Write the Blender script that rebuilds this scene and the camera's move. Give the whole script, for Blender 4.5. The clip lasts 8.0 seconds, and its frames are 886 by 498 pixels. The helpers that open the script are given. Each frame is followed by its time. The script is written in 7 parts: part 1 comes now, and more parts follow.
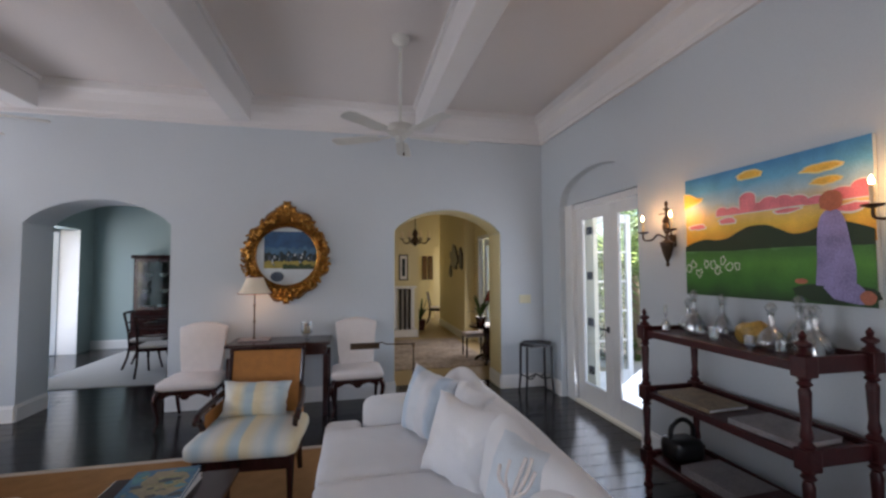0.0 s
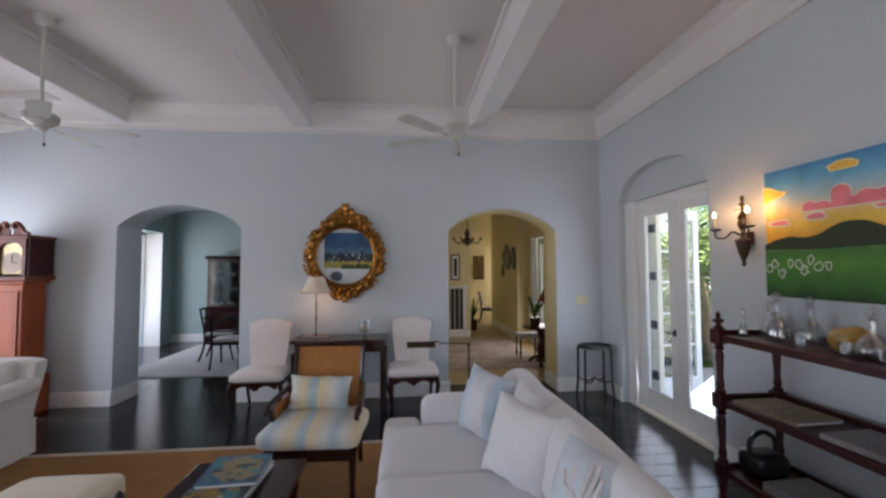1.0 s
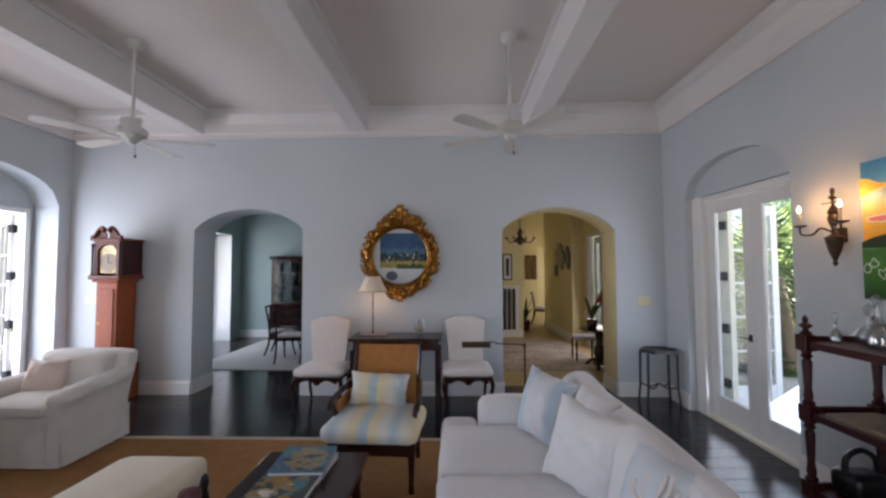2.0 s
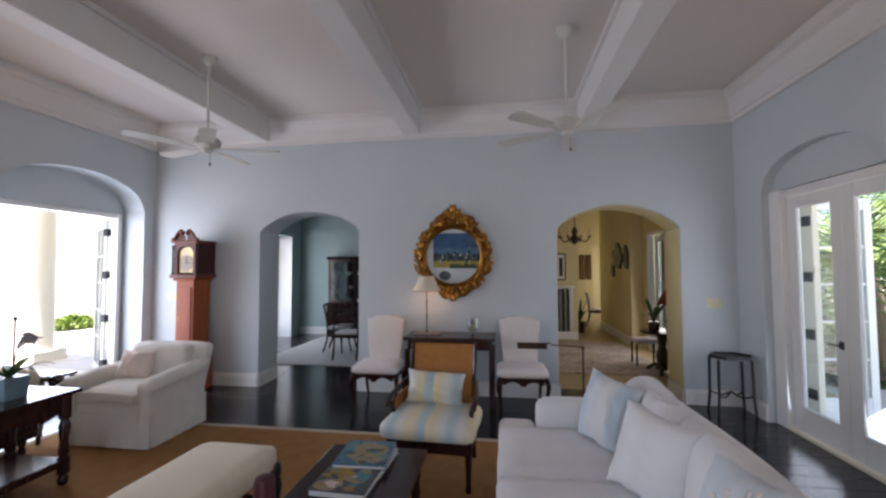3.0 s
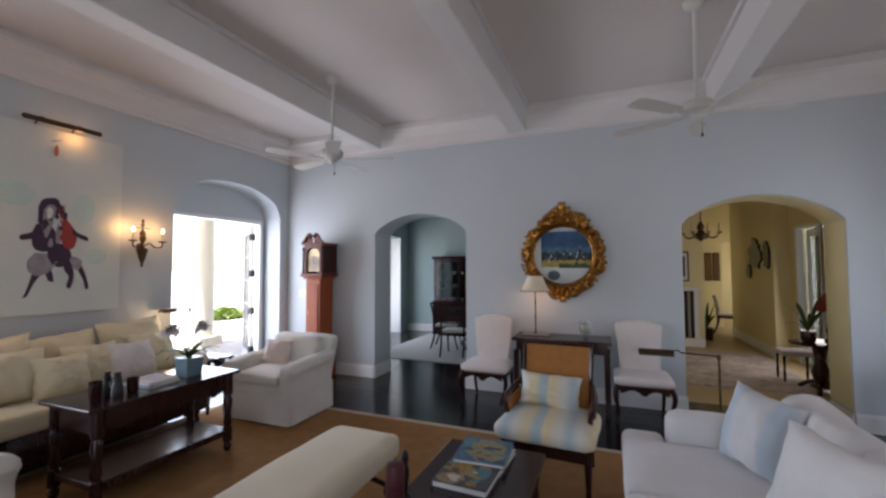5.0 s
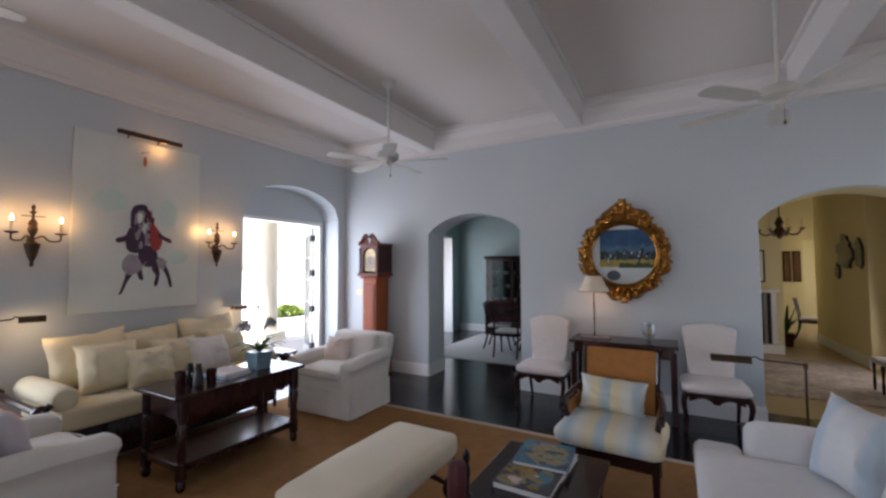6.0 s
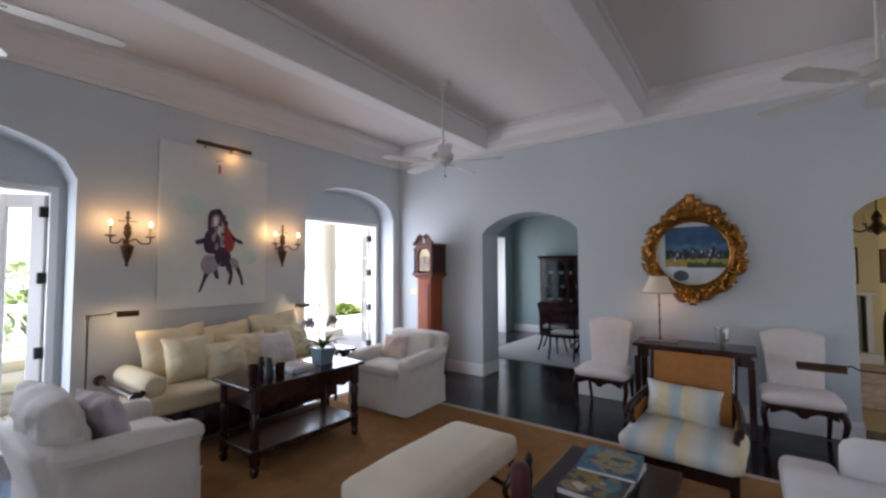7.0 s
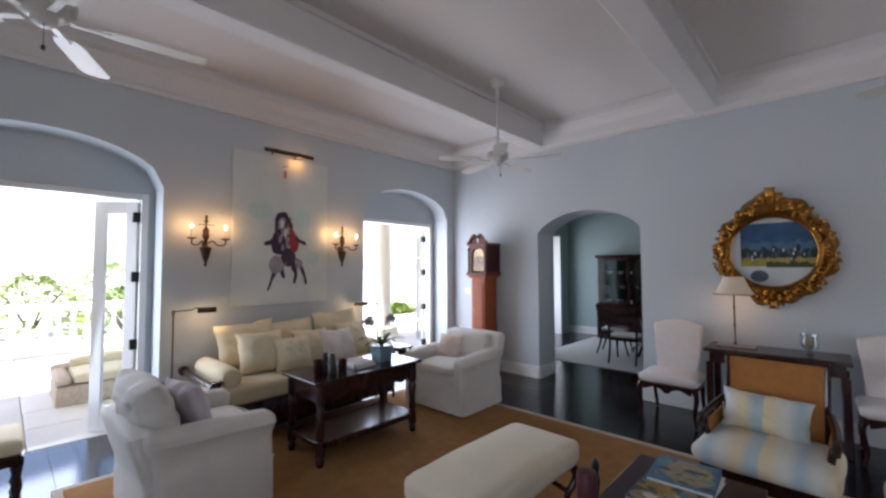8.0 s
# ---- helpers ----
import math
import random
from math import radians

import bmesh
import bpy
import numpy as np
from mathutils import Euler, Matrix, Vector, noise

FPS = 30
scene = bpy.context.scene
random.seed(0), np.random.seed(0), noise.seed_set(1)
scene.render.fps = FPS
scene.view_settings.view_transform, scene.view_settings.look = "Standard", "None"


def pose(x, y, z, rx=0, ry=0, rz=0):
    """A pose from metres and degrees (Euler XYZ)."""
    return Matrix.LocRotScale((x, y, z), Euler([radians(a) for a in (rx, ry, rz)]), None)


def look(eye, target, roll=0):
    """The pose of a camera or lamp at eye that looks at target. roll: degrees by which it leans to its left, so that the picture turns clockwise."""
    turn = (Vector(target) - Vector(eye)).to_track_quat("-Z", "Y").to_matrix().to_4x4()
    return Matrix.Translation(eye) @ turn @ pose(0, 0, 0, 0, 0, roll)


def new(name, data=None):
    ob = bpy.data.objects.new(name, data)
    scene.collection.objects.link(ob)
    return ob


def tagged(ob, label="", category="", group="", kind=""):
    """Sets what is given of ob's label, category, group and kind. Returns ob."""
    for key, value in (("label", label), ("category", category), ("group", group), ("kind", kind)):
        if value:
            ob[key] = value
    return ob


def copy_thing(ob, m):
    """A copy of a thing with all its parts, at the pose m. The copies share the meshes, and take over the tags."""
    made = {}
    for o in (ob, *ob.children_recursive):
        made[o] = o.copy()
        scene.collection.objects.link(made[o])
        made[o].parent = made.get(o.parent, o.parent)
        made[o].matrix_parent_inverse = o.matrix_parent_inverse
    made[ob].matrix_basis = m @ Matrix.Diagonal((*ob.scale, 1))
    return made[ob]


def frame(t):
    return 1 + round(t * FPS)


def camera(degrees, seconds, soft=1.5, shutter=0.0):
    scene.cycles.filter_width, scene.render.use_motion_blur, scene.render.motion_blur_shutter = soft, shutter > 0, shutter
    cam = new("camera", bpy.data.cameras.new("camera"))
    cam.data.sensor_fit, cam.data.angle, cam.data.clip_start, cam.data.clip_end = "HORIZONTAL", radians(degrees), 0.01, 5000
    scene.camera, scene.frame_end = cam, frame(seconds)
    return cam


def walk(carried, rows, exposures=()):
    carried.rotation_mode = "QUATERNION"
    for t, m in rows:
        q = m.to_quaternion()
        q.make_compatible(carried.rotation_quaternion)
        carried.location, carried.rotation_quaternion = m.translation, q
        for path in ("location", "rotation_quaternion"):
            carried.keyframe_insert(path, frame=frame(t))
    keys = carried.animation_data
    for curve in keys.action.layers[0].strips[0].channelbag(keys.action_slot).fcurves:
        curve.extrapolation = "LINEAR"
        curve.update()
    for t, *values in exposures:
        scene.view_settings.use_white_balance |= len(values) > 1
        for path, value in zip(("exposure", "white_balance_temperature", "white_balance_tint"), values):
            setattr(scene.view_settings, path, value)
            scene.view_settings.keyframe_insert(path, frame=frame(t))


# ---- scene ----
EYE, REACH, TILT, LEAN = 1.6, 0.419, 2.608, 0.222
TURNS = [(0.0, -12.224), (0.5, -8.758), (1.0, -5.319), (1.5, -1.858), (3.0, 8.372), (3.5, 11.822), (4.0, 15.198), (4.5, 18.643),
         (6.0, 29.013), (6.5, 32.555), (7.0, 36.02), (7.5, 39.574), (8.0, 43.068)]
cam = camera(94.26, 8.0, soft=2.5)


def stand(yaw):
    a = radians(yaw)
    return pose(-REACH * math.sin(a), REACH * math.cos(a), EYE, 90 + TILT, LEAN, yaw)


walk(cam, [(t, stand(yaw)) for t, yaw in TURNS], exposures=[(0.0, 1.83, 6500, 22), (4.5, 1.76, 6500, 22), (6.5, 1.60, 6440, 22), (8.0, 1.66, 6350, 21)])

# ---- light ----
world = bpy.data.worlds.new("sky")
scene.world = world
world.use_nodes = True
wn = world.node_tree.nodes
sky = wn.new("ShaderNodeTexSky")
sky.sky_type, sky.sun_disc = "NISHITA", False
sky.sun_elevation, sky.sun_rotation = radians(62), radians(200)
world.node_tree.links.new(sky.outputs[0], wn["Background"].inputs[0])
wn["Background"].inputs[1].default_value = 0.15
sun = new("sun", bpy.data.lights.new("sun", "SUN"))
sun.data.energy, sun.data.angle, sun.data.color = 5.0, radians(0.5), (1.0, 0.95, 0.87)
sun.matrix_world = look((-2.0, -5.0, 12.0), (0, 0, 0))


def area(name, eye, target, sx, sy, power, color):
    ob = new(name, bpy.data.lights.new(name, "AREA"))
    ob.data.shape, ob.data.size, ob.data.size_y = "RECTANGLE", sx, sy
    ob.data.energy, ob.data.color = power, color
    ob.matrix_world = look(eye, target)
    return ob


DAY = (0.76, 0.88, 1.0)
# sky light at terrace, garden, hall and dining doors; back and corridor openings are added
area("opening_lamp", (-5.50, 4.50, 1.30), (-1.0, 4.9, 0.8), 1.4, 2.0, 17, DAY)
area("opening_lamp", (-5.46, 0.28, 1.30), (0.0, 1.2, 0.7), 1.2, 2.0, 14, DAY)
# added fill from behind the camera, in an unseen opening
area("opening_lamp", (-0.2, -3.55, 1.4), (-2.6, 4.0, 1.9), 1.9, 2.2, 4, DAY)
area("opening_lamp", (2.67, 4.4, 1.25), (0, 4.2, 1.0), 1.2, 2.1, 4.5, DAY)
area("opening_lamp", (2.66, 8.35, 1.3), (0, 8.0, 1.0), 0.9, 2.0, 4.5, (1.0, 0.96, 0.88))
# two added lamps brighten the corridor and end room from unseen side openings
area("opening_lamp", (4.25, 12.65, 1.3), (2.0, 12.3, 1.2), 0.8, 1.8, 3.5, (1.0, 0.96, 0.85))
area("opening_lamp", (4.25, 14.6, 1.4), (2.0, 14.8, 1.2), 0.8, 1.8, 4, (1.0, 0.96, 0.85))
area("opening_lamp", (-5.5, 8.6, 1.3), (0, 7.6, 0.6), 1.2, 2.1, 8.5, DAY)


def glow(place, power, color=(1.0, 0.55, 0.2), size=0.02):
    ob = new("lamp_light", bpy.data.lights.new("lamp_light", "POINT"))
    ob.data.energy, ob.data.color, ob.data.shadow_soft_size, ob.location = power, color, size, place
    return ob


# ---- materials ----
def material(name, color, rough=0.6, metal=0.0, vary=0.08, scale=6.0, bump=0.05, fine=60.0, spec=0.5, random=0.0, coat=0.0, stretch=(1, 1, 1), sheen=0.0, fold=0.0):
    m = bpy.data.materials.new(name)
    m.use_nodes = True
    nt, n = m.node_tree, m.node_tree.nodes
    b = n["Principled BSDF"]
    tc, mp = n.new("ShaderNodeTexCoord"), n.new("ShaderNodeMapping")
    mp.inputs["Scale"].default_value = stretch
    nt.links.new(tc.outputs["Object"], mp.inputs[0])
    big, small = n.new("ShaderNodeTexNoise"), n.new("ShaderNodeTexNoise")
    big.inputs["Scale"].default_value, big.inputs["Detail"].default_value = scale, 4
    small.inputs["Scale"].default_value, small.inputs["Detail"].default_value = fine, 3
    for t in (big, small):
        nt.links.new(mp.outputs[0], t.inputs["Vector"])
    add = n.new("ShaderNodeMath")
    add.operation = "ADD"
    nt.links.new(big.outputs[0], add.inputs[0])
    nt.links.new(small.outputs[0], add.inputs[1])
    ramp = n.new("ShaderNodeMapRange")
    ramp.inputs[1].default_value, ramp.inputs[2].default_value = 0.6, 1.4
    ramp.inputs[3].default_value, ramp.inputs[4].default_value = 1 - vary, 1 + vary
    nt.links.new(add.outputs[0], ramp.inputs[0])
    value = ramp.outputs[0]
    if random:
        info, rr, mul = n.new("ShaderNodeObjectInfo"), n.new("ShaderNodeMapRange"), n.new("ShaderNodeMath")
        rr.inputs[3].default_value, rr.inputs[4].default_value = 1 - random, 1 + random
        mul.operation = "MULTIPLY"
        nt.links.new(info.outputs["Random"], rr.inputs[0])
        nt.links.new(rr.outputs[0], mul.inputs[0])
        nt.links.new(value, mul.inputs[1])
        value = mul.outputs[0]
    hsv = n.new("ShaderNodeHueSaturation")
    hsv.inputs["Color"].default_value = (*color, 1)
    nt.links.new(value, hsv.inputs["Value"])
    nt.links.new(hsv.outputs[0], b.inputs["Base Color"])
    rmap = n.new("ShaderNodeMapRange")
    rmap.inputs[3].default_value, rmap.inputs[4].default_value = max(0.02, rough - 0.06), min(1, rough + 0.06)
    nt.links.new(big.outputs[0], rmap.inputs[0])
    nt.links.new(rmap.outputs[0], b.inputs["Roughness"])
    b.inputs["Metallic"].default_value, b.inputs["Specular IOR Level"].default_value = metal, spec
    b.inputs["Coat Weight"].default_value, b.inputs["Coat Roughness"].default_value = coat, 0.12
    b.inputs["Sheen Weight"].default_value = sheen
    if bump:
        bp = n.new("ShaderNodeBump")
        bp.inputs["Strength"].default_value, bp.inputs["Distance"].default_value = bump, 0.01
        nt.links.new(add.outputs[0], bp.inputs["Height"])
        nt.links.new(bp.outputs[0], b.inputs["Normal"])
        if fold:
            crease, cb = n.new("ShaderNodeTexNoise"), n.new("ShaderNodeBump")
            crease.inputs["Scale"].default_value, crease.inputs["Detail"].default_value, crease.inputs["Distortion"].default_value = 5.0, 1.5, 0.3
            nt.links.new(tc.outputs["Object"], crease.inputs["Vector"])
            cb.inputs["Strength"].default_value, cb.inputs["Distance"].default_value = fold, 0.05
            nt.links.new(crease.outputs[0], cb.inputs["Height"])
            nt.links.new(cb.outputs[0], bp.inputs["Normal"])
    return m


def striped(name, colors, axis, pitch, rough=0.85):
    """Woven fabric with soft stripes across one local axis."""
    m = material(name, colors[0], rough, vary=0.06, bump=0.12, fine=220, sheen=0.2, fold=0.18)
    nt, n = m.node_tree, m.node_tree.nodes
    hsv = next(x for x in n if x.bl_idname == "ShaderNodeHueSaturation")
    tc, sep, mul, fr, ramp = (n.new(k) for k in ("ShaderNodeTexCoord", "ShaderNodeSeparateXYZ", "ShaderNodeMath", "ShaderNodeMath", "ShaderNodeValToRGB"))
    nt.links.new(tc.outputs["Object"], sep.inputs[0])
    mul.operation, mul.inputs[1].default_value = "MULTIPLY_ADD", 1 / pitch
    mul.inputs[2].default_value = 10.0
    fr.operation = "FRACT"
    nt.links.new(sep.outputs[axis], mul.inputs[0])
    nt.links.new(mul.outputs[0], fr.inputs[0])
    nt.links.new(fr.outputs[0], ramp.inputs[0])
    e = ramp.color_ramp.elements
    k = len(colors)
    while len(e) < 2 * k:
        e.new(0.5)
    for i, c in enumerate(colors):
        for j, at in ((2 * i, i / k + 0.06), (2 * i + 1, (i + 1) / k - 0.06)):
            e[j].position, e[j].color = at, (*c, 1)
    nt.links.new(ramp.outputs[0], hsv.inputs["Color"])
    return m


def plain_glass(name, tint=(0.95, 1.0, 0.98), rough=0.0):
    m = bpy.data.materials.new(name)
    m.use_nodes = True
    b = m.node_tree.nodes["Principled BSDF"]
    b.inputs["Base Color"].default_value, b.inputs["Roughness"].default_value = (*tint, 1), rough
    b.inputs["Transmission Weight"].default_value, b.inputs["IOR"].default_value = 1.0, 1.45
    return m


def thin_glass(name, gloss=0.28):
    """Blown glass: clear through, with a bright sharp gloss."""
    m = bpy.data.materials.new(name)
    m.use_nodes = True
    nt, n = m.node_tree, m.node_tree.nodes
    clear, shine, mix = n.new("ShaderNodeBsdfTransparent"), n.new("ShaderNodeBsdfGlossy"), n.new("ShaderNodeMixShader")
    clear.inputs["Color"].default_value, shine.inputs["Roughness"].default_value = (0.93, 0.95, 0.95, 1), 0.04
    mix.inputs[0].default_value = gloss
    nt.links.new(clear.outputs[0], mix.inputs[1])
    nt.links.new(shine.outputs[0], mix.inputs[2])
    nt.links.new(mix.outputs[0], n["Material Output"].inputs["Surface"])
    return m


def emitter(name, color, power):
    m = bpy.data.materials.new(name)
    m.use_nodes = True
    b = m.node_tree.nodes["Principled BSDF"]
    b.inputs["Base Color"].default_value, b.inputs["Emission Color"].default_value = (*color, 1), (*color, 1)
    b.inputs["Emission Strength"].default_value = power
    return m


M = dict(
    wall=material("blue_grey_paint", (0.53, 0.575, 0.60), 0.75, vary=0.045, scale=0.9, bump=0.04, fine=90),
    white=material("white_trim_paint", (0.78, 0.78, 0.76), 0.45, vary=0.03, scale=3, bump=0.02),
    ceiling=material("ceiling_paint", (0.69, 0.635, 0.60), 0.85, vary=0.03, scale=1.0, bump=0.03),
    beam=material("beam_paint", (0.70, 0.675, 0.655), 0.7, vary=0.03, scale=2.0, bump=0.02),
    yellow=material("yellow_plaster", (0.74, 0.65, 0.38), 0.75, vary=0.05, scale=1.6, bump=0.04),
    teal=material("teal_paint", (0.36, 0.46, 0.45), 0.75, vary=0.03, scale=1.5, bump=0.03),
    floor=material("espresso_floorboard", (0.011, 0.008, 0.008), 0.15, vary=0.35, scale=3, bump=0.08, fine=40, random=0.35, spec=0.5, stretch=(0.25, 2.5, 1)),
    groove=material("board_gap", (0.006, 0.005, 0.005), 0.8),
    sisal=material("sisal_weave", (0.34, 0.175, 0.066), 0.95, vary=0.22, scale=9, bump=0.5, fine=320, spec=0.2),
    border=material("rug_binding", (0.50, 0.42, 0.34), 0.9, vary=0.1, bump=0.2, fine=200),
    linen=material("white_linen", (0.84, 0.83, 0.82), 0.92, vary=0.04, scale=5, bump=0.16, fine=260, spec=0.25, fold=0.32, sheen=0.25),
    oatmeal=material("oatmeal_linen", (0.68, 0.655, 0.60), 0.92, vary=0.06, scale=5, bump=0.16, fine=240, spec=0.25, fold=0.3, sheen=0.25),
    bench=material("ivory_linen", (0.82, 0.74, 0.56), 0.92, vary=0.05, scale=4, bump=0.14, fine=260, spec=0.25, fold=0.2, sheen=0.2),
    cream=material("cream_linen", (0.78, 0.685, 0.47), 0.92, vary=0.05, scale=5, bump=0.14, fine=240, spec=0.25, fold=0.22, sheen=0.25),
    ivory=material("ivory_brocade", (0.76, 0.70, 0.66), 0.85, vary=0.06, scale=14, bump=0.1, fine=120, spec=0.3, fold=0.1, sheen=0.2),
    blush=material("blush_linen", (0.68, 0.56, 0.49), 0.92, vary=0.05, bump=0.14, fine=240, fold=0.22, sheen=0.2),
    mauve=material("mauve_linen", (0.55, 0.50, 0.53), 0.92, vary=0.05, bump=0.14, fine=240, fold=0.22, sheen=0.2),
    dark=material("dark_mahogany", (0.030, 0.009, 0.008), 0.2, vary=0.4, scale=4, bump=0.04, fine=50, coat=0.0, stretch=(1, 1, 0.3)),
    redwood=material("red_mahogany", (0.33, 0.075, 0.022), 0.42, vary=0.3, scale=4, bump=0.03, fine=40, spec=0.35, coat=0.0, stretch=(3, 3, 0.4)),
    redark=material("dark_red_wood", (0.046, 0.007, 0.007), 0.4, vary=0.35, scale=5, bump=0.04, fine=50, spec=0.35, coat=0.0),
    black=material("black_lacquer", (0.012, 0.011, 0.011), 0.35, vary=0.3, bump=0.03),
    iron=material("bronze_metal", (0.085, 0.055, 0.034), 0.42, metal=0.8, vary=0.3, scale=20, bump=0.08),
    hinge=material("black_hinge_metal", (0.02, 0.02, 0.022), 0.5, metal=0.5, vary=0.2),
    gold=material("antique_gilt", (0.44, 0.21, 0.045), 0.17, metal=1.0, vary=0.7, scale=22, bump=0.45, fine=70),
    # darker copy of the gilt, with the carving's shade in its colour
    gold_shaded=material("shaded_gilt", (0.22, 0.095, 0.02), 0.35, metal=0.9, vary=0.6, scale=22, bump=0.6, fine=50),
    dusk=material("dark_cover", (0.055, 0.06, 0.065), 0.35, vary=0.6, scale=14),
    album=material("grey_album_cloth", (0.26, 0.235, 0.235), 0.6, vary=0.3, scale=9),
    pale_blue=material("pale_blue_linen", (0.68, 0.73, 0.76), 0.92, vary=0.12, scale=4, bump=0.14, fine=240, fold=0.22, sheen=0.2),
    brass=material("aged_brass", (0.55, 0.38, 0.14), 0.35, metal=0.9, vary=0.2),
    dial=material("aged_gilt_dial", (0.66, 0.53, 0.30), 0.45, metal=0.3, vary=0.45, scale=30, bump=0.1),
    cane=material("woven_cane", (0.46, 0.185, 0.036), 0.6, vary=0.2, scale=20, bump=0.5, fine=260),
    shade=material("parchment_shade", (0.78, 0.66, 0.50), 0.8, vary=0.05, bump=0.05),
    redshade=material("red_lampshade", (0.25, 0.03, 0.02), 0.7, vary=0.1),
    redtrim=material("red_braid", (0.22, 0.03, 0.02), 0.7, vary=0.1),
    candle=material("ivory_candle", (0.75, 0.62, 0.40), 0.5, vary=0.05),
    flame=emitter("candle_bulb_glow", (1.0, 0.66, 0.32), 9.0),
    fan=material("fan_enamel", (0.60, 0.59, 0.54), 0.45, vary=0.06),
    glass=plain_glass("clear_glass"),
    blown=thin_glass("blown_glass"),
    canvas=material("painted_canvas", (0.66, 0.68, 0.66), 0.75, vary=0.09, scale=2.5, bump=0.08, fine=200),
    stone=material("terrace_stone", (0.72, 0.69, 0.64), 0.7, vary=0.12, scale=2, bump=0.1, random=0.12),
    stucco=material("cream_stucco", (0.74, 0.70, 0.58), 0.85, vary=0.05, scale=2, bump=0.1),
    wicker=material("wicker_weave", (0.60, 0.49, 0.37), 0.8, vary=0.3, scale=30, bump=0.6, fine=180),
    leaf=material("green_leaf", (0.055, 0.12, 0.022), 0.5, vary=0.45, scale=2.5, bump=0.0),
    leaf2=material("yellow_green_leaf", (0.24, 0.33, 0.08), 0.5, vary=0.4, scale=2.5, bump=0.0),
    bark=material("palm_bark", (0.16, 0.12, 0.08), 0.9, vary=0.3, bump=0.4),
    lawn=material("pale_sand", (0.55, 0.53, 0.47), 0.9, vary=0.15, scale=0.4, bump=0.2),
    pot=material("blue_glaze", (0.16, 0.25, 0.30), 0.3, vary=0.2),
    orchid=material("orchid_petal", (0.60, 0.57, 0.58), 0.6, vary=0.1),
    switch=material("brass_plate_paint", (0.66, 0.62, 0.42), 0.5),
    pale_rug=material("pale_wool_rug", (0.56, 0.55, 0.52), 0.95, vary=0.06, scale=6, bump=0.3, fine=200),
    hall_rug=material("faded_oriental_rug", (0.40, 0.34, 0.29), 0.95, vary=0.5, scale=2.6, bump=0.3, fine=14),
    hall_floor=material("ochre_stone_floor", (0.42, 0.32, 0.17), 0.4, vary=0.1, scale=3),
    paper=material("page_paper", (0.75, 0.73, 0.70), 0.8, vary=0.05),
    skyblue=material("blue_cover", (0.05, 0.155, 0.26), 0.4, vary=0.3, scale=10),
    sand=material("sand_cover", (0.32, 0.255, 0.15), 0.4, vary=0.3, scale=12),
    ochre=material("ochre_cover", (0.34, 0.21, 0.04), 0.4, vary=0.5, scale=25),
    lichen=material("olive_cover", (0.30, 0.27, 0.13), 0.4, vary=0.5, scale=30),
    page_tan=material("tan_album_cloth", (0.24, 0.17, 0.10), 0.7, vary=0.4, scale=12),
    russet=material("russet_mahogany", (0.15, 0.032, 0.014), 0.4, vary=0.35, scale=5, bump=0.03, fine=40, spec=0.4, stretch=(3, 3, 0.4)),
    aqua=material("aqua_cover", (0.07, 0.23, 0.26), 0.4, vary=0.3, scale=12),
    maroon=material("maroon_leather", (0.09, 0.018, 0.022), 0.45, vary=0.3, scale=12, bump=0.2),
)
BLUE, CREAM = (0.47, 0.58, 0.60), (0.78, 0.67, 0.43)
M["stripe"] = striped("blue_cream_stripe", (CREAM, (0.72, 0.71, 0.63), BLUE, (0.74, 0.72, 0.64), CREAM, BLUE), 0, 0.44)
M["stripe2"] = striped("pale_blue_stripe", ((0.74, 0.74, 0.75), (0.56, 0.66, 0.74), (0.72, 0.74, 0.76)), 0, 0.26)


# ---- builders ----
def bm_new():
    return bmesh.new()


def finish(bm, smooth):
    bmesh.ops.recalc_face_normals(bm, faces=bm.faces)
    for f in bm.faces:
        f.smooth = smooth


def mesh_of(name, bm, mat, smooth=False):
    finish(bm, smooth)
    me = bpy.data.meshes.new(name)
    bm.to_mesh(me)
    bm.free()
    me.materials.append(mat)
    if smooth:
        me.set_sharp_from_angle(angle=radians(38))
    return me


def part(name, bm, mat, parent, label="", smooth=False):
    ob = new(name, mesh_of(name, bm, mat, smooth))
    ob.parent = parent
    if label:
        tagged(ob, label)
    return ob


def thing(name, m, label, category, group=""):
    ob = new(name)
    ob.matrix_world = m
    ob.empty_display_size = 0.1
    return tagged(ob, label, category, group)


def single(name, bm, mat, label, category, group="", m=None, smooth=False, kind=""):
    ob = new(name, mesh_of(name, bm, mat, smooth))
    if m is not None:
        ob.matrix_world = m
    return tagged(ob, label, category, group, kind)


def structure(name, bm, mat, label="", category="", smooth=False):
    ob = new(name, mesh_of(name, bm, mat, smooth))
    return tagged(ob, label, category, kind="structure")


def box(bm, x0, x1, y0, y1, z0, z1, bevel=0.0, seg=2):
    vs = [bm.verts.new(p) for p in ((x0, y0, z0), (x1, y0, z0), (x1, y1, z0), (x0, y1, z0), (x0, y0, z1), (x1, y0, z1), (x1, y1, z1), (x0, y1, z1))]
    fs = [bm.faces.new([vs[i] for i in q]) for q in ((0, 3, 2, 1), (4, 5, 6, 7), (0, 1, 5, 4), (1, 2, 6, 5), (2, 3, 7, 6), (3, 0, 4, 7))]
    if bevel:
        es = {e for f in fs for e in f.edges}
        bmesh.ops.bevel(bm, geom=list(es), offset=bevel, segments=seg, profile=0.5, affect="EDGES")
    return bm


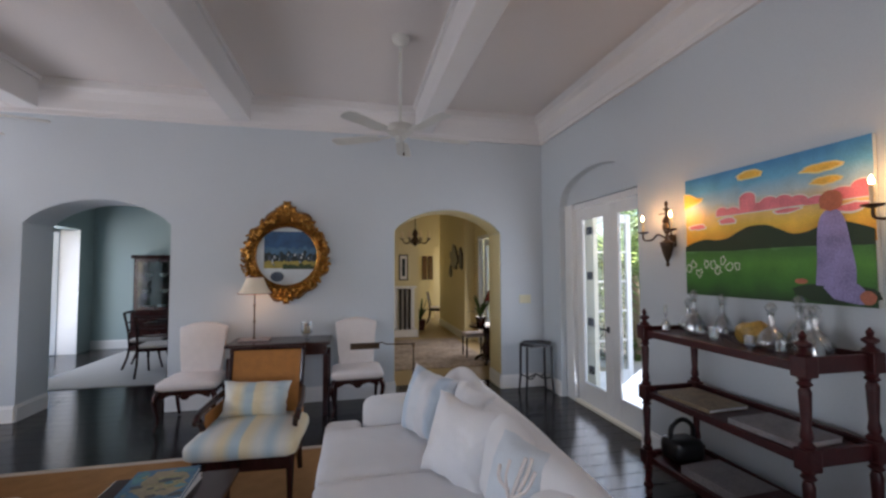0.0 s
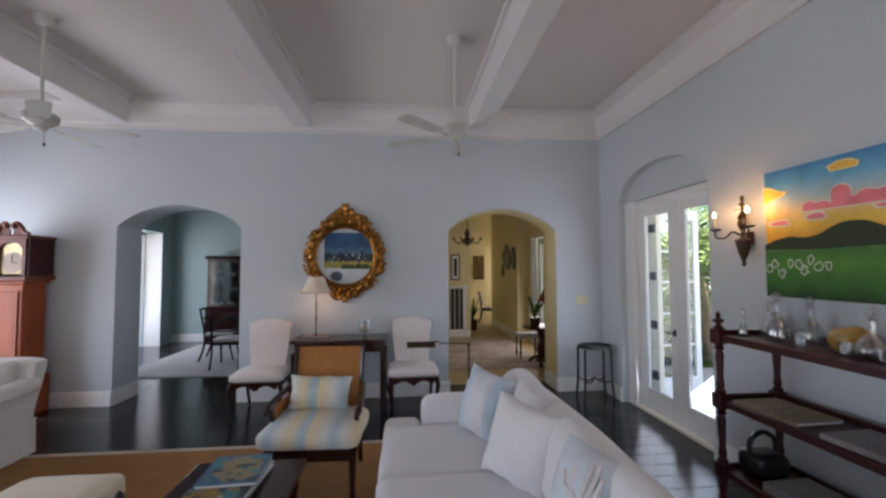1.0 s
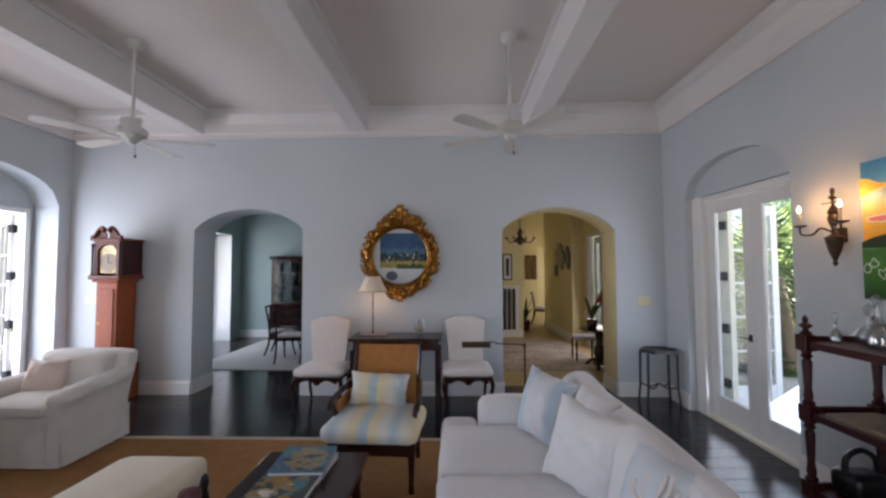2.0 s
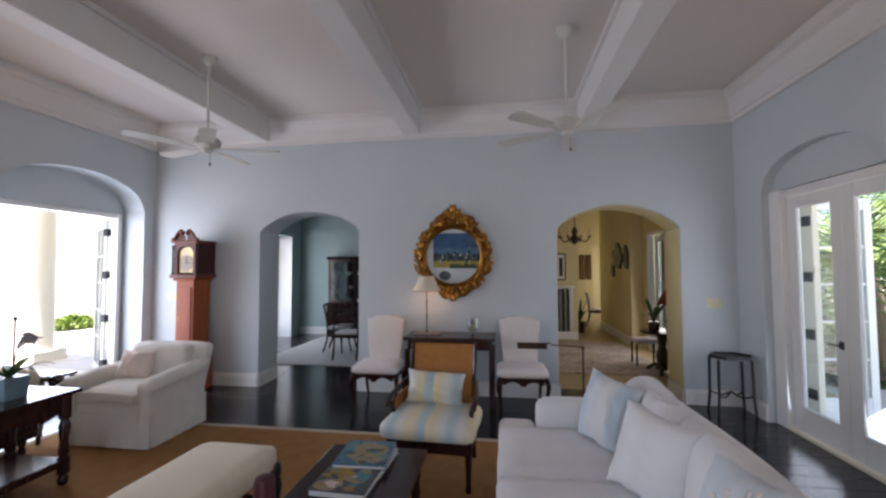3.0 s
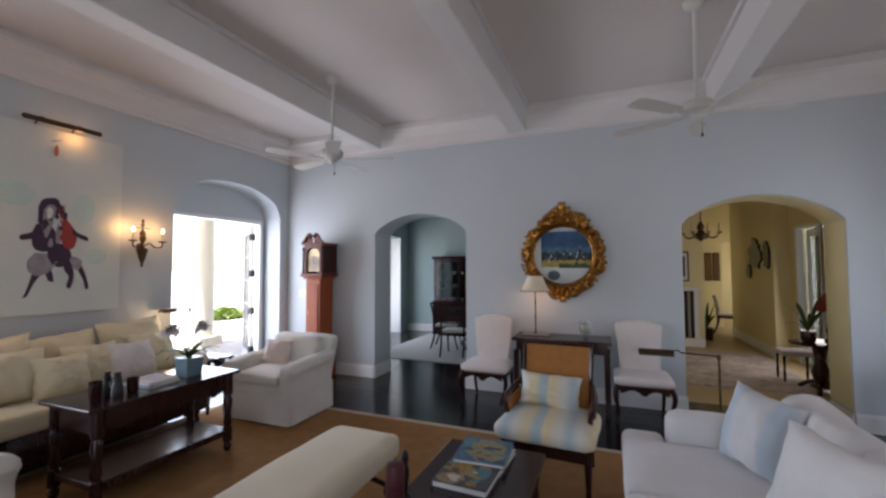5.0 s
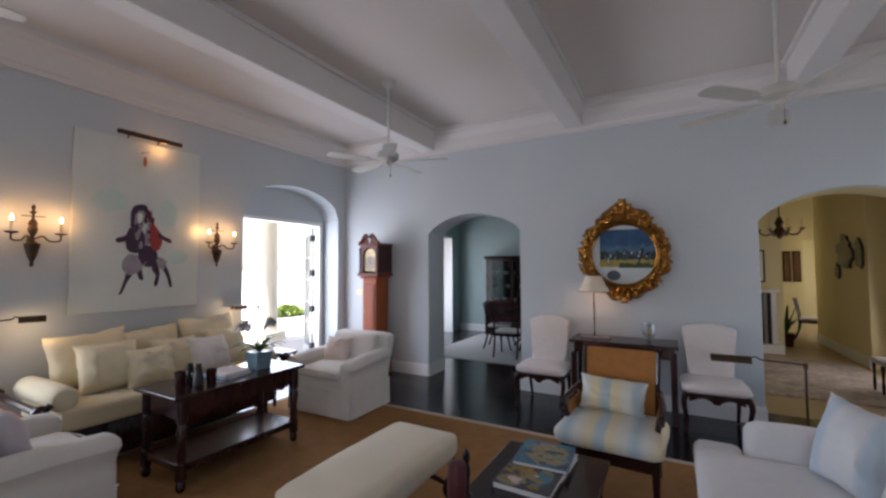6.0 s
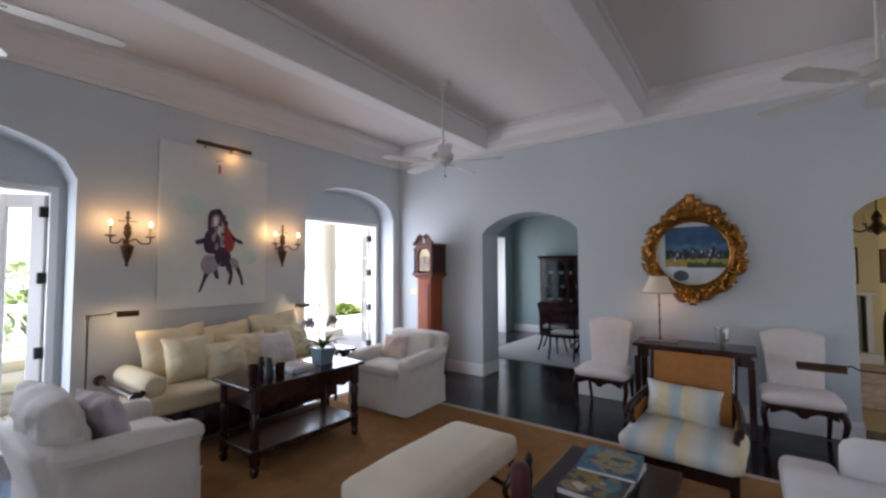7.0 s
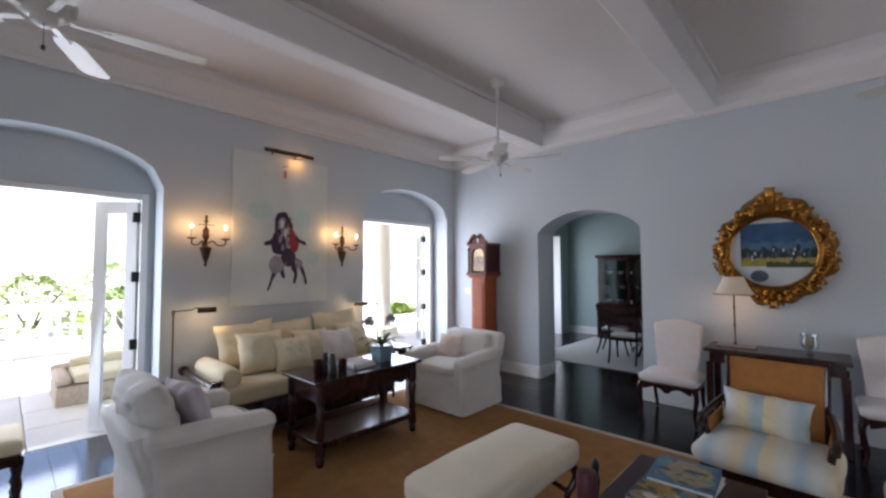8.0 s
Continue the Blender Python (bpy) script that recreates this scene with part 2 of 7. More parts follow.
def lathe(bm, prof, at=(0, 0, 0), seg=16, axis="z"):
    """Turned form: prof is a list of (radius, height)."""
    rings = []
    for rad, h in prof:
        ring = []
        for i in range(seg):
            a = 2 * math.pi * i / seg
            u, v = max(rad, 0.0006) * math.cos(a), max(rad, 0.0006) * math.sin(a)
            p = {"z": (u, v, h), "y": (u, h, v), "x": (h, u, v)}[axis]
            ring.append(bm.verts.new((at[0] + p[0], at[1] + p[1], at[2] + p[2])))
        rings.append(ring)
    for a, b in zip(rings, rings[1:]):
        for i in range(seg):
            bm.faces.new((a[i], a[(i + 1) % seg], b[(i + 1) % seg], b[i]))
    bm.faces.new(rings[0])
    bm.faces.new(rings[-1])
    return bm


def tube(bm, pts, rad, seg=8):
    """A round bar along points; rad is one radius or one for each point."""
    pts = [Vector(p) for p in pts]
    rads = rad if isinstance(rad, (list, tuple)) else [rad] * len(pts)
    rings, up = [], None
    for i, p in enumerate(pts):
        d = (pts[min(i + 1, len(pts) - 1)] - pts[max(i - 1, 0)]).normalized()
        if up is None:
            up = Vector((0, 0, 1)) if abs(d.z) < 0.9 else Vector((1, 0, 0))
        s = d.cross(up).normalized()
        up = s.cross(d).normalized()
        rings.append([bm.verts.new(p + rads[i] * (math.cos(2 * math.pi * k / seg) * s + math.sin(2 * math.pi * k / seg) * up)) for k in range(seg)])
    for a, b in zip(rings, rings[1:]):
        for i in range(seg):
            bm.faces.new((a[i], a[(i + 1) % seg], b[(i + 1) % seg], b[i]))
    bm.faces.new(rings[0])
    bm.faces.new(rings[-1])
    return bm


def bend(p, n=10):
    """Points on a smooth curve through p."""
    p = [Vector(q) for q in p]
    q = [2 * p[0] - p[1]] + p + [2 * p[-1] - p[-2]]
    out = []
    for i in range(1, len(q) - 2):
        for k in range(n):
            t = k / n
            out.append(0.5 * (2 * q[i] + (q[i + 1] - q[i - 1]) * t + (2 * q[i - 1] - 5 * q[i] + 4 * q[i + 1] - q[i + 2]) * t * t + (3 * q[i] - q[i - 1] - 3 * q[i + 1] + q[i + 2]) * t ** 3))
    return out + [p[-1]]


def prism(bm, poly, axis, a, b):
    """Polygon pushed along an axis: axis 'y' takes (x, z) pairs, 'x' takes (y, z), 'z' takes (x, y)."""
    def put(p, h):
        return {"y": (p[0], h, p[1]), "x": (h, p[0], p[1]), "z": (p[0], p[1], h)}[axis]
    u, v = [bm.verts.new(put(p, a)) for p in poly], [bm.verts.new(put(p, b)) for p in poly]
    n = len(poly)
    bm.faces.new(u)
    bm.faces.new(v)
    for i in range(n):
        bm.faces.new((u[i], u[(i + 1) % n], v[(i + 1) % n], v[i]))
    return bm


def blob(cx, cz, w, h, n=22, rough=0.12, seed=0):
    return [(cx + w / 2 * math.cos(a) * (1 + rough * noise.noise(Vector((math.cos(a) * 2 + seed, math.sin(a) * 2, seed)))), cz + h / 2 * math.sin(a) * (1 + rough * noise.noise(Vector((math.cos(a) * 2, math.sin(a) * 2 + seed, 5 + seed))))) for a in (2 * math.pi * i / n for i in range(n))]


def puff(bm, w, h, t, m=None, n=12, seed=0, pinch=0.12, soft=0.5):
    """A stuffed cushion, w wide (x), h high (z), t thick (y), round its centre, with slack sides and uneven filling."""
    m = m or Matrix()
    sides = []
    for s in (-1, 1):
        g = []
        for i in range(n + 1):
            row = []
            for j in range(n + 1):
                u, v = 2 * i / n - 1, 2 * j / n - 1
                swell = ((1 - abs(u) ** 2.6) * (1 - abs(v) ** 2.6)) ** soft
                x = w / 2 * u * (1 - pinch * (1 - v * v) * abs(u) ** 3 * 0.5)
                z = h / 2 * v * (1 - pinch * (1 - u * u) * abs(v) ** 3 * 0.5)
                x += 0.014 * w * noise.noise(Vector((2.5 * v + seed, u, seed))) * 2
                z += 0.02 * h * noise.noise(Vector((2.5 * u + seed, v, 4 + seed))) * 2
                lump = 1 + 0.10 * noise.noise(Vector((6 * u + seed, 5 * v, 9 * s + seed))) + 0.13 * noise.noise(Vector((3 * u + seed, 3 * v, s + seed * 1.7)))
                row.append((x, s * t / 2 * swell * lump, z))
            g.append(row)
        sides.append(g)
    made = {}
    for k in range(2):
        for i in range(n + 1):
            for j in range(n + 1):
                edge = i in (0, n) or j in (0, n)
                key = (0 if edge else k, i, j)
                if key not in made:
                    made[key] = bm.verts.new(m @ Vector(sides[k][i][j]))
    for k in range(2):
        for i in range(n):
            for j in range(n):
                q = [(a, b) for a, b in ((i, j), (i + 1, j), (i + 1, j + 1), (i, j + 1))]
                vs = [made[(0 if (a in (0, n) or b in (0, n)) else k, a, b)] for a, b in q]
                if len(set(vs)) == 4:
                    try:
                        bm.faces.new(vs if k else vs[::-1])
                    except ValueError:
                        pass
    return bm


def slab(bm, x0, x1, y0, y1, z0, z1, round_=0.05, crown=0.02, seed=0, n=10):
    """An upholstered block with rounded edges, a slightly domed top and soft dents."""
    b2 = bmesh.new()
    box(b2, x0, x1, y0, y1, z0, z1)
    bmesh.ops.subdivide_edges(b2, edges=b2.edges[:], cuts=n - 1, use_grid_fill=True)
    cx, cy, hx, hy = (x0 + x1) / 2, (y0 + y1) / 2, (x1 - x0) / 2, (y1 - y0) / 2
    hz, cz = (z1 - z0) / 2, (z0 + z1) / 2
    rr = min(round_, hx * 0.98, hy * 0.98, hz * 0.98)
    for v in b2.verts:
        p = v.co - Vector((cx, cy, cz))
        core = Vector((max(-hx + rr, min(hx - rr, p.x)), max(-hy + rr, min(hy - rr, p.y)), max(-hz + rr, min(hz - rr, p.z))))
        d = p - core
        if d.length > 1e-6:
            p = core + d.normalized() * rr
        u, w = p.x / hx, p.y / hy
        if p.z > 0:
            p.z += crown * (1 - u * u) * (1 - w * w)
        p += 0.006 * Vector((noise.noise(p * 5 + Vector((seed, 0, 0))), noise.noise(p * 5 + Vector((0, seed, 3))), noise.noise(p * 4 + Vector((7, 0, seed)))))
        v.co = p + Vector((cx, cy, cz))
    me = bpy.data.meshes.new("tmp")
    b2.to_mesh(me)
    b2.free()
    bm.from_mesh(me)
    bpy.data.meshes.remove(me)
    return bm


def wall(name, axis, near, far, a0, a1, z0, z1, holes, mat, label, round_top=False):
    """A wall of real thickness between near and far; holes: (from, to, springing, crown), arched when the crown is higher."""
    bm = bm_new()

    def P(a, d, z):
        return (a, d, z) if axis == "x" else (d, a, z)

    def quad(*ps):
        bm.faces.new([bm.verts.new(p) for p in ps])
    cols, at = [], a0
    for h0, h1, sp, cr in sorted(holes):
        cols.append((at, h0, z0, z0))
        k = 20 if cr > sp else 1
        def low(a):
            u = 2 * (a - h0) / (h1 - h0) - 1
            if cr <= sp:
                return sp
            return sp + (cr - sp) * (1 - u * u) ** (0.5 if round_top else 0.8)
        for i in range(k):
            a, b = h0 + (h1 - h0) * i / k, h0 + (h1 - h0) * (i + 1) / k
            cols.append((a, b, low(a), low(b)))
            quad(P(a, near, low(a)), P(b, near, low(b)), P(b, far, low(b)), P(a, far, low(a)))
        for a in (h0, h1):
            quad(P(a, near, z0), P(a, far, z0), P(a, far, sp), P(a, near, sp))
        at = h1
    cols.append((at, a1, z0, z0))
    for a, b, la, lb in cols:
        for d in (near, far):
            quad(P(a, d, la), P(b, d, lb), P(b, d, z1), P(a, d, z1))
    quad(P(a0, near, z1), P(a1, near, z1), P(a1, far, z1), P(a0, far, z1))
    for a in (a0, a1):
        quad(P(a, near, z0), P(a, far, z0), P(a, far, z1), P(a, near, z1))
    bmesh.ops.remove_doubles(bm, verts=bm.verts, dist=1e-4)
    return structure(name, bm, mat, label, "wall")


# ---- the room's shell ----
XL, XR, YF, YB, ZT, ZC = -5.01, 2.62, 5.63, -3.4, 3.64, 3.305
ARCH_L, ARCH_R = (-3.37, -1.95, 2.10, 2.37), (0.59, 2.01, 2.07, 2.36)
wall_far = wall("wall_far", "x", YF, YF + 0.46, XL - 0.5, XR + 0.5, 0, ZT, [ARCH_L, ARCH_R], M["wall"], "pale blue-grey plastered wall with two arched openings")
T2, T1, TR = (3.735, 5.46), (-0.42, 1.36), (3.685, 5.152)
wall("wall_terrace_inner", "y", XL, XL - 0.33, YB - 0.3, YF, 0, ZT, [(*T1, 2.40, 2.80), (*T2, 2.40, 2.80)], M["wall"], "pale blue-grey plastered wall with arched door recesses", True)
wall("wall_terrace_outer", "y", XL - 0.33, XL - 0.46, YB - 0.3, 10.4, 0, ZT, [(T1[0] + 0.04, T1[1] - 0.05, 2.36, 2.36), (T2[0] - 0.02, T2[1] - 0.05, 2.36, 2.36), (7.8, 9.5, 2.3, 2.3)], M["wall"], "outer leaf of the terrace wall")
wall("wall_garden_inner", "y", XR, XR + 0.10, YB - 0.3, YF, 0, ZT, [(*TR, 2.36, 2.71)], M["wall"], "pale blue-grey plastered wall with an arched door recess", True)
wall("wall_garden_outer", "y", XR + 0.10, XR + 0.44, YB - 0.3, YF + 0.46, 0, ZT, [(3.60, 5.40, 2.37, 2.37)], M["wall"], "outer leaf of the garden wall")
# the opening is added, only to hold the fill lamp
wall("wall_back", "x", YB, YB - 0.3, XL - 0.4, XR + 0.4, 0, ZT, [(-1.2, 0.8, 2.5, 2.5)], M["wall"], "pale blue-grey plastered wall with an added unseen opening for fill light")

ceiling = structure("ceiling", box(bm_new(), XL - 0.46, XR + 0.44, YB - 0.3, 11.9, ZT, ZT + 0.2), M["ceiling"], "off-white flat ceiling between beams", "ceiling")


def cornice():
    """Stepped cove along the four sides, under the ceiling."""
    for name, a, b, horizontal in (("far", XL, XR, 1), ("back", XL, XR, -1), ("left", YB, YF, 2), ("right", YB, YF, -2)):
        prof = [(0, ZC - 0.02), (0.035, ZC - 0.02), (0.035, ZC + 0.025), (0.05, ZC + 0.04), (0.065, ZC + 0.15), (0.10, ZC + 0.22), (0.16, ZC + 0.25), (0.16, ZT - 0.002), (0, ZT - 0.002)]
        bm = bm_new()
        if horizontal == 1:
            prism(bm, [(YF - d, z) for d, z in prof], "x", a, b)
        elif horizontal == -1:
            prism(bm, [(YB + d, z) for d, z in prof], "x", a, b)
        elif horizontal == 2:
            prism(bm, [(XL + d, z) for d, z in prof], "y", a, b)
        else:
            prism(bm, [(XR - d, z) for d, z in prof], "y", a, b)
        structure("cornice_" + name, bm, M["beam"], "white moulded cornice below the ceiling", "cornice")


cornice()
for i, (a, b) in enumerate(((-3.40, -3.18), (-1.31, -1.09), (0.84, 1.06))):
    bm = box(bm_new(), a, b, YB + 0.16, YF - 0.14, ZC + 0.0, ZT - 0.003, 0.008, 1)
    box(bm, a - 0.035, b + 0.035, YB + 0.17, YF - 0.15, ZT - 0.05, ZT - 0.004)
    structure("ceiling_beam_%d" % (i + 1), bm, M["beam"], "white painted ceiling beam", "beam")


def baseboard(name, axis, line, a, b, side):
    prof = [(0.002, 0.004), (0.02, 0.004), (0.02, 0.15), (0.012, 0.165), (0.012, 0.18), (0.002, 0.18)]
    bm = prism(bm_new(), [(line + side * d, z) for d, z in prof], axis, a, b)
    structure(name, bm, M["white"], "tall white baseboard", "baseboard")


for i, (a, b) in enumerate(((XL + 0.02, ARCH_L[0]), (ARCH_L[1], ARCH_R[0]), (ARCH_R[1], XR - 0.02))):
    baseboard("baseboard_far_%d" % (i + 1), "x", YF, a, b, -1)
for i, (a, b) in enumerate(((YB, T1[0]), (T1[1], T2[0]), (T2[1], YF))):
    baseboard("baseboard_left_%d" % (i + 1), "y", XL, a, b, 1)
for i, (a, b) in enumerate(((YB, TR[0]), (TR[1], YF))):
    baseboard("baseboard_right_%d" % (i + 1), "y", XR, a, b, -1)
for i, (x, s) in enumerate(((ARCH_L[0], 1), (ARCH_L[1], -1), (ARCH_R[0], 1), (ARCH_R[1], -1))):
    baseboard("baseboard_jamb_%d" % (i + 1), "y", x, YF + 0.001, YF + 0.459, s)

floor = structure("floor", box(bm_new(), XL - 0.46, XR + 0.44, YB - 0.3, 13.6, -0.2, -0.012), M["groove"], "dark subfloor under the boards", "floor")


# ---- doors to terrace and garden ----
def door_leaf(name, m, w, h, label, muntins=False, handle=True, st=0.11):
    """Glazed door leaf, hinged at local x = 0, reaching to x = w, in the plane y = 0."""
    leaf = thing(name, m, label, "door")
    st = 0.08 if muntins else st
    for a, b in ((0, st), (w - st, w)):
        part("stile", box(bm_new(), a, b, -0.022, 0.022, 0.01, h, 0.004, 1), M["white"], leaf)
    for a, b in ((0.01, 0.26), (h - 0.12, h)):
        part("rail", box(bm_new(), st, w - st, -0.021, 0.021, a, b, 0.004, 1), M["white"], leaf)
    g = part("pane", box(bm_new(), st, w - st, -0.003, 0.003, 0.26, h - 0.12), M["glass"], leaf, "clear glass pane")
    g.visible_shadow = False
    if muntins:
        part("muntin", box(bm_new(), w / 2 - 0.012, w / 2 + 0.012, -0.014, 0.014, 0.26, h - 0.12), M["white"], leaf)
        for i in range(1, 5):
            z = 0.26 + (h - 0.38) * i / 5
            part("muntin", box(bm_new(), st, w - st, -0.013, 0.013, z - 0.011, z + 0.011), M["white"], leaf)
    if handle:
        part("door_lock", box(bm_new(), w - 0.075, w - 0.035, -0.035, 0.035, 0.90, 0.965, 0.004, 1), M["hinge"], leaf, "black metal lock plate")
        part("door_handle", tube(bm_new(), [(w - 0.055, -0.035, 0.93), (w - 0.055, -0.06, 0.93), (w - 0.15, -0.065, 0.93)], 0.008), M["hinge"], leaf, "black metal lever")
    return leaf


def hinge(name, x0, x1, y0, y1, z):
    bm = box(bm_new(), x0, x1, y0, y1, z - 0.05, z + 0.05, 0.004, 1)
    tagged(single(name, bm, M["hinge"], "black metal strap hinge on the door jamb", "hinge", "door hinges"))


def door_frame(name, x0, x1, ya, yb, h, label):
    bm = box(bm_new(), x0, x1, ya, ya + 0.06, 0.0, h, 0.004, 1)
    box(bm, x0, x1, yb - 0.06, yb, 0.0, h, 0.004, 1)
    box(bm, x0, x1, ya + 0.0605, yb - 0.0605, h - 0.06, h, 0.004, 1)
    structure(name, bm, M["white"], label, "door frame")


door_frame("door_frame_1", XL - 0.40, XL - 0.30, T1[0] + 0.045, T1[1] - 0.055, 2.355, "white painted frame of the terrace door")
door_frame("door_frame_2", XL - 0.40, XL - 0.30, T2[0] + 0.045, T2[1] - 0.055, 2.355, "white painted frame of the terrace door")
bm = box(bm_new(), XR + 0.07, XR + 0.20, 4.975, TR[1] - 0.003, 0.0, 2.365, 0.008)
box(bm, XR + 0.104, XR + 0.20, TR[1] - 0.002, 5.397, 0.0, 2.365)
box(bm, XR + 0.104, XR + 0.20, 3.603, 3.69, 0.0, 2.365, 0.006, 1)
box(bm, XR + 0.105, XR + 0.198, 3.6905, 4.9745, 2.295, 2.363, 0.006, 1)
structure("door_frame_3", bm, M["white"], "white painted frame of the garden door", "door frame")
# terrace doors stand open: one leaf folded into the room's side, the outer leaf swung out
door_leaf("french_door", pose(XL - 0.375, T1[1] - 0.125, 0.0, 0, 0, -131), 0.40, 2.28, "white glazed folding door leaf standing ajar", handle=False, st=0.105)
door_leaf("french_door", pose(XL - 0.44, T2[1] - 0.13, 0.0, 0, 0, 146), 0.72, 2.28, "white glazed french door swung open to the terrace", muntins=True, handle=False)
door_leaf("french_door", pose(XR + 0.15, 4.97, 0.0, 0, 0, -90), 0.672, 2.285, "white closed garden door with a tall pane", st=0.125)
door_leaf("french_door", pose(XR + 0.15, 3.695, 0.0, 0, 0, 90), 0.60, 2.285, "white closed garden door with a tall pane", handle=False, st=0.125)
door_leaf("shutter_door", pose(XR + 0.47, 5.20, 0.0, 0, 0, 6), 0.62, 2.3, "white outer glazed door swung open outside", muntins=True, handle=False)
for z in (2.10, 1.52, 0.93, 0.32):
    hinge("door_hinge", XL - 0.47, XL - 0.405, T2[1] - 0.165, T2[1] - 0.105, z)
    hinge("door_hinge", XR + 0.43, XR + 0.4595, 5.145, 5.245, z - 0.03)
for z in (2.12, 1.52, 0.85):
    hinge("door_hinge", XL - 0.385, XL - 0.335, T1[1] - 0.175, T1[1] - 0.117, z)
structure("outer_jamb", box(bm_new(), XR + 0.46, XR + 0.52, 5.13, 5.40, 0.0, 2.36, 0.004, 1), M["stucco"], "cream outer jamb of the garden door", "door frame")
structure("threshold", box(bm_new(), XR + 0.075, XR + 0.44, TR[0] + 0.002, TR[1] - 0.002, -0.012, 0.03, 0.006, 1), M["stucco"], "pale stone threshold of the garden door", "threshold")


# ---- rug ----
rug = thing("sisal_rug", pose(0, 0, 0), "large brown sisal rug with a pale bound edge", "rug")
part("rug_field", box(bm_new(), -4.35, 0.75, 0.65, 4.27, 0.002, 0.012, 0.003, 1), M["sisal"], rug)
bm = bm_new()
for a in ((-4.41, 0.81, 4.272, 4.33), (-4.41, 0.81, 0.59, 0.648), (-4.41, -4.352, 0.6485, 4.2715), (0.752, 0.81, 0.6485, 4.2715)):
    box(bm, *a, 0.002, 0.0135, 0.003, 1)
part("rug_border", bm, M["border"], rug, "pale woven binding")


# ---- upholstered seats ----
def slip_chair(m, label, plump):
    """Slipcovered armchair with rolled arms, facing local -y, 0.92 wide and 0.84 deep."""
    c = thing("armchair", m, label, "armchair", "slipcovered armchairs")
    part("seat_base", slab(bm_new(), -0.43, 0.43, -0.37, 0.30, 0.20, 0.40, 0.04, 0.0, 1), M["oatmeal"], c, smooth=True)
    # straight skirt to the floor with kick pleats at the corners
    bm = bm_new()
    x0, x1, y0, y1 = -0.445, 0.445, -0.385, 0.318
    for s in range(4):
        n = 28
        for i in range(n):
            pts = []
            for k in (i, i + 1):
                u = k / n
                d = min(u, 1 - u) * n
                tuck = (-0.012 if d == 1 else 0.006 if d == 2 else 0.0) + 0.003 * math.sin(k * 1.3 + s * 2)
                for z, fl in ((0.30, 0.0), (0.16, 0.4 * tuck + 0.002), (0.012, tuck + 0.006)):
                    pts.append({0: (x0 + (x1 - x0) * u, y0 - fl, z), 1: (x1 + fl, y0 + (y1 - y0) * u, z), 2: (x1 - (x1 - x0) * u, y1 + fl, z), 3: (x0 - fl, y1 - (y1 - y0) * u, z)}[s])
            for r in (0, 1):
                bm.faces.new([bm.verts.new(p) for p in (pts[r], pts[r + 3], pts[r + 4], pts[r + 1])])
    bmesh.ops.remove_doubles(bm, verts=bm.verts, dist=1e-4)
    part("welt", tube(bm_new(), [(-0.45, -0.388, 0.30), (0.45, -0.388, 0.30), (0.45, 0.32, 0.30)], 0.006, 6), M["oatmeal"], c, smooth=True)
    part("skirt", bm, M["oatmeal"], c, "straight linen skirt with corner pleats", smooth=True)
    for sx in (-1, 1):
        bm = slab(bm_new(), min(sx * 0.30, sx * 0.45), max(sx * 0.30, sx * 0.45), -0.40, 0.33, 0.0, 0.63, 0.06, 0.0, 3 + sx, 16)
        for v in bm.verts:
            p = v.co
            if p.x * sx > 0.37:
                p.x += sx * (0.035 * math.exp(-((p.z - 0.565) / 0.05) ** 2) - 0.008 * math.exp(-((p.z - 0.46) / 0.06) ** 2))
            if p.y < -0.34:
                p.y -= 0.012 * math.exp(-((p.z - 0.56) / 0.06) ** 2)
            if p.z > 0.4:
                p.z += 0.03 * max(0, min(1, (p.y - 0.05) / 0.25)) ** 2 - 0.025 * max(0, min(1, (-0.05 - p.y) / 0.3))
            if p.y > 0.2:
                p.y += 0.14 * max(0, p.z - 0.35)
        part("arm", bm, M["oatmeal"], c, smooth=True)
    bm = slab(bm_new(), -0.43, 0.43, 0.18, 0.335, 0.01, 0.66 if plump else 0.80, 0.04, 0.004, 6, 16)
    for v in bm.verts:
        v.co.y += 0.30 * max(0, v.co.z - 0.32)
        if v.co.z > 0.55:
            v.co.z -= 0.012 * abs(v.co.x / 0.43) ** 4
    part("backrest", bm, M["oatmeal"], c, smooth=True)
    cu = part("seat_cushion", slab(bm_new(), -0.295, 0.295, -0.41, 0.22, 0.385, 0.50, 0.05, 0.03, 8), M["oatmeal"], c, smooth=True)
    part("piping", tube(bm_new(), [(-0.27, -0.405, 0.475), (-0.1, -0.412, 0.487), (0.1, -0.412, 0.487), (0.27, -0.405, 0.475)], 0.005, 6), M["oatmeal"], cu, smooth=True)
    if plump:
        bm = puff(bm_new(), 0.70, 0.44, 0.25, Matrix.Translation((0, 0.25, 0.68)) @ Matrix.Rotation(radians(-17), 4, "X"), 44, 9, 0.02, 0.34)
        for v in bm.verts:
            v.co += 0.008 * Vector((0, noise.noise(v.co * 9), noise.noise(v.co * 8 + Vector((3, 0, 0))))) + 0.004 * Vector((0, noise.noise(v.co * 24), noise.noise(v.co * 22)))
    else:
        bm = slab(bm_new(), -0.315, 0.315, 0.09, 0.25, 0.47, 0.80, 0.05, 0.0, 9, 16)
        for v in bm.verts:
            v.co.y += 0.32 * (v.co.z - 0.47)
            v.co.z -= 0.012 * abs(v.co.x / 0.315) ** 4 if v.co.z > 0.7 else 0.0
            v.co += 0.008 * Vector((0, noise.noise(v.co * 9), noise.noise(v.co * 8)))
    part("back_cushion", bm, M["oatmeal"], c, smooth=True)
    return c


far_chair = slip_chair(pose(-3.59, 4.04, 0.013, 0, 0, 1), "white slipcovered armchair with pleated skirt beside the clock", False)
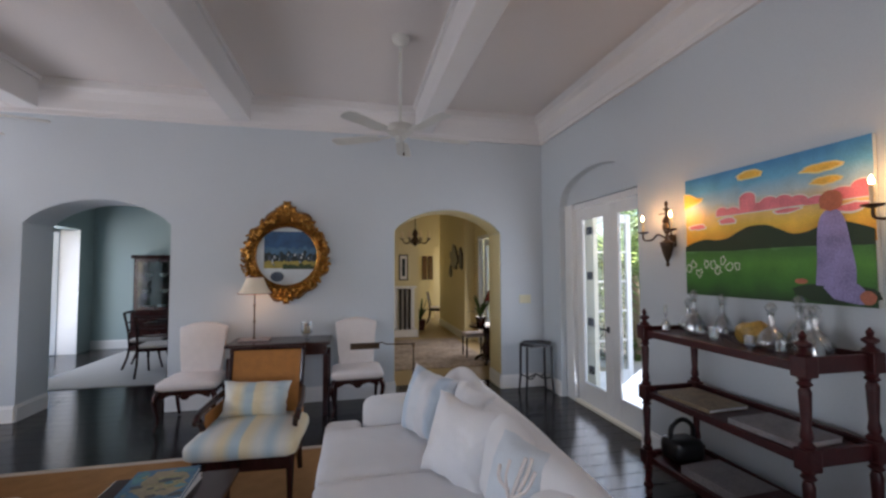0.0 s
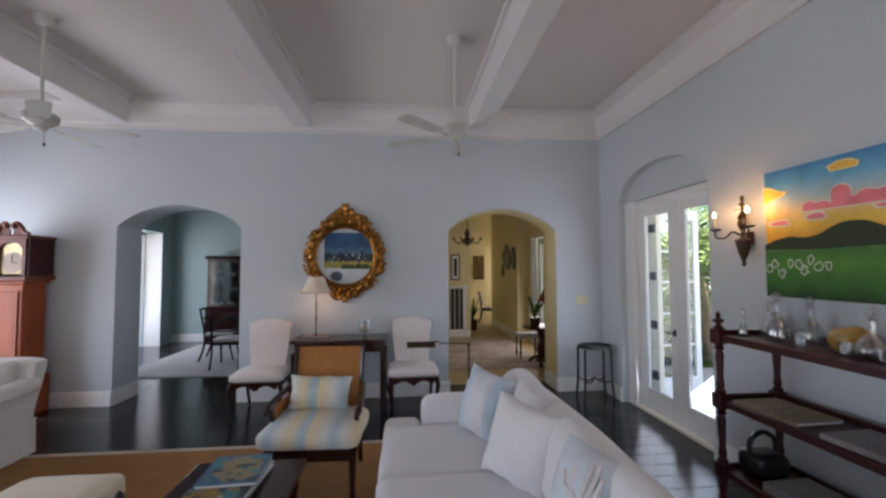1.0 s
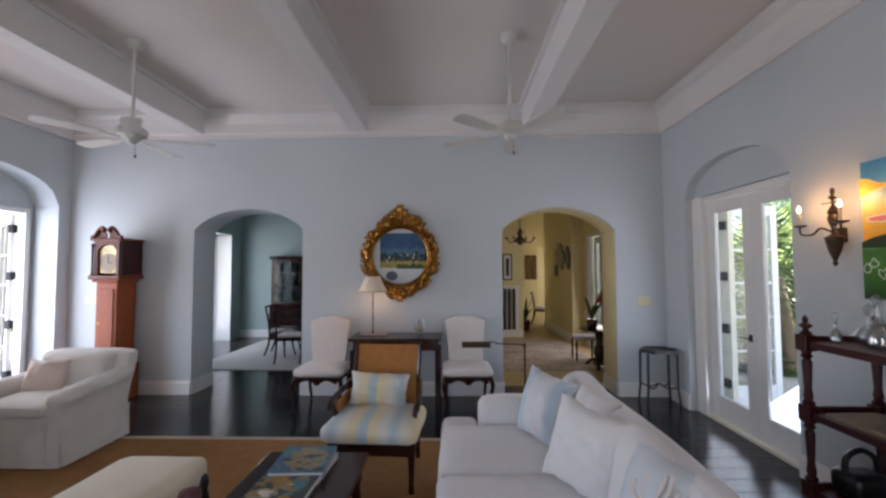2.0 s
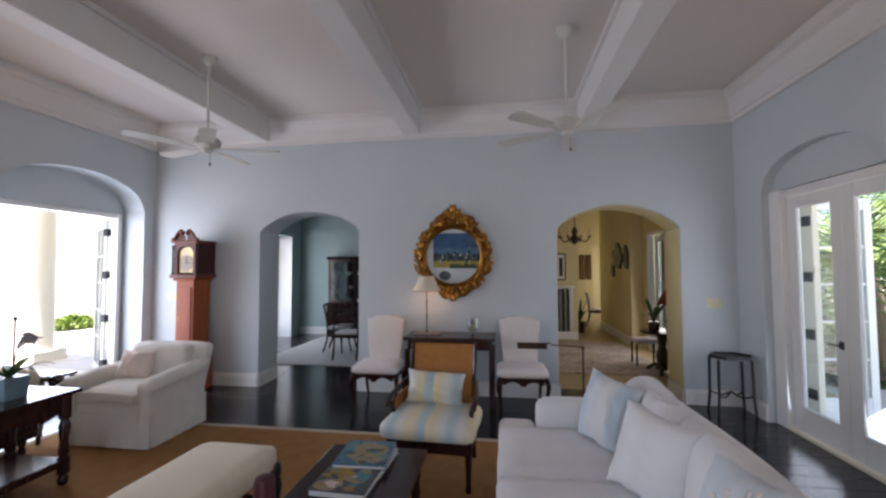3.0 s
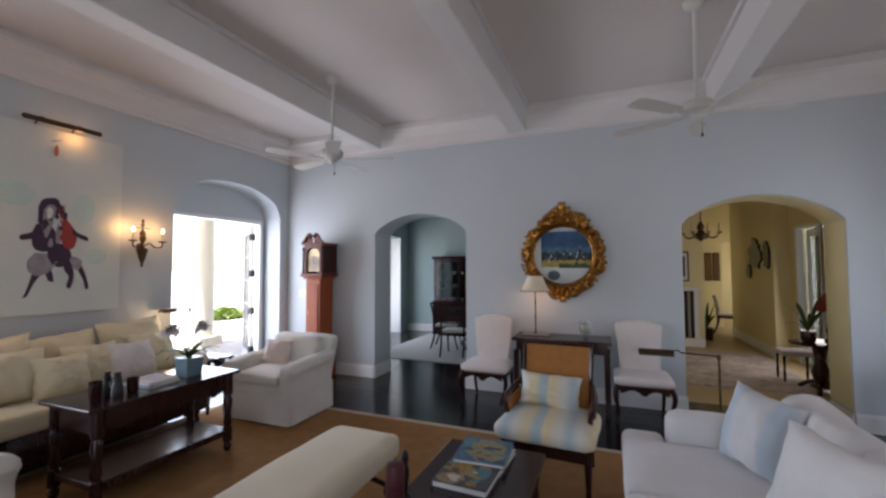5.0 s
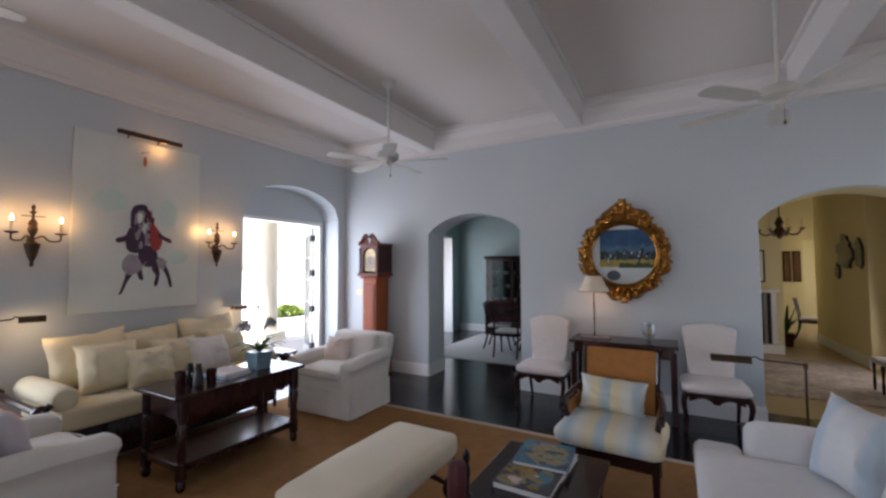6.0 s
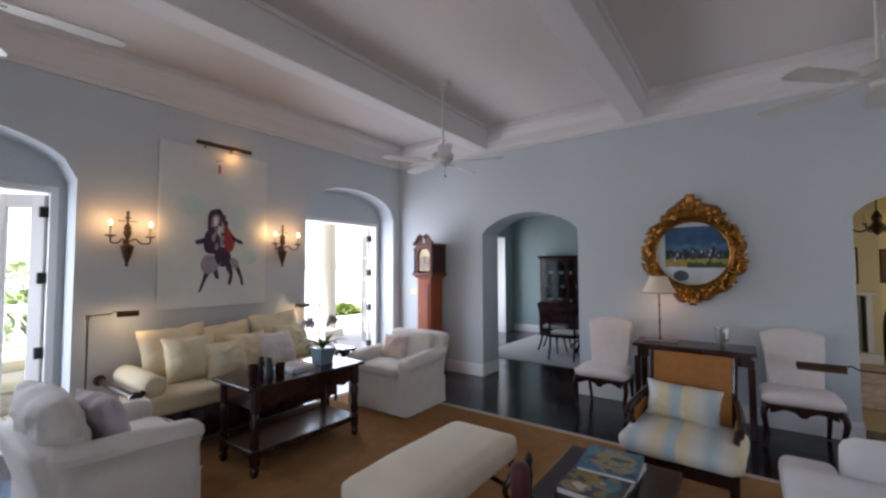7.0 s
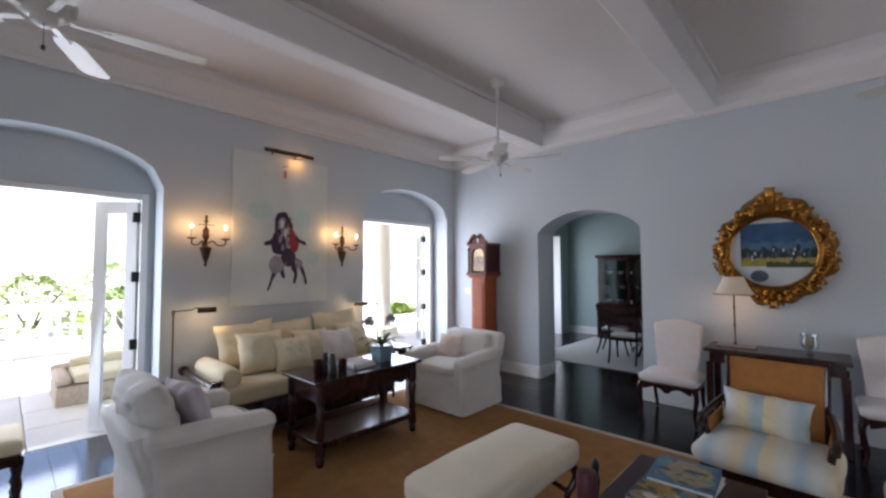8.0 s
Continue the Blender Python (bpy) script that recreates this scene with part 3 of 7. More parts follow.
near_chair = slip_chair(pose(-3.56, 1.22, 0.013, 0, 0, 182), "white slipcovered armchair with a plump back cushion by the terrace door", True)


def pillow(m, w, h, t, mat, label, group="", seed=0):
    return single("throw_pillow", puff(bm_new(), w, h, t * 1.3, n=24, seed=seed, pinch=0.20, soft=0.55), mat, label, "pillow", group, m, smooth=True)


pillow(pose(-3.67, 4.05, 0.645, -18, 0, 4), 0.35, 0.30, 0.13, M["blush"], "blush linen pillow on the armchair", seed=2)
pillow(pose(-3.49, 1.20, 0.675, -20, 0, 188), 0.40, 0.36, 0.14, M["mauve"], "dusky mauve pillow on the armchair", seed=5)


def long_sofa():
    c = thing("sofa", pose(0.49, 2.37, 0.013, 0, 0, -90), "long white slipcovered sofa with loose cushions", "sofa")
    L = 1.25
    part("seat_base", slab(bm_new(), -L, L, -0.55, 0.36, 0.0, 0.33, 0.04, 0, 1), M["linen"], c, smooth=True)
    for sx in (-1, 1):
        bm = slab(bm_new(), min(sx * (L - 0.19), sx * L), max(sx * (L - 0.19), sx * L), -0.33, 0.33, 0.12, 0.635, 0.07, 0.01, 4 + sx)
        part("arm", bm, M["linen"], c, smooth=True)
    bm = slab(bm_new(), -L, L, 0.29, 0.47, 0.10, 0.80, 0.08, 0.0, 7, 18)
    for v in bm.verts:
        v.co.y += 0.09 * max(0, v.co.z - 0.3)
        if v.co.z > 0.6:
            v.co.z += 0.045 * math.cos(v.co.x / L * 1.4) - 0.03 + 0.006 * noise.noise(Vector((v.co.x * 4, 0, 5)))
    part("backrest", bm, M["linen"], c, smooth=True)
    w = 2 * (L - 0.195) / 3
    for i in range(3):
        lo = -L + 0.195 + i * w
        hi = lo + w - 0.006
        bm = slab(bm_new(), lo, hi, -0.60, 0.29, 0.32, 0.472, 0.055, 0.022, 11 + i, 14)
        if i == 0:
            slab(bm, -L + 0.01, lo + 0.10, -0.597, -0.336, 0.322, 0.466, 0.055, 0.006, 14)
        elif i == 2:
            slab(bm, hi - 0.10, L - 0.01, -0.597, -0.336, 0.322, 0.466, 0.055, 0.006, 15)
        part("seat_cushion", bm, M["linen"], c, smooth=True)
    for i in range(3):
        lo = -L + 0.10 + i * (w + 0.06)
        bm = slab(bm_new(), lo, lo + w + 0.05, 0.19, 0.37, 0.46, (0.855, 0.82, 0.76)[i], 0.11, 0.03, 21 + i, 14)
        for v in bm.verts:
            q = (v.co.x - lo) / (w + 0.05) * 2 - 1
            if v.co.z > 0.6:
                v.co.z -= 0.075 * abs(q) ** 3
            v.co.y += 0.20 * (v.co.z - 0.46)
            v.co += 0.007 * Vector((0, noise.noise(v.co * 11), noise.noise(v.co * 9)))
        part("back_cushion", bm, M["linen"], c, smooth=True)
    return c


long_sofa()
pillow(pose(0.575, 3.13, 0.70, -14, 6, -58), 0.40, 0.44, 0.17, M["stripe2"], "white pillow with pale blue stripes on the sofa", "sofa pillows", 1)
pillow(pose(0.645, 2.55, 0.685, -14, 10, -47), 0.40, 0.43, 0.16, M["linen"], "plain white linen pillow on the sofa", "sofa pillows", 3)
pillow(pose(0.79, 2.86, 0.72, -14, 8, -58), 0.30, 0.32, 0.13, M["linen"], "small white linen pillow on the sofa", "sofa pillows", 4)
coral = thing("throw_pillow", pose(0.80, 2.10, 0.655, -16, 6, -64), "white pillow with a sandy coral motif on the sofa", "pillow", "sofa pillows")
part("cushion", puff(bm_new(), 0.34, 0.38, 0.20, n=18, seed=6, pinch=0.07, soft=0.5), M["pale_blue"], coral, smooth=True)
bm = bm_new()
for pts in (((0.0, -0.16), (0.0, 0.0), (0.02, 0.15)), ((0.0, -0.05), (-0.06, 0.03), (-0.07, 0.11)), ((0.0, -0.02), (0.07, 0.04), (0.09, 0.12)), ((-0.03, 0.0), (-0.11, 0.02), (-0.13, 0.07)), ((0.03, 0.02), (0.05, 0.10), (0.05, 0.16)), ((0.0, -0.1), (0.08, -0.06), (0.13, 0.0))):
    tube(bm, [(0.03 + 0.8 * x, -0.102 + 0.35 * (x * x + z * z), z) for x, z in (p[:2] for p in bend([(x, z, 0) for x, z in pts], 5))], 0.008, 6)
part("coral_motif", bm, M["ivory"], coral, "sandy coral branch motif", smooth=True)


# ---- cane-backed chair with striped cushions ----
def cane_chair():
    c = thing("cane_armchair", pose(-0.60, 3.62, 0.0, 0, 0, -3), "dark wooden armchair with caned back and striped seat", "armchair")
    for sx in (-1, 1):
        part("leg", lathe(bm_new(), [(0.018, 0), (0.022, 0.03), (0.018, 0.08), (0.028, 0.30), (0.03, 0.36)], (sx * 0.29, -0.22, 0), 12), M["dark"], c, smooth=True)
        part("leg", tube(bm_new(), [(sx * 0.26, 0.34, 0.0), (sx * 0.26, 0.27, 0.2), (sx * 0.26, 0.24, 0.36)], [0.02, 0.024, 0.026]), M["dark"], c, smooth=True)
        arm = bend([(sx * 0.285, 0.27, 0.66), (sx * 0.315, 0.05, 0.63), (sx * 0.325, -0.12, 0.61), (sx * 0.32, -0.18, 0.57)])
        part("arm", tube(bm_new(), arm, 0.022), M["dark"], c, smooth=True)
        part("arm_post", tube(bm_new(), bend([(sx * 0.31, -0.14, 0.58), (sx * 0.295, -0.10, 0.48), (sx * 0.30, -0.13, 0.36)]), 0.019), M["dark"], c, smooth=True)
        part("side_cane", box(bm_new(), min(sx * 0.288, sx * 0.296), max(sx * 0.288, sx * 0.296), -0.09, 0.25, 0.40, 0.60), M["cane"], c, "woven cane side panel")
        part("back_post", tube(bm_new(), [(sx * 0.265, 0.23, 0.34), (sx * 0.268, 0.29, 0.65), (sx * 0.272, 0.368, 0.95)], 0.017), M["dark"], c, smooth=True)
    for y0, y1 in ((-0.25, -0.21), (0.22, 0.26)):
        part("seat_rail", box(bm_new(), -0.30, 0.30, y0, y1, 0.27, 0.36, 0.006, 1), M["dark"], c)
    for sx in (-1, 1):
        part("seat_rail", box(bm_new(), sx * 0.285 - 0.018, sx * 0.285 + 0.018, -0.2095, 0.2195, 0.27, 0.36, 0.006, 1), M["dark"], c)
    bm = box(bm_new(), -0.272, 0.272, -0.012, 0.004, 0.0, 0.515, 0.004, 1)
    bmesh.ops.transform(bm, matrix=Matrix.Translation((0, 0.265, 0.44)) @ Matrix.Rotation(radians(-12), 4, "X"), verts=bm.verts)
    part("back_cane", bm, M["cane"], c, "honey-coloured woven cane back panel")
    part("top_rail", tube(bm_new(), [(-0.285, 0.362, 0.955), (0, 0.372, 0.97), (0.285, 0.362, 0.955)], 0.014), M["dark"], c, smooth=True)
    bm = slab(bm_new(), -0.35, 0.35, -0.34, 0.24, 0.365, 0.50, 0.065, 0.03, 5)
    part("seat_cushion", bm, M["stripe"], c, "blue and cream striped seat cushion", smooth=True)
    return c


cane_chair()
pillow(pose(-0.62, 3.76, 0.625, -18, 2, -3), 0.49, 0.27, 0.15, M["stripe"], "blue and cream striped bolster pillow on the caned chair", seed=8)


# ---- coffee table with books ----
def coffee_table():
    c = thing("coffee_table", pose(-0.86, 2.35, 0.013), "low dark mahogany coffee table", "coffee table")
    part("tabletop", box(bm_new(), -0.31, 0.31, -0.68, 0.68, 0.405, 0.44, 0.008), M["dark"], c)
    for sx in (-1, 1):
        for sy in (-1, 1):
            part("leg", lathe(bm_new(), [(0.022, 0), (0.028, 0.04), (0.02, 0.07), (0.03, 0.22), (0.024, 0.28), (0.034, 0.31), (0.034, 0.405)], (sx * 0.25, sy * 0.60, 0), 12), M["dark"], c, smooth=True)
        part("apron", box(bm_new(), sx * 0.25 - 0.012, sx * 0.25 + 0.012, -0.56, 0.56, 0.33, 0.4045), M["dark"], c)
    part("shelf", box(bm_new(), -0.235, 0.235, -0.57, 0.57, 0.12, 0.14, 0.004, 1), M["dark"], c)


coffee_table()


def book(m, w, d, h, cover, label, inset=None):
    b = thing("book", m, label, "book", "books on the tables")
    part("page_block", box(bm_new(), -w / 2 + 0.004, w / 2 - 0.005, -d / 2 + 0.005, d / 2 - 0.005, 0.003, h - 0.003), M["paper"], b)
    bm = box(bm_new(), -w / 2, w / 2, -d / 2, d / 2, 0, 0.003)
    box(bm, -w / 2, w / 2, -d / 2, d / 2, h - 0.003, h)
    box(bm, -w / 2 - 0.003, -w / 2, -d / 2, d / 2, 0, h)
    part("cover", bm, cover, b)
    rb = random.Random(int(w * 1000 + d * 100))
    for k in range(26 if inset else 0):
        cx, cy = rb.uniform(-0.42, 0.42) * w, rb.uniform(-0.42, 0.42) * d
        inset = inset if k else list(inset)
        u, v, g = cx / w, cy / d, rb.uniform(0.03, 0.09)
        inset.append((max(-0.49, u - g), min(0.49, u + g), max(-0.49, v - 0.6 * g), min(0.49, v + 0.6 * g), rb.choice([q[4] for q in inset[:5]])))
    for k, (x0, x1, y0, y1, mt) in enumerate(inset or ()):
        part("cover_print", prism(bm_new(), [(max(-w / 2, min(w / 2, x)), max(-d / 2, min(d / 2, y))) for x, y in blob((x0 + x1) / 2 * w, (y0 + y1) / 2 * d, (x1 - x0) * w * 1.15, (y1 - y0) * d * 1.15, 18, 0.5, x0 * 9 + y1)], "z", h + 0.0002 + 0.00006 * k, h + 0.0005 + 0.00006 * k), mt, b)
    return b


book(pose(-0.875, 2.80, 0.453, 0, 0, -4), 0.29, 0.33, 0.028, M["paper"], "thin pale picture book under another on the coffee table")
book(pose(-0.88, 2.82, 0.4815, 0, 0, 3), 0.30, 0.33, 0.024, M["skyblue"], "blue and sand covered picture book on top of another", [(-0.30, 0.42, -0.36, 0.36, M["sand"]), (-0.12, 0.34, -0.20, 0.20, M["lichen"]), (-0.02, 0.20, 0.02, 0.14, M["dusk"]), (-0.47, -0.28, 0.05, 0.46, M["aqua"])])
book(pose(-0.895, 2.545, 0.453, 0, 0, -2), 0.30, 0.27, 0.034, M["dusk"], "dark picture book with yellow and aqua cover on the coffee table", [(-0.44, -0.05, 0.14, 0.46, M["ochre"]), (-0.18, 0.20, -0.06, 0.22, M["ochre"]), (-0.46, 0.02, -0.44, -0.08, M["sand"]), (-0.30, -0.08, -0.30, -0.14, M["blush"]), (0.12, 0.36, -0.14, 0.40, M["aqua"]), (-0.06, 0.10, -0.02, 0.10, M["lichen"])])
single("pillar_candle", lathe(bm_new(), [(0.042, 0), (0.046, 0.01), (0.046, 0.20), (0.040, 0.225), (0.02, 0.232), (0.004, 0.234)], (0, 0, 0), 20), M["maroon"], "maroon pillar candle standing on the coffee table", "candle", m=pose(-1.115, 2.14, 0.453), smooth=True)
single("figurine", lathe(bm_new(), [(0.03, 0), (0.03, 0.012), (0.012, 0.03), (0.016, 0.08), (0.022, 0.13), (0.012, 0.17), (0.02, 0.19), (0.016, 0.22), (0.003, 0.235)], (0, 0, 0), 12), M["black"], "slim black turned ornament on the coffee table", "ornament", m=pose(-1.13, 2.27, 0.453), smooth=True)


# ---- long upholstered bench ----
def bench():
    c = thing("bench", pose(-1.78, 2.40, 0.013), "long cream upholstered bench with dark carved legs", "bench")
    part("seat", slab(bm_new(), -0.27, 0.27, -0.56, 0.56, 0.29, 0.455, 0.055, 0.02, 3, 12), M["bench"], c, smooth=True)
    for sy in (-1, 1):
        for sx in (-1, 1):
            leg = bend([(sx * 0.22, sy * 0.49, 0.30), (sx * 0.245, sy * 0.51, 0.22), (sx * 0.20, sy * 0.47, 0.09), (sx * 0.235, sy * 0.50, 0.0)], 6)
            part("leg", tube(bm_new(), leg, [0.03 - 0.014 * i / (len(leg) - 1) for i in range(len(leg))]), M["dark"], c, smooth=True)
        part("stretcher", tube(bm_new(), bend([(-0.21, sy * 0.48, 0.12), (0, sy * 0.47, 0.16), (0.21, sy * 0.48, 0.12)]), 0.016), M["dark"], c, smooth=True)
    part("stretcher", tube(bm_new(), [(0, -0.47, 0.16), (0, 0.47, 0.16)], 0.016), M["dark"], c, smooth=True)


bench()


# ---- sofa table in front of the daybed ----
def turned_leg(h):
    return [(0.02, 0), (0.03, 0.015), (0.034, 0.05), (0.022, 0.075), (0.038, 0.085), (0.038, 0.20), (0.026, 0.21), (0.035, 0.24), (0.027, 0.32), (0.038, 0.43), (0.024, 0.475), (0.038, 0.485), (0.038, h)]


def sofa_table():
    c = thing("sofa_table", pose(-3.53, 2.58, 0.013), "dark wooden table with turned legs and scalloped apron", "table")
    part("tabletop", box(bm_new(), -0.29, 0.29, -0.58, 0.58, 0.655, 0.685, 0.008), M["dark"], c)
    for sx in (-1, 1):
        for sy in (-1, 1):
            part("leg", lathe(bm_new(), turned_leg(0.655), (sx * 0.235, sy * 0.50, 0), 14), M["dark"], c, smooth=True)
        poly = [(-0.47, 0.6545)] + [(y, 0.495 + 0.04 * abs(math.sin(y * 9)) + (0.02 if abs(y) < 0.05 else 0)) for y in [(-0.47 + 0.94 * i / 24) for i in range(25)]] + [(0.47, 0.6545)]
        part("apron", prism(bm_new(), poly, "x", sx * 0.235 - 0.01, sx * 0.235 + 0.01), M["dark"], c, "scalloped dark apron")
    for sy in (-1, 1):
        part("apron", box(bm_new(), -0.204, 0.204, sy * 0.50 - 0.01, sy * 0.50 + 0.01, 0.50, 0.6545), M["dark"], c)
    part("shelf", box(bm_new(), -0.255, 0.255, -0.52, 0.52, 0.135, 0.19, 0.008, 1), M["dark"], c)


sofa_table()


# ---- daybed ----
def daybed():
    c = thing("daybed", pose(-4.52, 2.60, 0.0, 0, 0, 90), "cream daybed with rolled ends on a dark wooden frame", "daybed")
    W = 0.95
    part("frame", box(bm_new(), -W, W, -0.40, 0.40, 0.13, 0.40, 0.015), M["dark"], c)
    for sx in (-1, 1):
        for sy in (-0.34, 0.34):
            part("leg", lathe(bm_new(), [(0.025, 0), (0.03, 0.04), (0.02, 0.07), (0.035, 0.11), (0.03, 0.13)], (sx * 0.86, sy, 0), 12), M["dark"], c, smooth=True)
        end = bend([(sx * 0.90, -0.41, 0.30), (sx * 0.99, -0.41, 0.42), (sx * 1.03, -0.41, 0.56), (sx * 0.98, -0.41, 0.63)], 6)
        part("end_scroll", tube(bm_new(), end, 0.024), M["dark"], c, smooth=True)
        part("end_rail", tube(bm_new(), [(sx * 1.05, -0.43, 0.60), (sx * 1.05, 0.40, 0.60)], 0.028), M["dark"], c, smooth=True)
        for y in (-0.44, 0.42):
            part("end_knob", lathe(bm_new(), [(0.02, -0.035), (0.045, -0.02), (0.05, 0.0), (0.045, 0.02), (0.02, 0.035)], (sx * 1.05, y, 0.60), 14, "y"), M["dark"], c, smooth=True)
        part("bolster", lathe(bm_new(), [(0.02, -0.37), (0.075, -0.368), (0.09, -0.35), (0.094, -0.2), (0.095, 0.0), (0.094, 0.2), (0.09, 0.35), (0.075, 0.368), (0.02, 0.37)], (sx * 0.885, 0.0, 0.63), 20, "y"), M["cream"], c, "cream round bolster", smooth=True)
    part("seat_cushion", slab(bm_new(), -W + 0.02, W - 0.02, -0.42, 0.38, 0.382, 0.56, 0.05, 0.02, 3, 14), M["cream"], c, smooth=True)
    return c


daybed()
for i, (y, w, h, x, z, mt, tl, tw) in enumerate((
        (2.07, 0.60, 0.50, -4.74, 0.80, "cream", 14, -2), (2.56, 0.60, 0.48, -4.76, 0.79, "cream", 12, 2), (3.16, 0.64, 0.54, -4.74, 0.82, "cream", 14, 3),
        (2.12, 0.46, 0.44, -4.50, 0.755, "cream", 22, -6), (2.38, 0.40, 0.36, -4.36, 0.72, "cream", 24, -4), (2.66, 0.44, 0.40, -4.46, 0.74, "cream", 22, 3),
        (2.92, 0.42, 0.38, -4.36, 0.735, "ivory", 24, 6), (3.20, 0.46, 0.42, -4.50, 0.75, "cream", 20, 8))):
    pillow(pose(x, y, z, -tl, (i * 37 % 9) - 4, 90 + tw), w, h, 0.20, M[mt], "soft cream pillow leaning on the daybed" if mt == "cream" else "small ivory pillow leaning on the daybed", "daybed pillows", 20 + i)


# ---- side chairs and console by the far wall ----
def side_chair(m):
    c = thing("side_chair", m, "ivory upholstered side chair with dark cabriole legs", "chair", "side chairs by the console")
    part("seat", slab(bm_new(), -0.28, 0.28, -0.27, 0.22, 0.385, 0.475, 0.045, 0.02, 2), M["ivory"], c, smooth=True)
    bm = bm_new()
    half = [(0.205, 0.44), (0.21, 0.60), (0.225, 0.78), (0.243, 0.92), (0.238, 0.955), (0.19, 0.968), (0.12, 0.995)]
    poly = [(-x, z) for x, z in half] + [(0, 1.008)] + half[::-1]
    prism(bm, poly, "y", 0.17, 0.25)
    bmesh.ops.bevel(bm, geom=[e for e in bm.edges if abs(e.verts[0].co.y - e.verts[1].co.y) < 0.01], offset=0.025, segments=3, profile=0.5, affect="EDGES")
    for v in bm.verts:
        v.co.y += 0.10 * (v.co.z - 0.44)
    part("backrest", bm, M["ivory"], c, smooth=True)
    for sx in (-1, 1):
        leg = bend([(sx * 0.245, -0.235, 0.385), (sx * 0.27, -0.26, 0.30), (sx * 0.245, -0.235, 0.12), (sx * 0.265, -0.265, 0.012)], 6)
        part("leg", tube(bm_new(), leg, [0.032 - 0.018 * min(1, i / 14) for i in range(len(leg))]), M["dark"], c, smooth=True)
        back = bend([(sx * 0.235, 0.19, 0.40), (sx * 0.235, 0.20, 0.2), (sx * 0.235, 0.27, 0.012)], 6)
        part("leg", tube(bm_new(), back, [0.024 - 0.008 * i / len(back) for i in range(len(back))]), M["dark"], c, smooth=True)
        part("side_rail", box(bm_new(), sx * 0.25 - 0.012, sx * 0.25 + 0.012, -0.215, 0.17, 0.34, 0.388, 0.004, 1), M["dark"], c)
    poly = [(-0.225, 0.388)] + [(-0.225 + 0.45 * i / 20, 0.335 - 0.018 * math.cos(i / 20 * 4 * math.pi) + (0.0 if i not in (9, 10, 11) else -0.015)) for i in range(21)] + [(0.225, 0.388)]
    part("front_rail", prism(bm_new(), poly, "y", -0.262, -0.238), M["dark"], c, "carved dark front rail")
    return c


chair_a = side_chair(pose(-1.54, 5.25, 0.0))
copy_thing(chair_a, pose(0.13, 5.28, 0.0, 0, 0, 2))


def console():
    c = thing("console_table", pose(-0.69, 5.33, 0.0), "narrow dark console table with square legs", "table")
    part("tabletop", box(bm_new(), -0.53, 0.53, -0.24, 0.24, 0.765, 0.80, 0.006), M["dark"], c)
    part("apron", box(bm_new(), -0.47, 0.47, -0.205, -0.185, 0.66, 0.7645), M["dark"], c)
    part("apron", box(bm_new(), -0.47, 0.47, 0.185, 0.205, 0.66, 0.7645), M["dark"], c)
    for sx in (-1, 1):
        part("apron", box(bm_new(), sx * 0.48 - 0.01, sx * 0.48 + 0.01, -0.18, 0.18, 0.66, 0.7645), M["dark"], c)
        for sy in (-1, 1):
            part("leg", box(bm_new(), sx * 0.485 - 0.03, sx * 0.485 + 0.03, sy * 0.19 - 0.03, sy * 0.19 + 0.03, 0.0, 0.6595, 0.006, 1), M["dark"], c)


console()


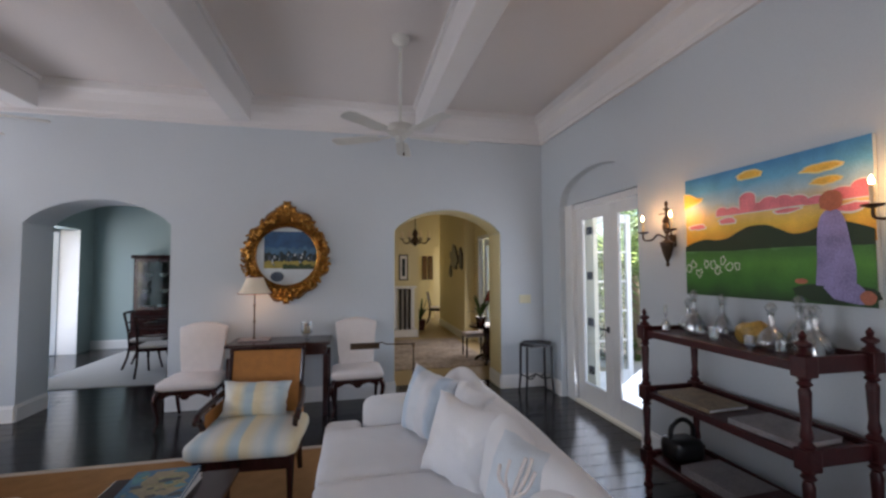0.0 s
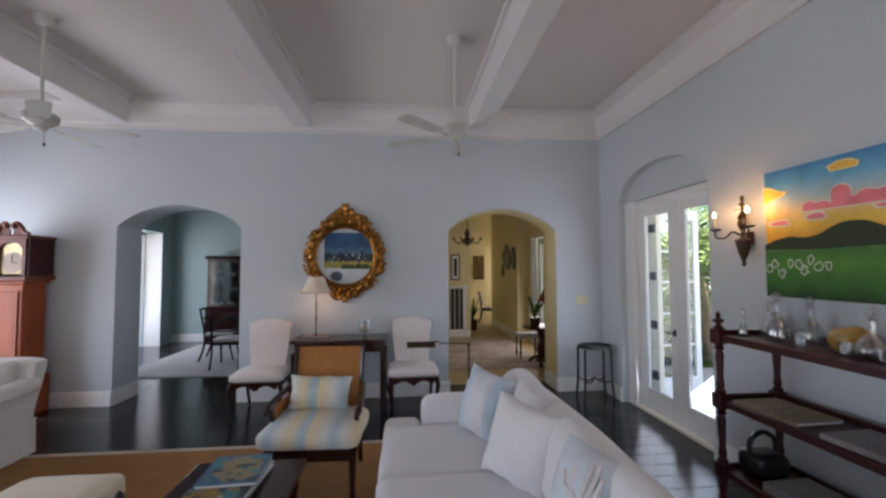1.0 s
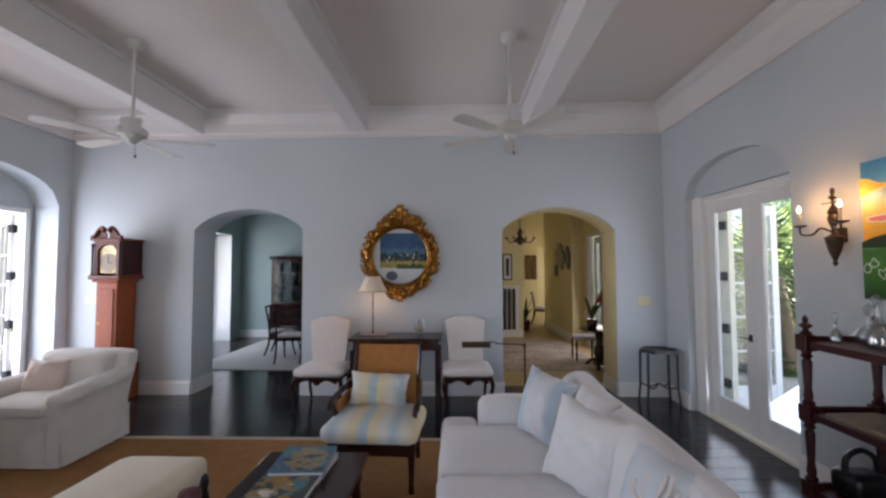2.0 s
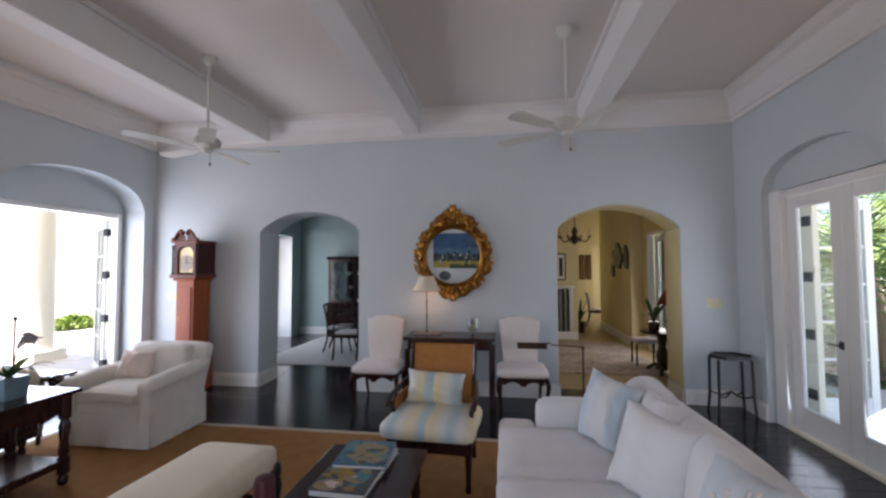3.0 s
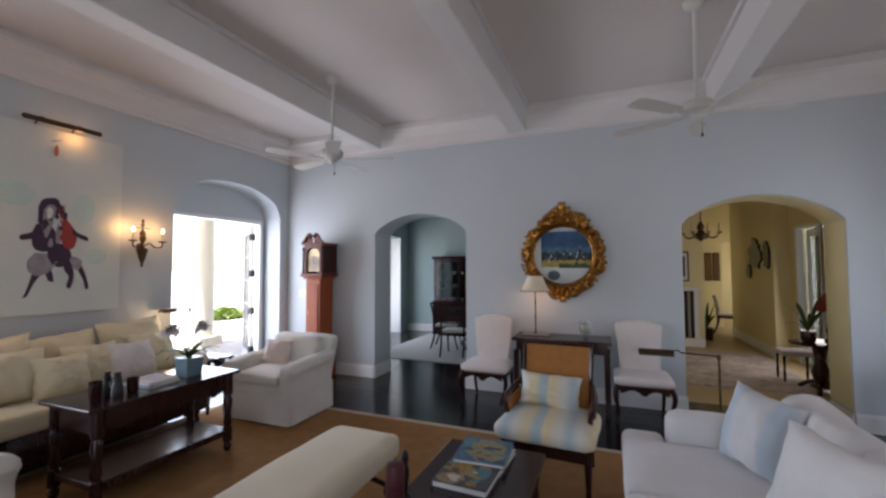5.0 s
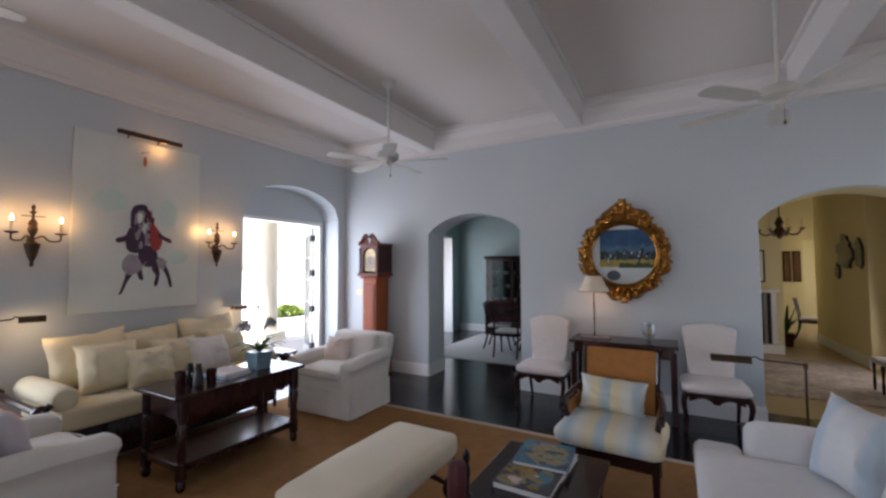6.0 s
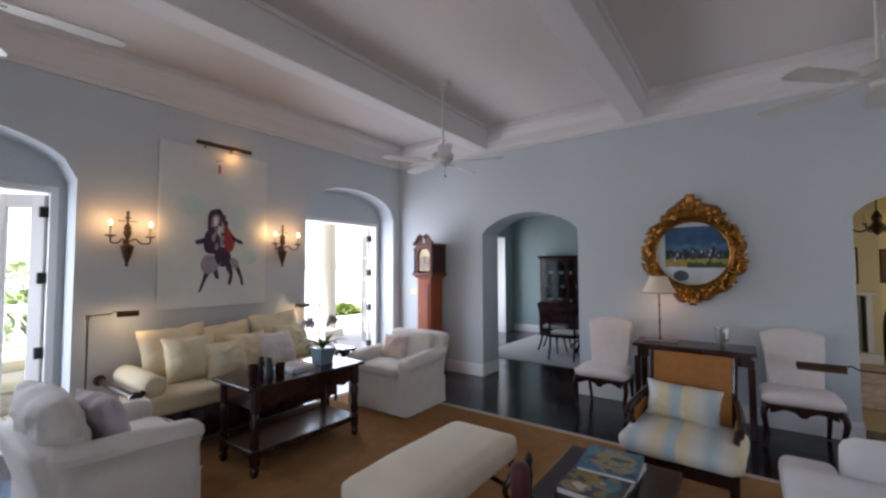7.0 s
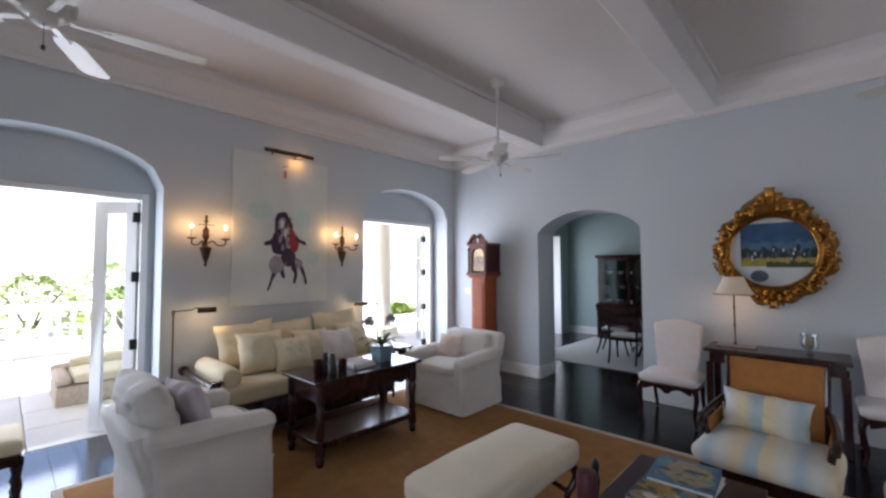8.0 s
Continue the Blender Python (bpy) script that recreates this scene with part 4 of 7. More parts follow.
# ---- gilt frame with picture ----
def gilt_frame():
    c = thing("gilt_frame", pose(-0.69, YF - 0.012, 1.745), "ornate carved gilded round frame holding a landscape picture", "framed picture")
    rng = random.Random(4)

    def ring(rad, lift):
        return [(rad * math.cos(2 * math.pi * i / 48), -lift, rad * math.sin(2 * math.pi * i / 48)) for i in range(49)]
    bm = bm_new()
    n = 72
    rows = []
    for i in range(n):
        a = 2 * math.pi * i / n
        lobes = 0.035 * abs(math.sin(4.5 * a)) + 0.02 * math.sin(13 * a)
        top = 0.13 * max(0, math.sin(a)) ** 9 + 0.05 * max(0, -math.sin(a)) ** 10
        outer = 0.462 + lobes + top
        rows.append([bm.verts.new((rad * math.cos(a), y, rad * math.sin(a) * 1.0)) for rad, y in ((0.345, -0.012), (0.35, -0.055), (0.385, -0.075), (0.42, -0.055), (outer - 0.03, -0.075), (outer, -0.03), (outer - 0.012, 0.008), (0.345, 0.008))])
    for i in range(n):
        p, q = rows[i], rows[(i + 1) % n]
        for k in range(len(p)):
            bm.faces.new((p[k], p[(k + 1) % len(p)], q[(k + 1) % len(p)], q[k]))
    # rim painted darker to stand for the shade behind the scrolls
    part("frame", bm, M["gold_shaded"], c, "carved gilt rim with shade put into its darker colour", smooth=True)
    part("bead", tube(bm_new(), ring(0.352, 0.055), 0.011, 6), M["gold"], c, smooth=True)
    # leaf scrolls carved round the rim
    for i in range(110):
        a = 2 * math.pi * i / 110 + rng.uniform(-0.05, 0.05)
        rad = rng.uniform(0.385, 0.475) + rng.uniform(0.0, 0.10) * max(0, math.sin(a)) ** 8
        curl = rng.choice((-1, 1))
        s = rng.uniform(0.022, 0.045)
        pts = []
        for k in range(9):
            ph = k / 8 * 4.2
            rr = s * (1 - 0.09 * k)
            pts.append((rad * math.cos(a) + rr * math.cos(a + curl * ph), -0.07 - 0.02 * math.sin(k / 8 * 3.1), rad * math.sin(a) + rr * math.sin(a + curl * ph)))
        part("scroll", tube(bm_new(), pts, [0.013 - 0.0009 * k for k in range(9)], 6), M["gold"], c, smooth=True)
    for x, z, s in ((0, 0.60, 0.06), (-0.07, 0.55, 0.045), (0.07, 0.55, 0.045), (0, 0.53, 0.05), (0, -0.52, 0.05), (-0.06, -0.50, 0.035), (0.06, -0.50, 0.035)):
        part("leaf", puff(bm_new(), s * 1.5, s * 1.9, s * 1.2, Matrix.Translation((x, -0.06, z)), 6, x * 9 + z), M["gold"], c, smooth=True)
    # acanthus tips
    for i in range(64):
        a = 2 * math.pi * i / 64 + rng.uniform(-0.04, 0.04)
        rad = rng.uniform(0.39, 0.485) + rng.uniform(0.0, 0.11) * max(0, math.sin(a)) ** 8
        s = rng.uniform(0.022, 0.04)
        turn = Matrix.Rotation(-a + rng.uniform(-0.7, 0.7), 4, "Y")
        part("leaf", puff(bm_new(), s * 1.7, s, s * 0.9, Matrix.Translation((rad * math.cos(a), -0.078, rad * math.sin(a))) @ turn, 5, i), M["gold"], c, smooth=True)
    # picture
    disc = [(0.347 * math.cos(2 * math.pi * i / 64), 0.347 * math.sin(2 * math.pi * i / 64)) for i in range(64)]

    def band(z0, z1, x0=-0.347, x1=0.347, wave=0.0, seed=0.0):
        up, dn = [], []
        for i in range(33):
            x = x0 + (x1 - x0) * i / 32
            lim = math.sqrt(max(0, 0.346 ** 2 - x * x))
            dn.append((x, max(-lim, min(lim, z0))))
            up.append((x, max(-lim, min(lim, z1 + wave * noise.noise(Vector((x * 22, seed, 0))) + 0.4 * wave * noise.noise(Vector((x * 60, seed, 4)))))))
        poly = dn + up[::-1]
        out = []
        for p in poly:
            if not out or (Vector(p) - Vector(out[-1])).length > 1e-4:
                out.append(p)
        if (Vector(out[0]) - Vector(out[-1])).length < 1e-4:
            out.pop()
        return out
    part("picture", prism(bm_new(), disc, "y", -0.012, 0.0), P["pale"], c, "round painted panel")
    part("painted_sky", prism(bm_new(), band(-0.06, 0.295, -0.26, 0.347), "y", -0.0135, -0.0125), P["blue"], c)
    part("painted_cloud", prism(bm_new(), band(-0.02, 0.10, -0.26, 0.347, 0.05, 2), "y", -0.0145, -0.0138), P["haze"], c)
    part("painted_town", prism(bm_new(), band(-0.11, 0.035, -0.26, 0.347, 0.07, 5), "y", -0.0155, -0.0148), P["night"], c)
    part("painted_field", prism(bm_new(), band(-0.145, -0.06, -0.26, 0.347, 0.03, 8), "y", -0.0165, -0.0158), P["straw"], c)
    part("painted_hedge", prism(bm_new(), band(-0.155, -0.10, -0.05, 0.347, 0.05, 11), "y", -0.0175, -0.0168), P["moss"], c)
    part("painted_reflection", prism(bm_new(), [(-0.11 + 0.075 * math.cos(k / 20 * 6.283), -0.245 + 0.06 * math.sin(k / 20 * 6.283)) for k in range(20)], "y", -0.0135, -0.0126), P["slate"], c)
    for i in range(70):
        x, z, s = rng.uniform(-0.24, 0.31), rng.gauss(-0.015, 0.03), rng.uniform(0.005, 0.015)
        if x * x + z * z < 0.1:
            lean, tall = rng.uniform(-0.6, 0.6) * s, rng.uniform(1.0, 2.6) * s
            part("painted_stroke", prism(bm_new(), [(x - s * 0.6, z - tall), (x + s * 0.5, z - tall * 0.9), (x + s * 0.4 + lean, z + tall * 0.7), (x + lean, z + tall), (x - s * 0.5 + lean, z + tall * 0.6)], "y", -0.0185 - i * 0.00002, -0.0178), P[rng.choice(("pale", "haze", "night", "night", "slate", "slate"))], c)
    for k in range(14):
        bx, bz = -0.11 + 0.06 * math.cos(k * 2.4) * (k / 14) ** 0.5, -0.235 + 0.045 * math.sin(k * 2.4) * (k / 14) ** 0.5
        part("painted_leafage", prism(bm_new(), blob(bx, bz, 0.04, 0.035, 9, 0.8, k * 1.9), "y", -0.0142 - 0.0001 * k, -0.0137), P["slate"], c)


def paint(name, color, vary=0.12, scale=9.0):
    return material("paint_" + name, color, 0.6, vary=vary, scale=scale, bump=0.06, fine=150)


P = dict(pale=paint("pale", (0.60, 0.66, 0.68)), blue=paint("blue", (0.022, 0.085, 0.19), 0.55, 9), haze=paint("haze", (0.06, 0.15, 0.25), 0.5, 16), night=paint("night", (0.015, 0.028, 0.03), 0.6, 25),
         straw=paint("straw", (0.36, 0.29, 0.06), 0.4), moss=paint("moss", (0.04, 0.07, 0.02), 0.5), slate=paint("slate", (0.08, 0.11, 0.15), 0.4), ochre=paint("ochre", (0.5, 0.3, 0.08)))
gilt_frame()


# ---- tall case clock ----
def tall_clock():
    c = thing("grandfather_clock", pose(-4.20, 5.42, 0.0) @ Matrix.Diagonal((0.86, 1.14, 1.0, 1.0)), "tall red mahogany longcase clock with brass dial", "clock")
    part("plinth", box(bm_new(), -0.22, 0.22, -0.15, 0.15, 0.0, 0.42, 0.008, 1), M["redwood"], c)
    part("trunk", box(bm_new(), -0.15, 0.15, -0.125, 0.135, 0.421, 1.44, 0.006, 1), M["redwood"], c)
    part("trunk_door", box(bm_new(), -0.11, 0.11, -0.137, -0.1255, 0.50, 1.36, 0.004, 1), M["redwood"], c, "long mahogany door")
    part("keyhole", box(bm_new(), -0.095, -0.085, -0.141, -0.1375, 0.93, 0.97), M["brass"], c)
    part("moulding", box(bm_new(), -0.19, 0.19, -0.15, 0.15, 1.4405, 1.475, 0.012), M["redwood"], c)
    part("hood_base", box(bm_new(), -0.225, 0.225, -0.17, 0.17, 1.4755, 1.525, 0.008), M["russet"], c)
    part("hood_side", box(bm_new(), 0.175, 0.205, -0.12, 0.16, 1.5255, 1.94), M["redark"], c)
    part("hood_side", box(bm_new(), -0.205, -0.175, -0.12, 0.16, 1.5255, 1.94), M["redark"], c)
    part("hood_back", box(bm_new(), -0.174, 0.174, 0.10, 0.16, 1.5255, 1.94), M["redark"], c)
    for sx in (-1, 1):
        part("column", lathe(bm_new(), [(0.016, 0), (0.016, 0.02), (0.011, 0.03), (0.011, 0.34), (0.016, 0.35), (0.016, 0.38)], (sx * 0.195, -0.145, 1.526), 10), M["redark"], c, smooth=True)
    dial = [(0.13 * math.cos(math.pi * i / 16), 1.79 + 0.10 * math.sin(math.pi * i / 16)) for i in range(17)] + [(-0.13, 1.55), (0.13, 1.55)]
    part("dial", prism(bm_new(), dial, "y", -0.110, -0.10), M["dial"], c, "arched brass and silver dial")
    part("chapter_ring", lathe(bm_new(), [(0.075, -0.1135), (0.115, -0.1135), (0.115, -0.111), (0.075, -0.111)], (0, 0, 1.675), 28, "y"), M["border"], c, "silvered chapter ring")
    part("clock_hand", box(bm_new(), -0.004, 0.004, -0.117, -0.115, 1.675, 1.765), M["black"], c)
    part("clock_hand", box(bm_new(), 0.0, 0.06, -0.1175, -0.1155, 1.671, 1.679), M["black"], c)
    frame_in = [(0.135 * math.cos(math.pi * i / 16), 1.80 + 0.10 * math.sin(math.pi * i / 16)) for i in range(17)]
    bm = bm_new()
    poly = [(0.176, 1.526), (0.176, 1.94), (-0.176, 1.94), (-0.176, 1.526), (-0.135, 1.526)] + frame_in[::-1] + [(0.135, 1.526)]
    prism(bm, poly, "y", -0.135, -0.118)
    part("hood_front", bm, M["russet"], c, "arched hood door")
    part("hood_cornice", box(bm_new(), -0.225, 0.225, -0.16, 0.17, 1.9405, 1.975, 0.01), M["russet"], c)
    for sx in (-1, 1):
        pts = bend([(sx * 0.215, -0.14, 1.985), (sx * 0.17, -0.14, 2.0), (sx * 0.12, -0.14, 2.065), (sx * 0.07, -0.14, 2.10), (sx * 0.035, -0.14, 2.075), (sx * 0.05, -0.14, 2.05)], 5)
        part("swan_neck", tube(bm_new(), pts, 0.022), M["russet"], c, "carved swan-neck crest", smooth=True)
        part("rosette", lathe(bm_new(), [(0.02, -0.172), (0.024, -0.165), (0.024, -0.13)], (sx * 0.045, 0, 2.07), 12, "y"), M["russet"], c, smooth=True)
        part("crest_panel", prism(bm_new(), [(sx * 0.21, 1.976), (sx * 0.02, 1.976), (sx * 0.02, 2.03), (sx * 0.09, 2.07), (sx * 0.15, 2.0)], "y", -0.13, -0.115), M["russet"], c)


tall_clock()


# ---- wall sconces ----
def sconce(m):
    """Two-armed wall sconce, its back on local y = 0, arms spread along x."""
    c = thing("wall_sconce", m, "bronze two-armed candle sconce with glowing bulbs", "sconce", "wall sconces")
    part("body", lathe(bm_new(), [(0.004, -0.28), (0.017, -0.262), (0.010, -0.245), (0.034, -0.18), (0.052, -0.10), (0.055, -0.085), (0.040, -0.078), (0.015, -0.06), (0.013, -0.02), (0.030, 0.02), (0.034, 0.045), (0.026, 0.07), (0.034, 0.085), (0.022, 0.11), (0.009, 0.13), (0.009, 0.17), (0.026, 0.185), (0.008, 0.20), (0.014, 0.222), (0.012, 0.24), (0.003, 0.25)], (0, -0.078, 0), 14), M["iron"], c, smooth=True)
    part("back_plate", box(bm_new(), -0.018, 0.018, -0.05, 0.0, -0.12, -0.02, 0.006, 1), M["iron"], c)
    part("cross_bar", tube(bm_new(), [(-0.075, -0.085, 0.15), (0.075, -0.085, 0.15)], [0.004, 0.004]), M["iron"], c)
    for sx in (-1, 1):
        part("arm", tube(bm_new(), bend([(0, -0.09, -0.05), (sx * 0.05, -0.12, -0.02), (sx * 0.09, -0.145, -0.06), (sx * 0.15, -0.17, -0.055), (sx * 0.155, -0.175, 0.0)], 6), 0.007), M["iron"], c, smooth=True)
        part("drip_pan", lathe(bm_new(), [(0.01, -0.01), (0.04, 0.0), (0.044, 0.008), (0.012, 0.006)], (sx * 0.155, -0.175, 0.0), 14), M["iron"], c, smooth=True)
        part("candle_sleeve", lathe(bm_new(), [(0.010, 0), (0.010, 0.09), (0.007, 0.094)], (sx * 0.155, -0.175, 0.007), 10), M["candle"], c, "ivory candle sleeve", smooth=True)
        part("bulb", lathe(bm_new(), [(0.005, 0), (0.011, 0.010), (0.010, 0.022), (0.003, 0.040), (0.001, 0.044)], (sx * 0.155, -0.175, 0.102), 10), M["flame"], c, "glowing flame-shaped bulb", smooth=True)
    for sx in (-1, 1):
        glow((m @ Vector((sx * 0.155, -0.135, 0.14)))[:], 0.48 if m.translation.x < 0 else 0.42)
    return c


sconce(pose(XL, 1.72, 1.90, 0, 0, 90))
sconce(pose(XL, 3.34, 1.90, 0, 0, 90))
sconce(pose(XR, 3.245, 1.88, 0, 0, -90))
sconce(pose(XR, 1.69, 1.88, 0, 0, -90))


# ---- paintings ----
P.update(off=paint("off_white", (0.62, 0.66, 0.63), 0.10, 2.2), plum=paint("plum", (0.05, 0.02, 0.05), 0.3), grey=paint("dapple_grey", (0.30, 0.27, 0.30), 0.35, 20), red=paint("brick_red", (0.33, 0.035, 0.03), 0.3),
         aqua=paint("aqua_wash", (0.52, 0.645, 0.61), 0.12, 3), pink=paint("pink", (0.78, 0.22, 0.25), 0.3),
         amber=paint("amber", (0.83, 0.50, 0.07), 0.35, 7), hill=paint("hill", (0.014, 0.035, 0.012), 0.4), chalk=paint("chalk", (0.75, 0.76, 0.68)),
         violet=paint("violet", (0.25, 0.22, 0.42), 0.5, 9), rust=paint("rust", (0.40, 0.13, 0.07), 0.35), umber=paint("umber", (0.13, 0.07, 0.02), 0.4), lemon=paint("lemon", (0.85, 0.68, 0.28), 0.1))


def limb(p, q, w0, w1):
    p, q = Vector(p), Vector(q)
    d = (q - p).normalized()
    s = Vector((-d.y, d.x))
    return [tuple(p + s * w0), tuple(p - s * w0), tuple(q - s * w1), tuple(q + s * w1)]


def flat(name, poly, at, depth, mat, parent):
    """A thin painted shape on a canvas that faces local -y; each layer lies a little prouder than the last."""
    part(name, prism(bm_new(), poly, "y", -at - depth, -at), mat, parent)


def rider_painting():
    c = thing("canvas_painting", pose(XL + 0.012, 2.56, 2.05, 0, 0, 90), "tall pale canvas painting with dark and red shapes", "painting")
    W, H = 0.575, 0.865
    part("canvas", box(bm_new(), -W, W, -0.035, 0.0, -H, H, 0.003, 1), P["off"], c, "pale stretched canvas")
    lay = [0.0355]

    def f(name, poly, mat, step=0.0012):
        flat(name, poly, lay[0], 0.0006, P[mat], c)
        lay[0] += step
    f("colour_wash", blob(-0.28, 0.22, 0.3, 0.22, seed=2), "aqua", 0.0)
    f("colour_wash", blob(0.24, 0.14, 0.2, 0.3, seed=3), "aqua", 0.0)
    f("colour_wash", blob(0.36, -0.32, 0.2, 0.16, seed=4), "aqua")
    def g(name, pts, mat, step=0.0004):
        f(name, [(p[0], p[1]) for p in bend([(x, z, 0) for x, z in pts], 4)], mat, step)
    # spread dark strokes below
    g("dark_stroke", ((-0.13, -0.46), (-0.15, -0.56), (-0.185, -0.68), (-0.20, -0.70), (-0.165, -0.69), (-0.12, -0.58), (-0.06, -0.48)), "plum")
    g("dark_stroke", ((-0.05, -0.46), (-0.02, -0.55), (0.015, -0.565), (0.02, -0.54), (0.0, -0.44)), "plum")
    g("dark_stroke", ((0.08, -0.34), (0.10, -0.46), (0.135, -0.52), (0.12, -0.61), (0.15, -0.63), (0.175, -0.50), (0.14, -0.36)), "plum")
    g("dark_stroke", ((0.15, -0.36), (0.21, -0.47), (0.25, -0.55), (0.275, -0.64), (0.30, -0.63), (0.27, -0.50), (0.22, -0.38)), "plum")
    g("grey_shape", ((-0.12, -0.30), (-0.17, -0.38), (-0.16, -0.47), (-0.10, -0.51), (-0.02, -0.48), (0.02, -0.40), (-0.02, -0.31)), "grey")
    g("grey_shape", ((0.14, -0.32), (0.20, -0.34), (0.24, -0.38), (0.21, -0.46), (0.16, -0.44)), "grey")
    g("dark_shape", ((-0.04, -0.20), (0.10, -0.22), (0.15, -0.32), (0.10, -0.42), (0.02, -0.42), (-0.03, -0.34)), "plum")
    g("dark_shape", ((-0.12, -0.04), (-0.15, -0.14), (-0.13, -0.26), (-0.05, -0.29), (0.02, -0.24), (0.02, -0.10), (-0.04, -0.02)), "plum")
    g("dark_stroke", ((-0.12, -0.10), (-0.18, -0.13), (-0.23, -0.15), (-0.22, -0.19), (-0.16, -0.18), (-0.11, -0.17)), "plum")
    g("dark_shape", ((-0.11, 0.12), (-0.08, 0.19), (0.0, 0.215), (0.04, 0.19), (0.05, 0.10), (0.0, 0.02), (-0.07, -0.06), (-0.11, -0.02)), "plum")
    g("grey_shape", ((-0.07, 0.10), (-0.03, 0.15), (0.02, 0.13), (0.01, 0.03), (-0.02, -0.10), (-0.05, -0.16), (-0.08, -0.06)), "grey")
    g("pale_shape", ((-0.05, 0.10), (-0.025, 0.125), (0.0, 0.09), (-0.02, 0.02), (-0.045, 0.03)), "chalk")
    g("grey_shape", ((0.04, -0.02), (0.08, -0.08), (0.07, -0.18), (0.03, -0.20), (0.02, -0.10)), "grey")
    g("red_shape", ((0.03, 0.13), (0.07, 0.12), (0.10, 0.03), (0.16, -0.06), (0.19, -0.14), (0.16, -0.25), (0.09, -0.24), (0.07, -0.12), (0.06, 0.0)), "red")
    g("dark_stroke", ((0.15, -0.05), (0.20, -0.10), (0.27, -0.13), (0.28, -0.17), (0.22, -0.155), (0.15, -0.11)), "plum")
    rg = random.Random(17)
    for k in range(30):
        u = rg.random()
        cx, cz = 0.01 + 0.13 * rg.uniform(-1, 1) * (0.5 + 0.5 * u), 0.16 - 0.60 * u
        w = rg.uniform(0.012, 0.04)
        f("brush_mark", blob(cx, cz, w, w * rg.uniform(0.8, 2.6), 10, 0.9, k * 1.3), "red" if cx > 0.07 and -0.24 < cz < 0.05 else rg.choice(("plum", "plum", "grey", "night")), 0.0003)
    f("dark_shape", blob(0.0, 0.66, 0.035, 0.11, seed=15), "rust", 0.0)
    f("dark_stroke", limb((-0.04, 0.74), (0.04, 0.77), 0.006, 0.004), "grey", 0.0)
    lamp = thing("picture_light", pose(XL + 0.012, 2.56, 2.05, 0, 0, 90), "dark bronze picture light above the canvas", "picture light")
    part("lamp_tube", lathe(bm_new(), [(0.012, -0.30), (0.024, -0.29), (0.024, 0.29), (0.012, 0.30)], (0, -0.17, 0.885), 12, "x"), M["iron"], lamp, smooth=True)
    for x in (-0.14, 0.14):
        part("bracket", tube(bm_new(), bend([(x, 0.0, 0.88), (x, -0.06, 0.93), (x, -0.13, 0.92), (x, -0.165, 0.90)], 5), 0.007), M["iron"], lamp, smooth=True)


rider_painting()
glow((XL + 0.15, 2.70, 2.87), 0.28, (1.0, 0.48, 0.14), 0.03)


def graded(name, stops, low, high):
    """Brushed paint whose hue runs through the stops from low to high on the canvas."""
    m = paint(name, stops[0][1], 0.3, 8)
    nt, n = m.node_tree, m.node_tree.nodes
    hsv = next(x for x in n if x.bl_idname == "ShaderNodeHueSaturation")
    tc, sep, wob, add, span, ramp = (n.new(k) for k in ("ShaderNodeTexCoord", "ShaderNodeSeparateXYZ", "ShaderNodeTexNoise", "ShaderNodeMath", "ShaderNodeMapRange", "ShaderNodeValToRGB"))
    nt.links.new(tc.outputs["Object"], sep.inputs[0])
    nt.links.new(tc.outputs["Object"], wob.inputs["Vector"])
    wob.inputs["Scale"].default_value, wob.inputs["Detail"].default_value = 7.0, 4
    add.operation, add.inputs[1].default_value = "MULTIPLY_ADD", 0.09
    nt.links.new(wob.outputs[0], add.inputs[0])
    nt.links.new(sep.outputs[2], add.inputs[2])
    span.inputs[1].default_value, span.inputs[2].default_value = low + 0.045, high + 0.045
    nt.links.new(add.outputs[0], span.inputs[0])
    nt.links.new(span.outputs[0], ramp.inputs[0])
    e = ramp.color_ramp.elements
    while len(e) < len(stops):
        e.new(0.5)
    for el, (at, col) in zip(e, stops):
        el.position, el.color = at, (*col, 1)
    nt.links.new(ramp.outputs[0], hsv.inputs["Color"])
    return m


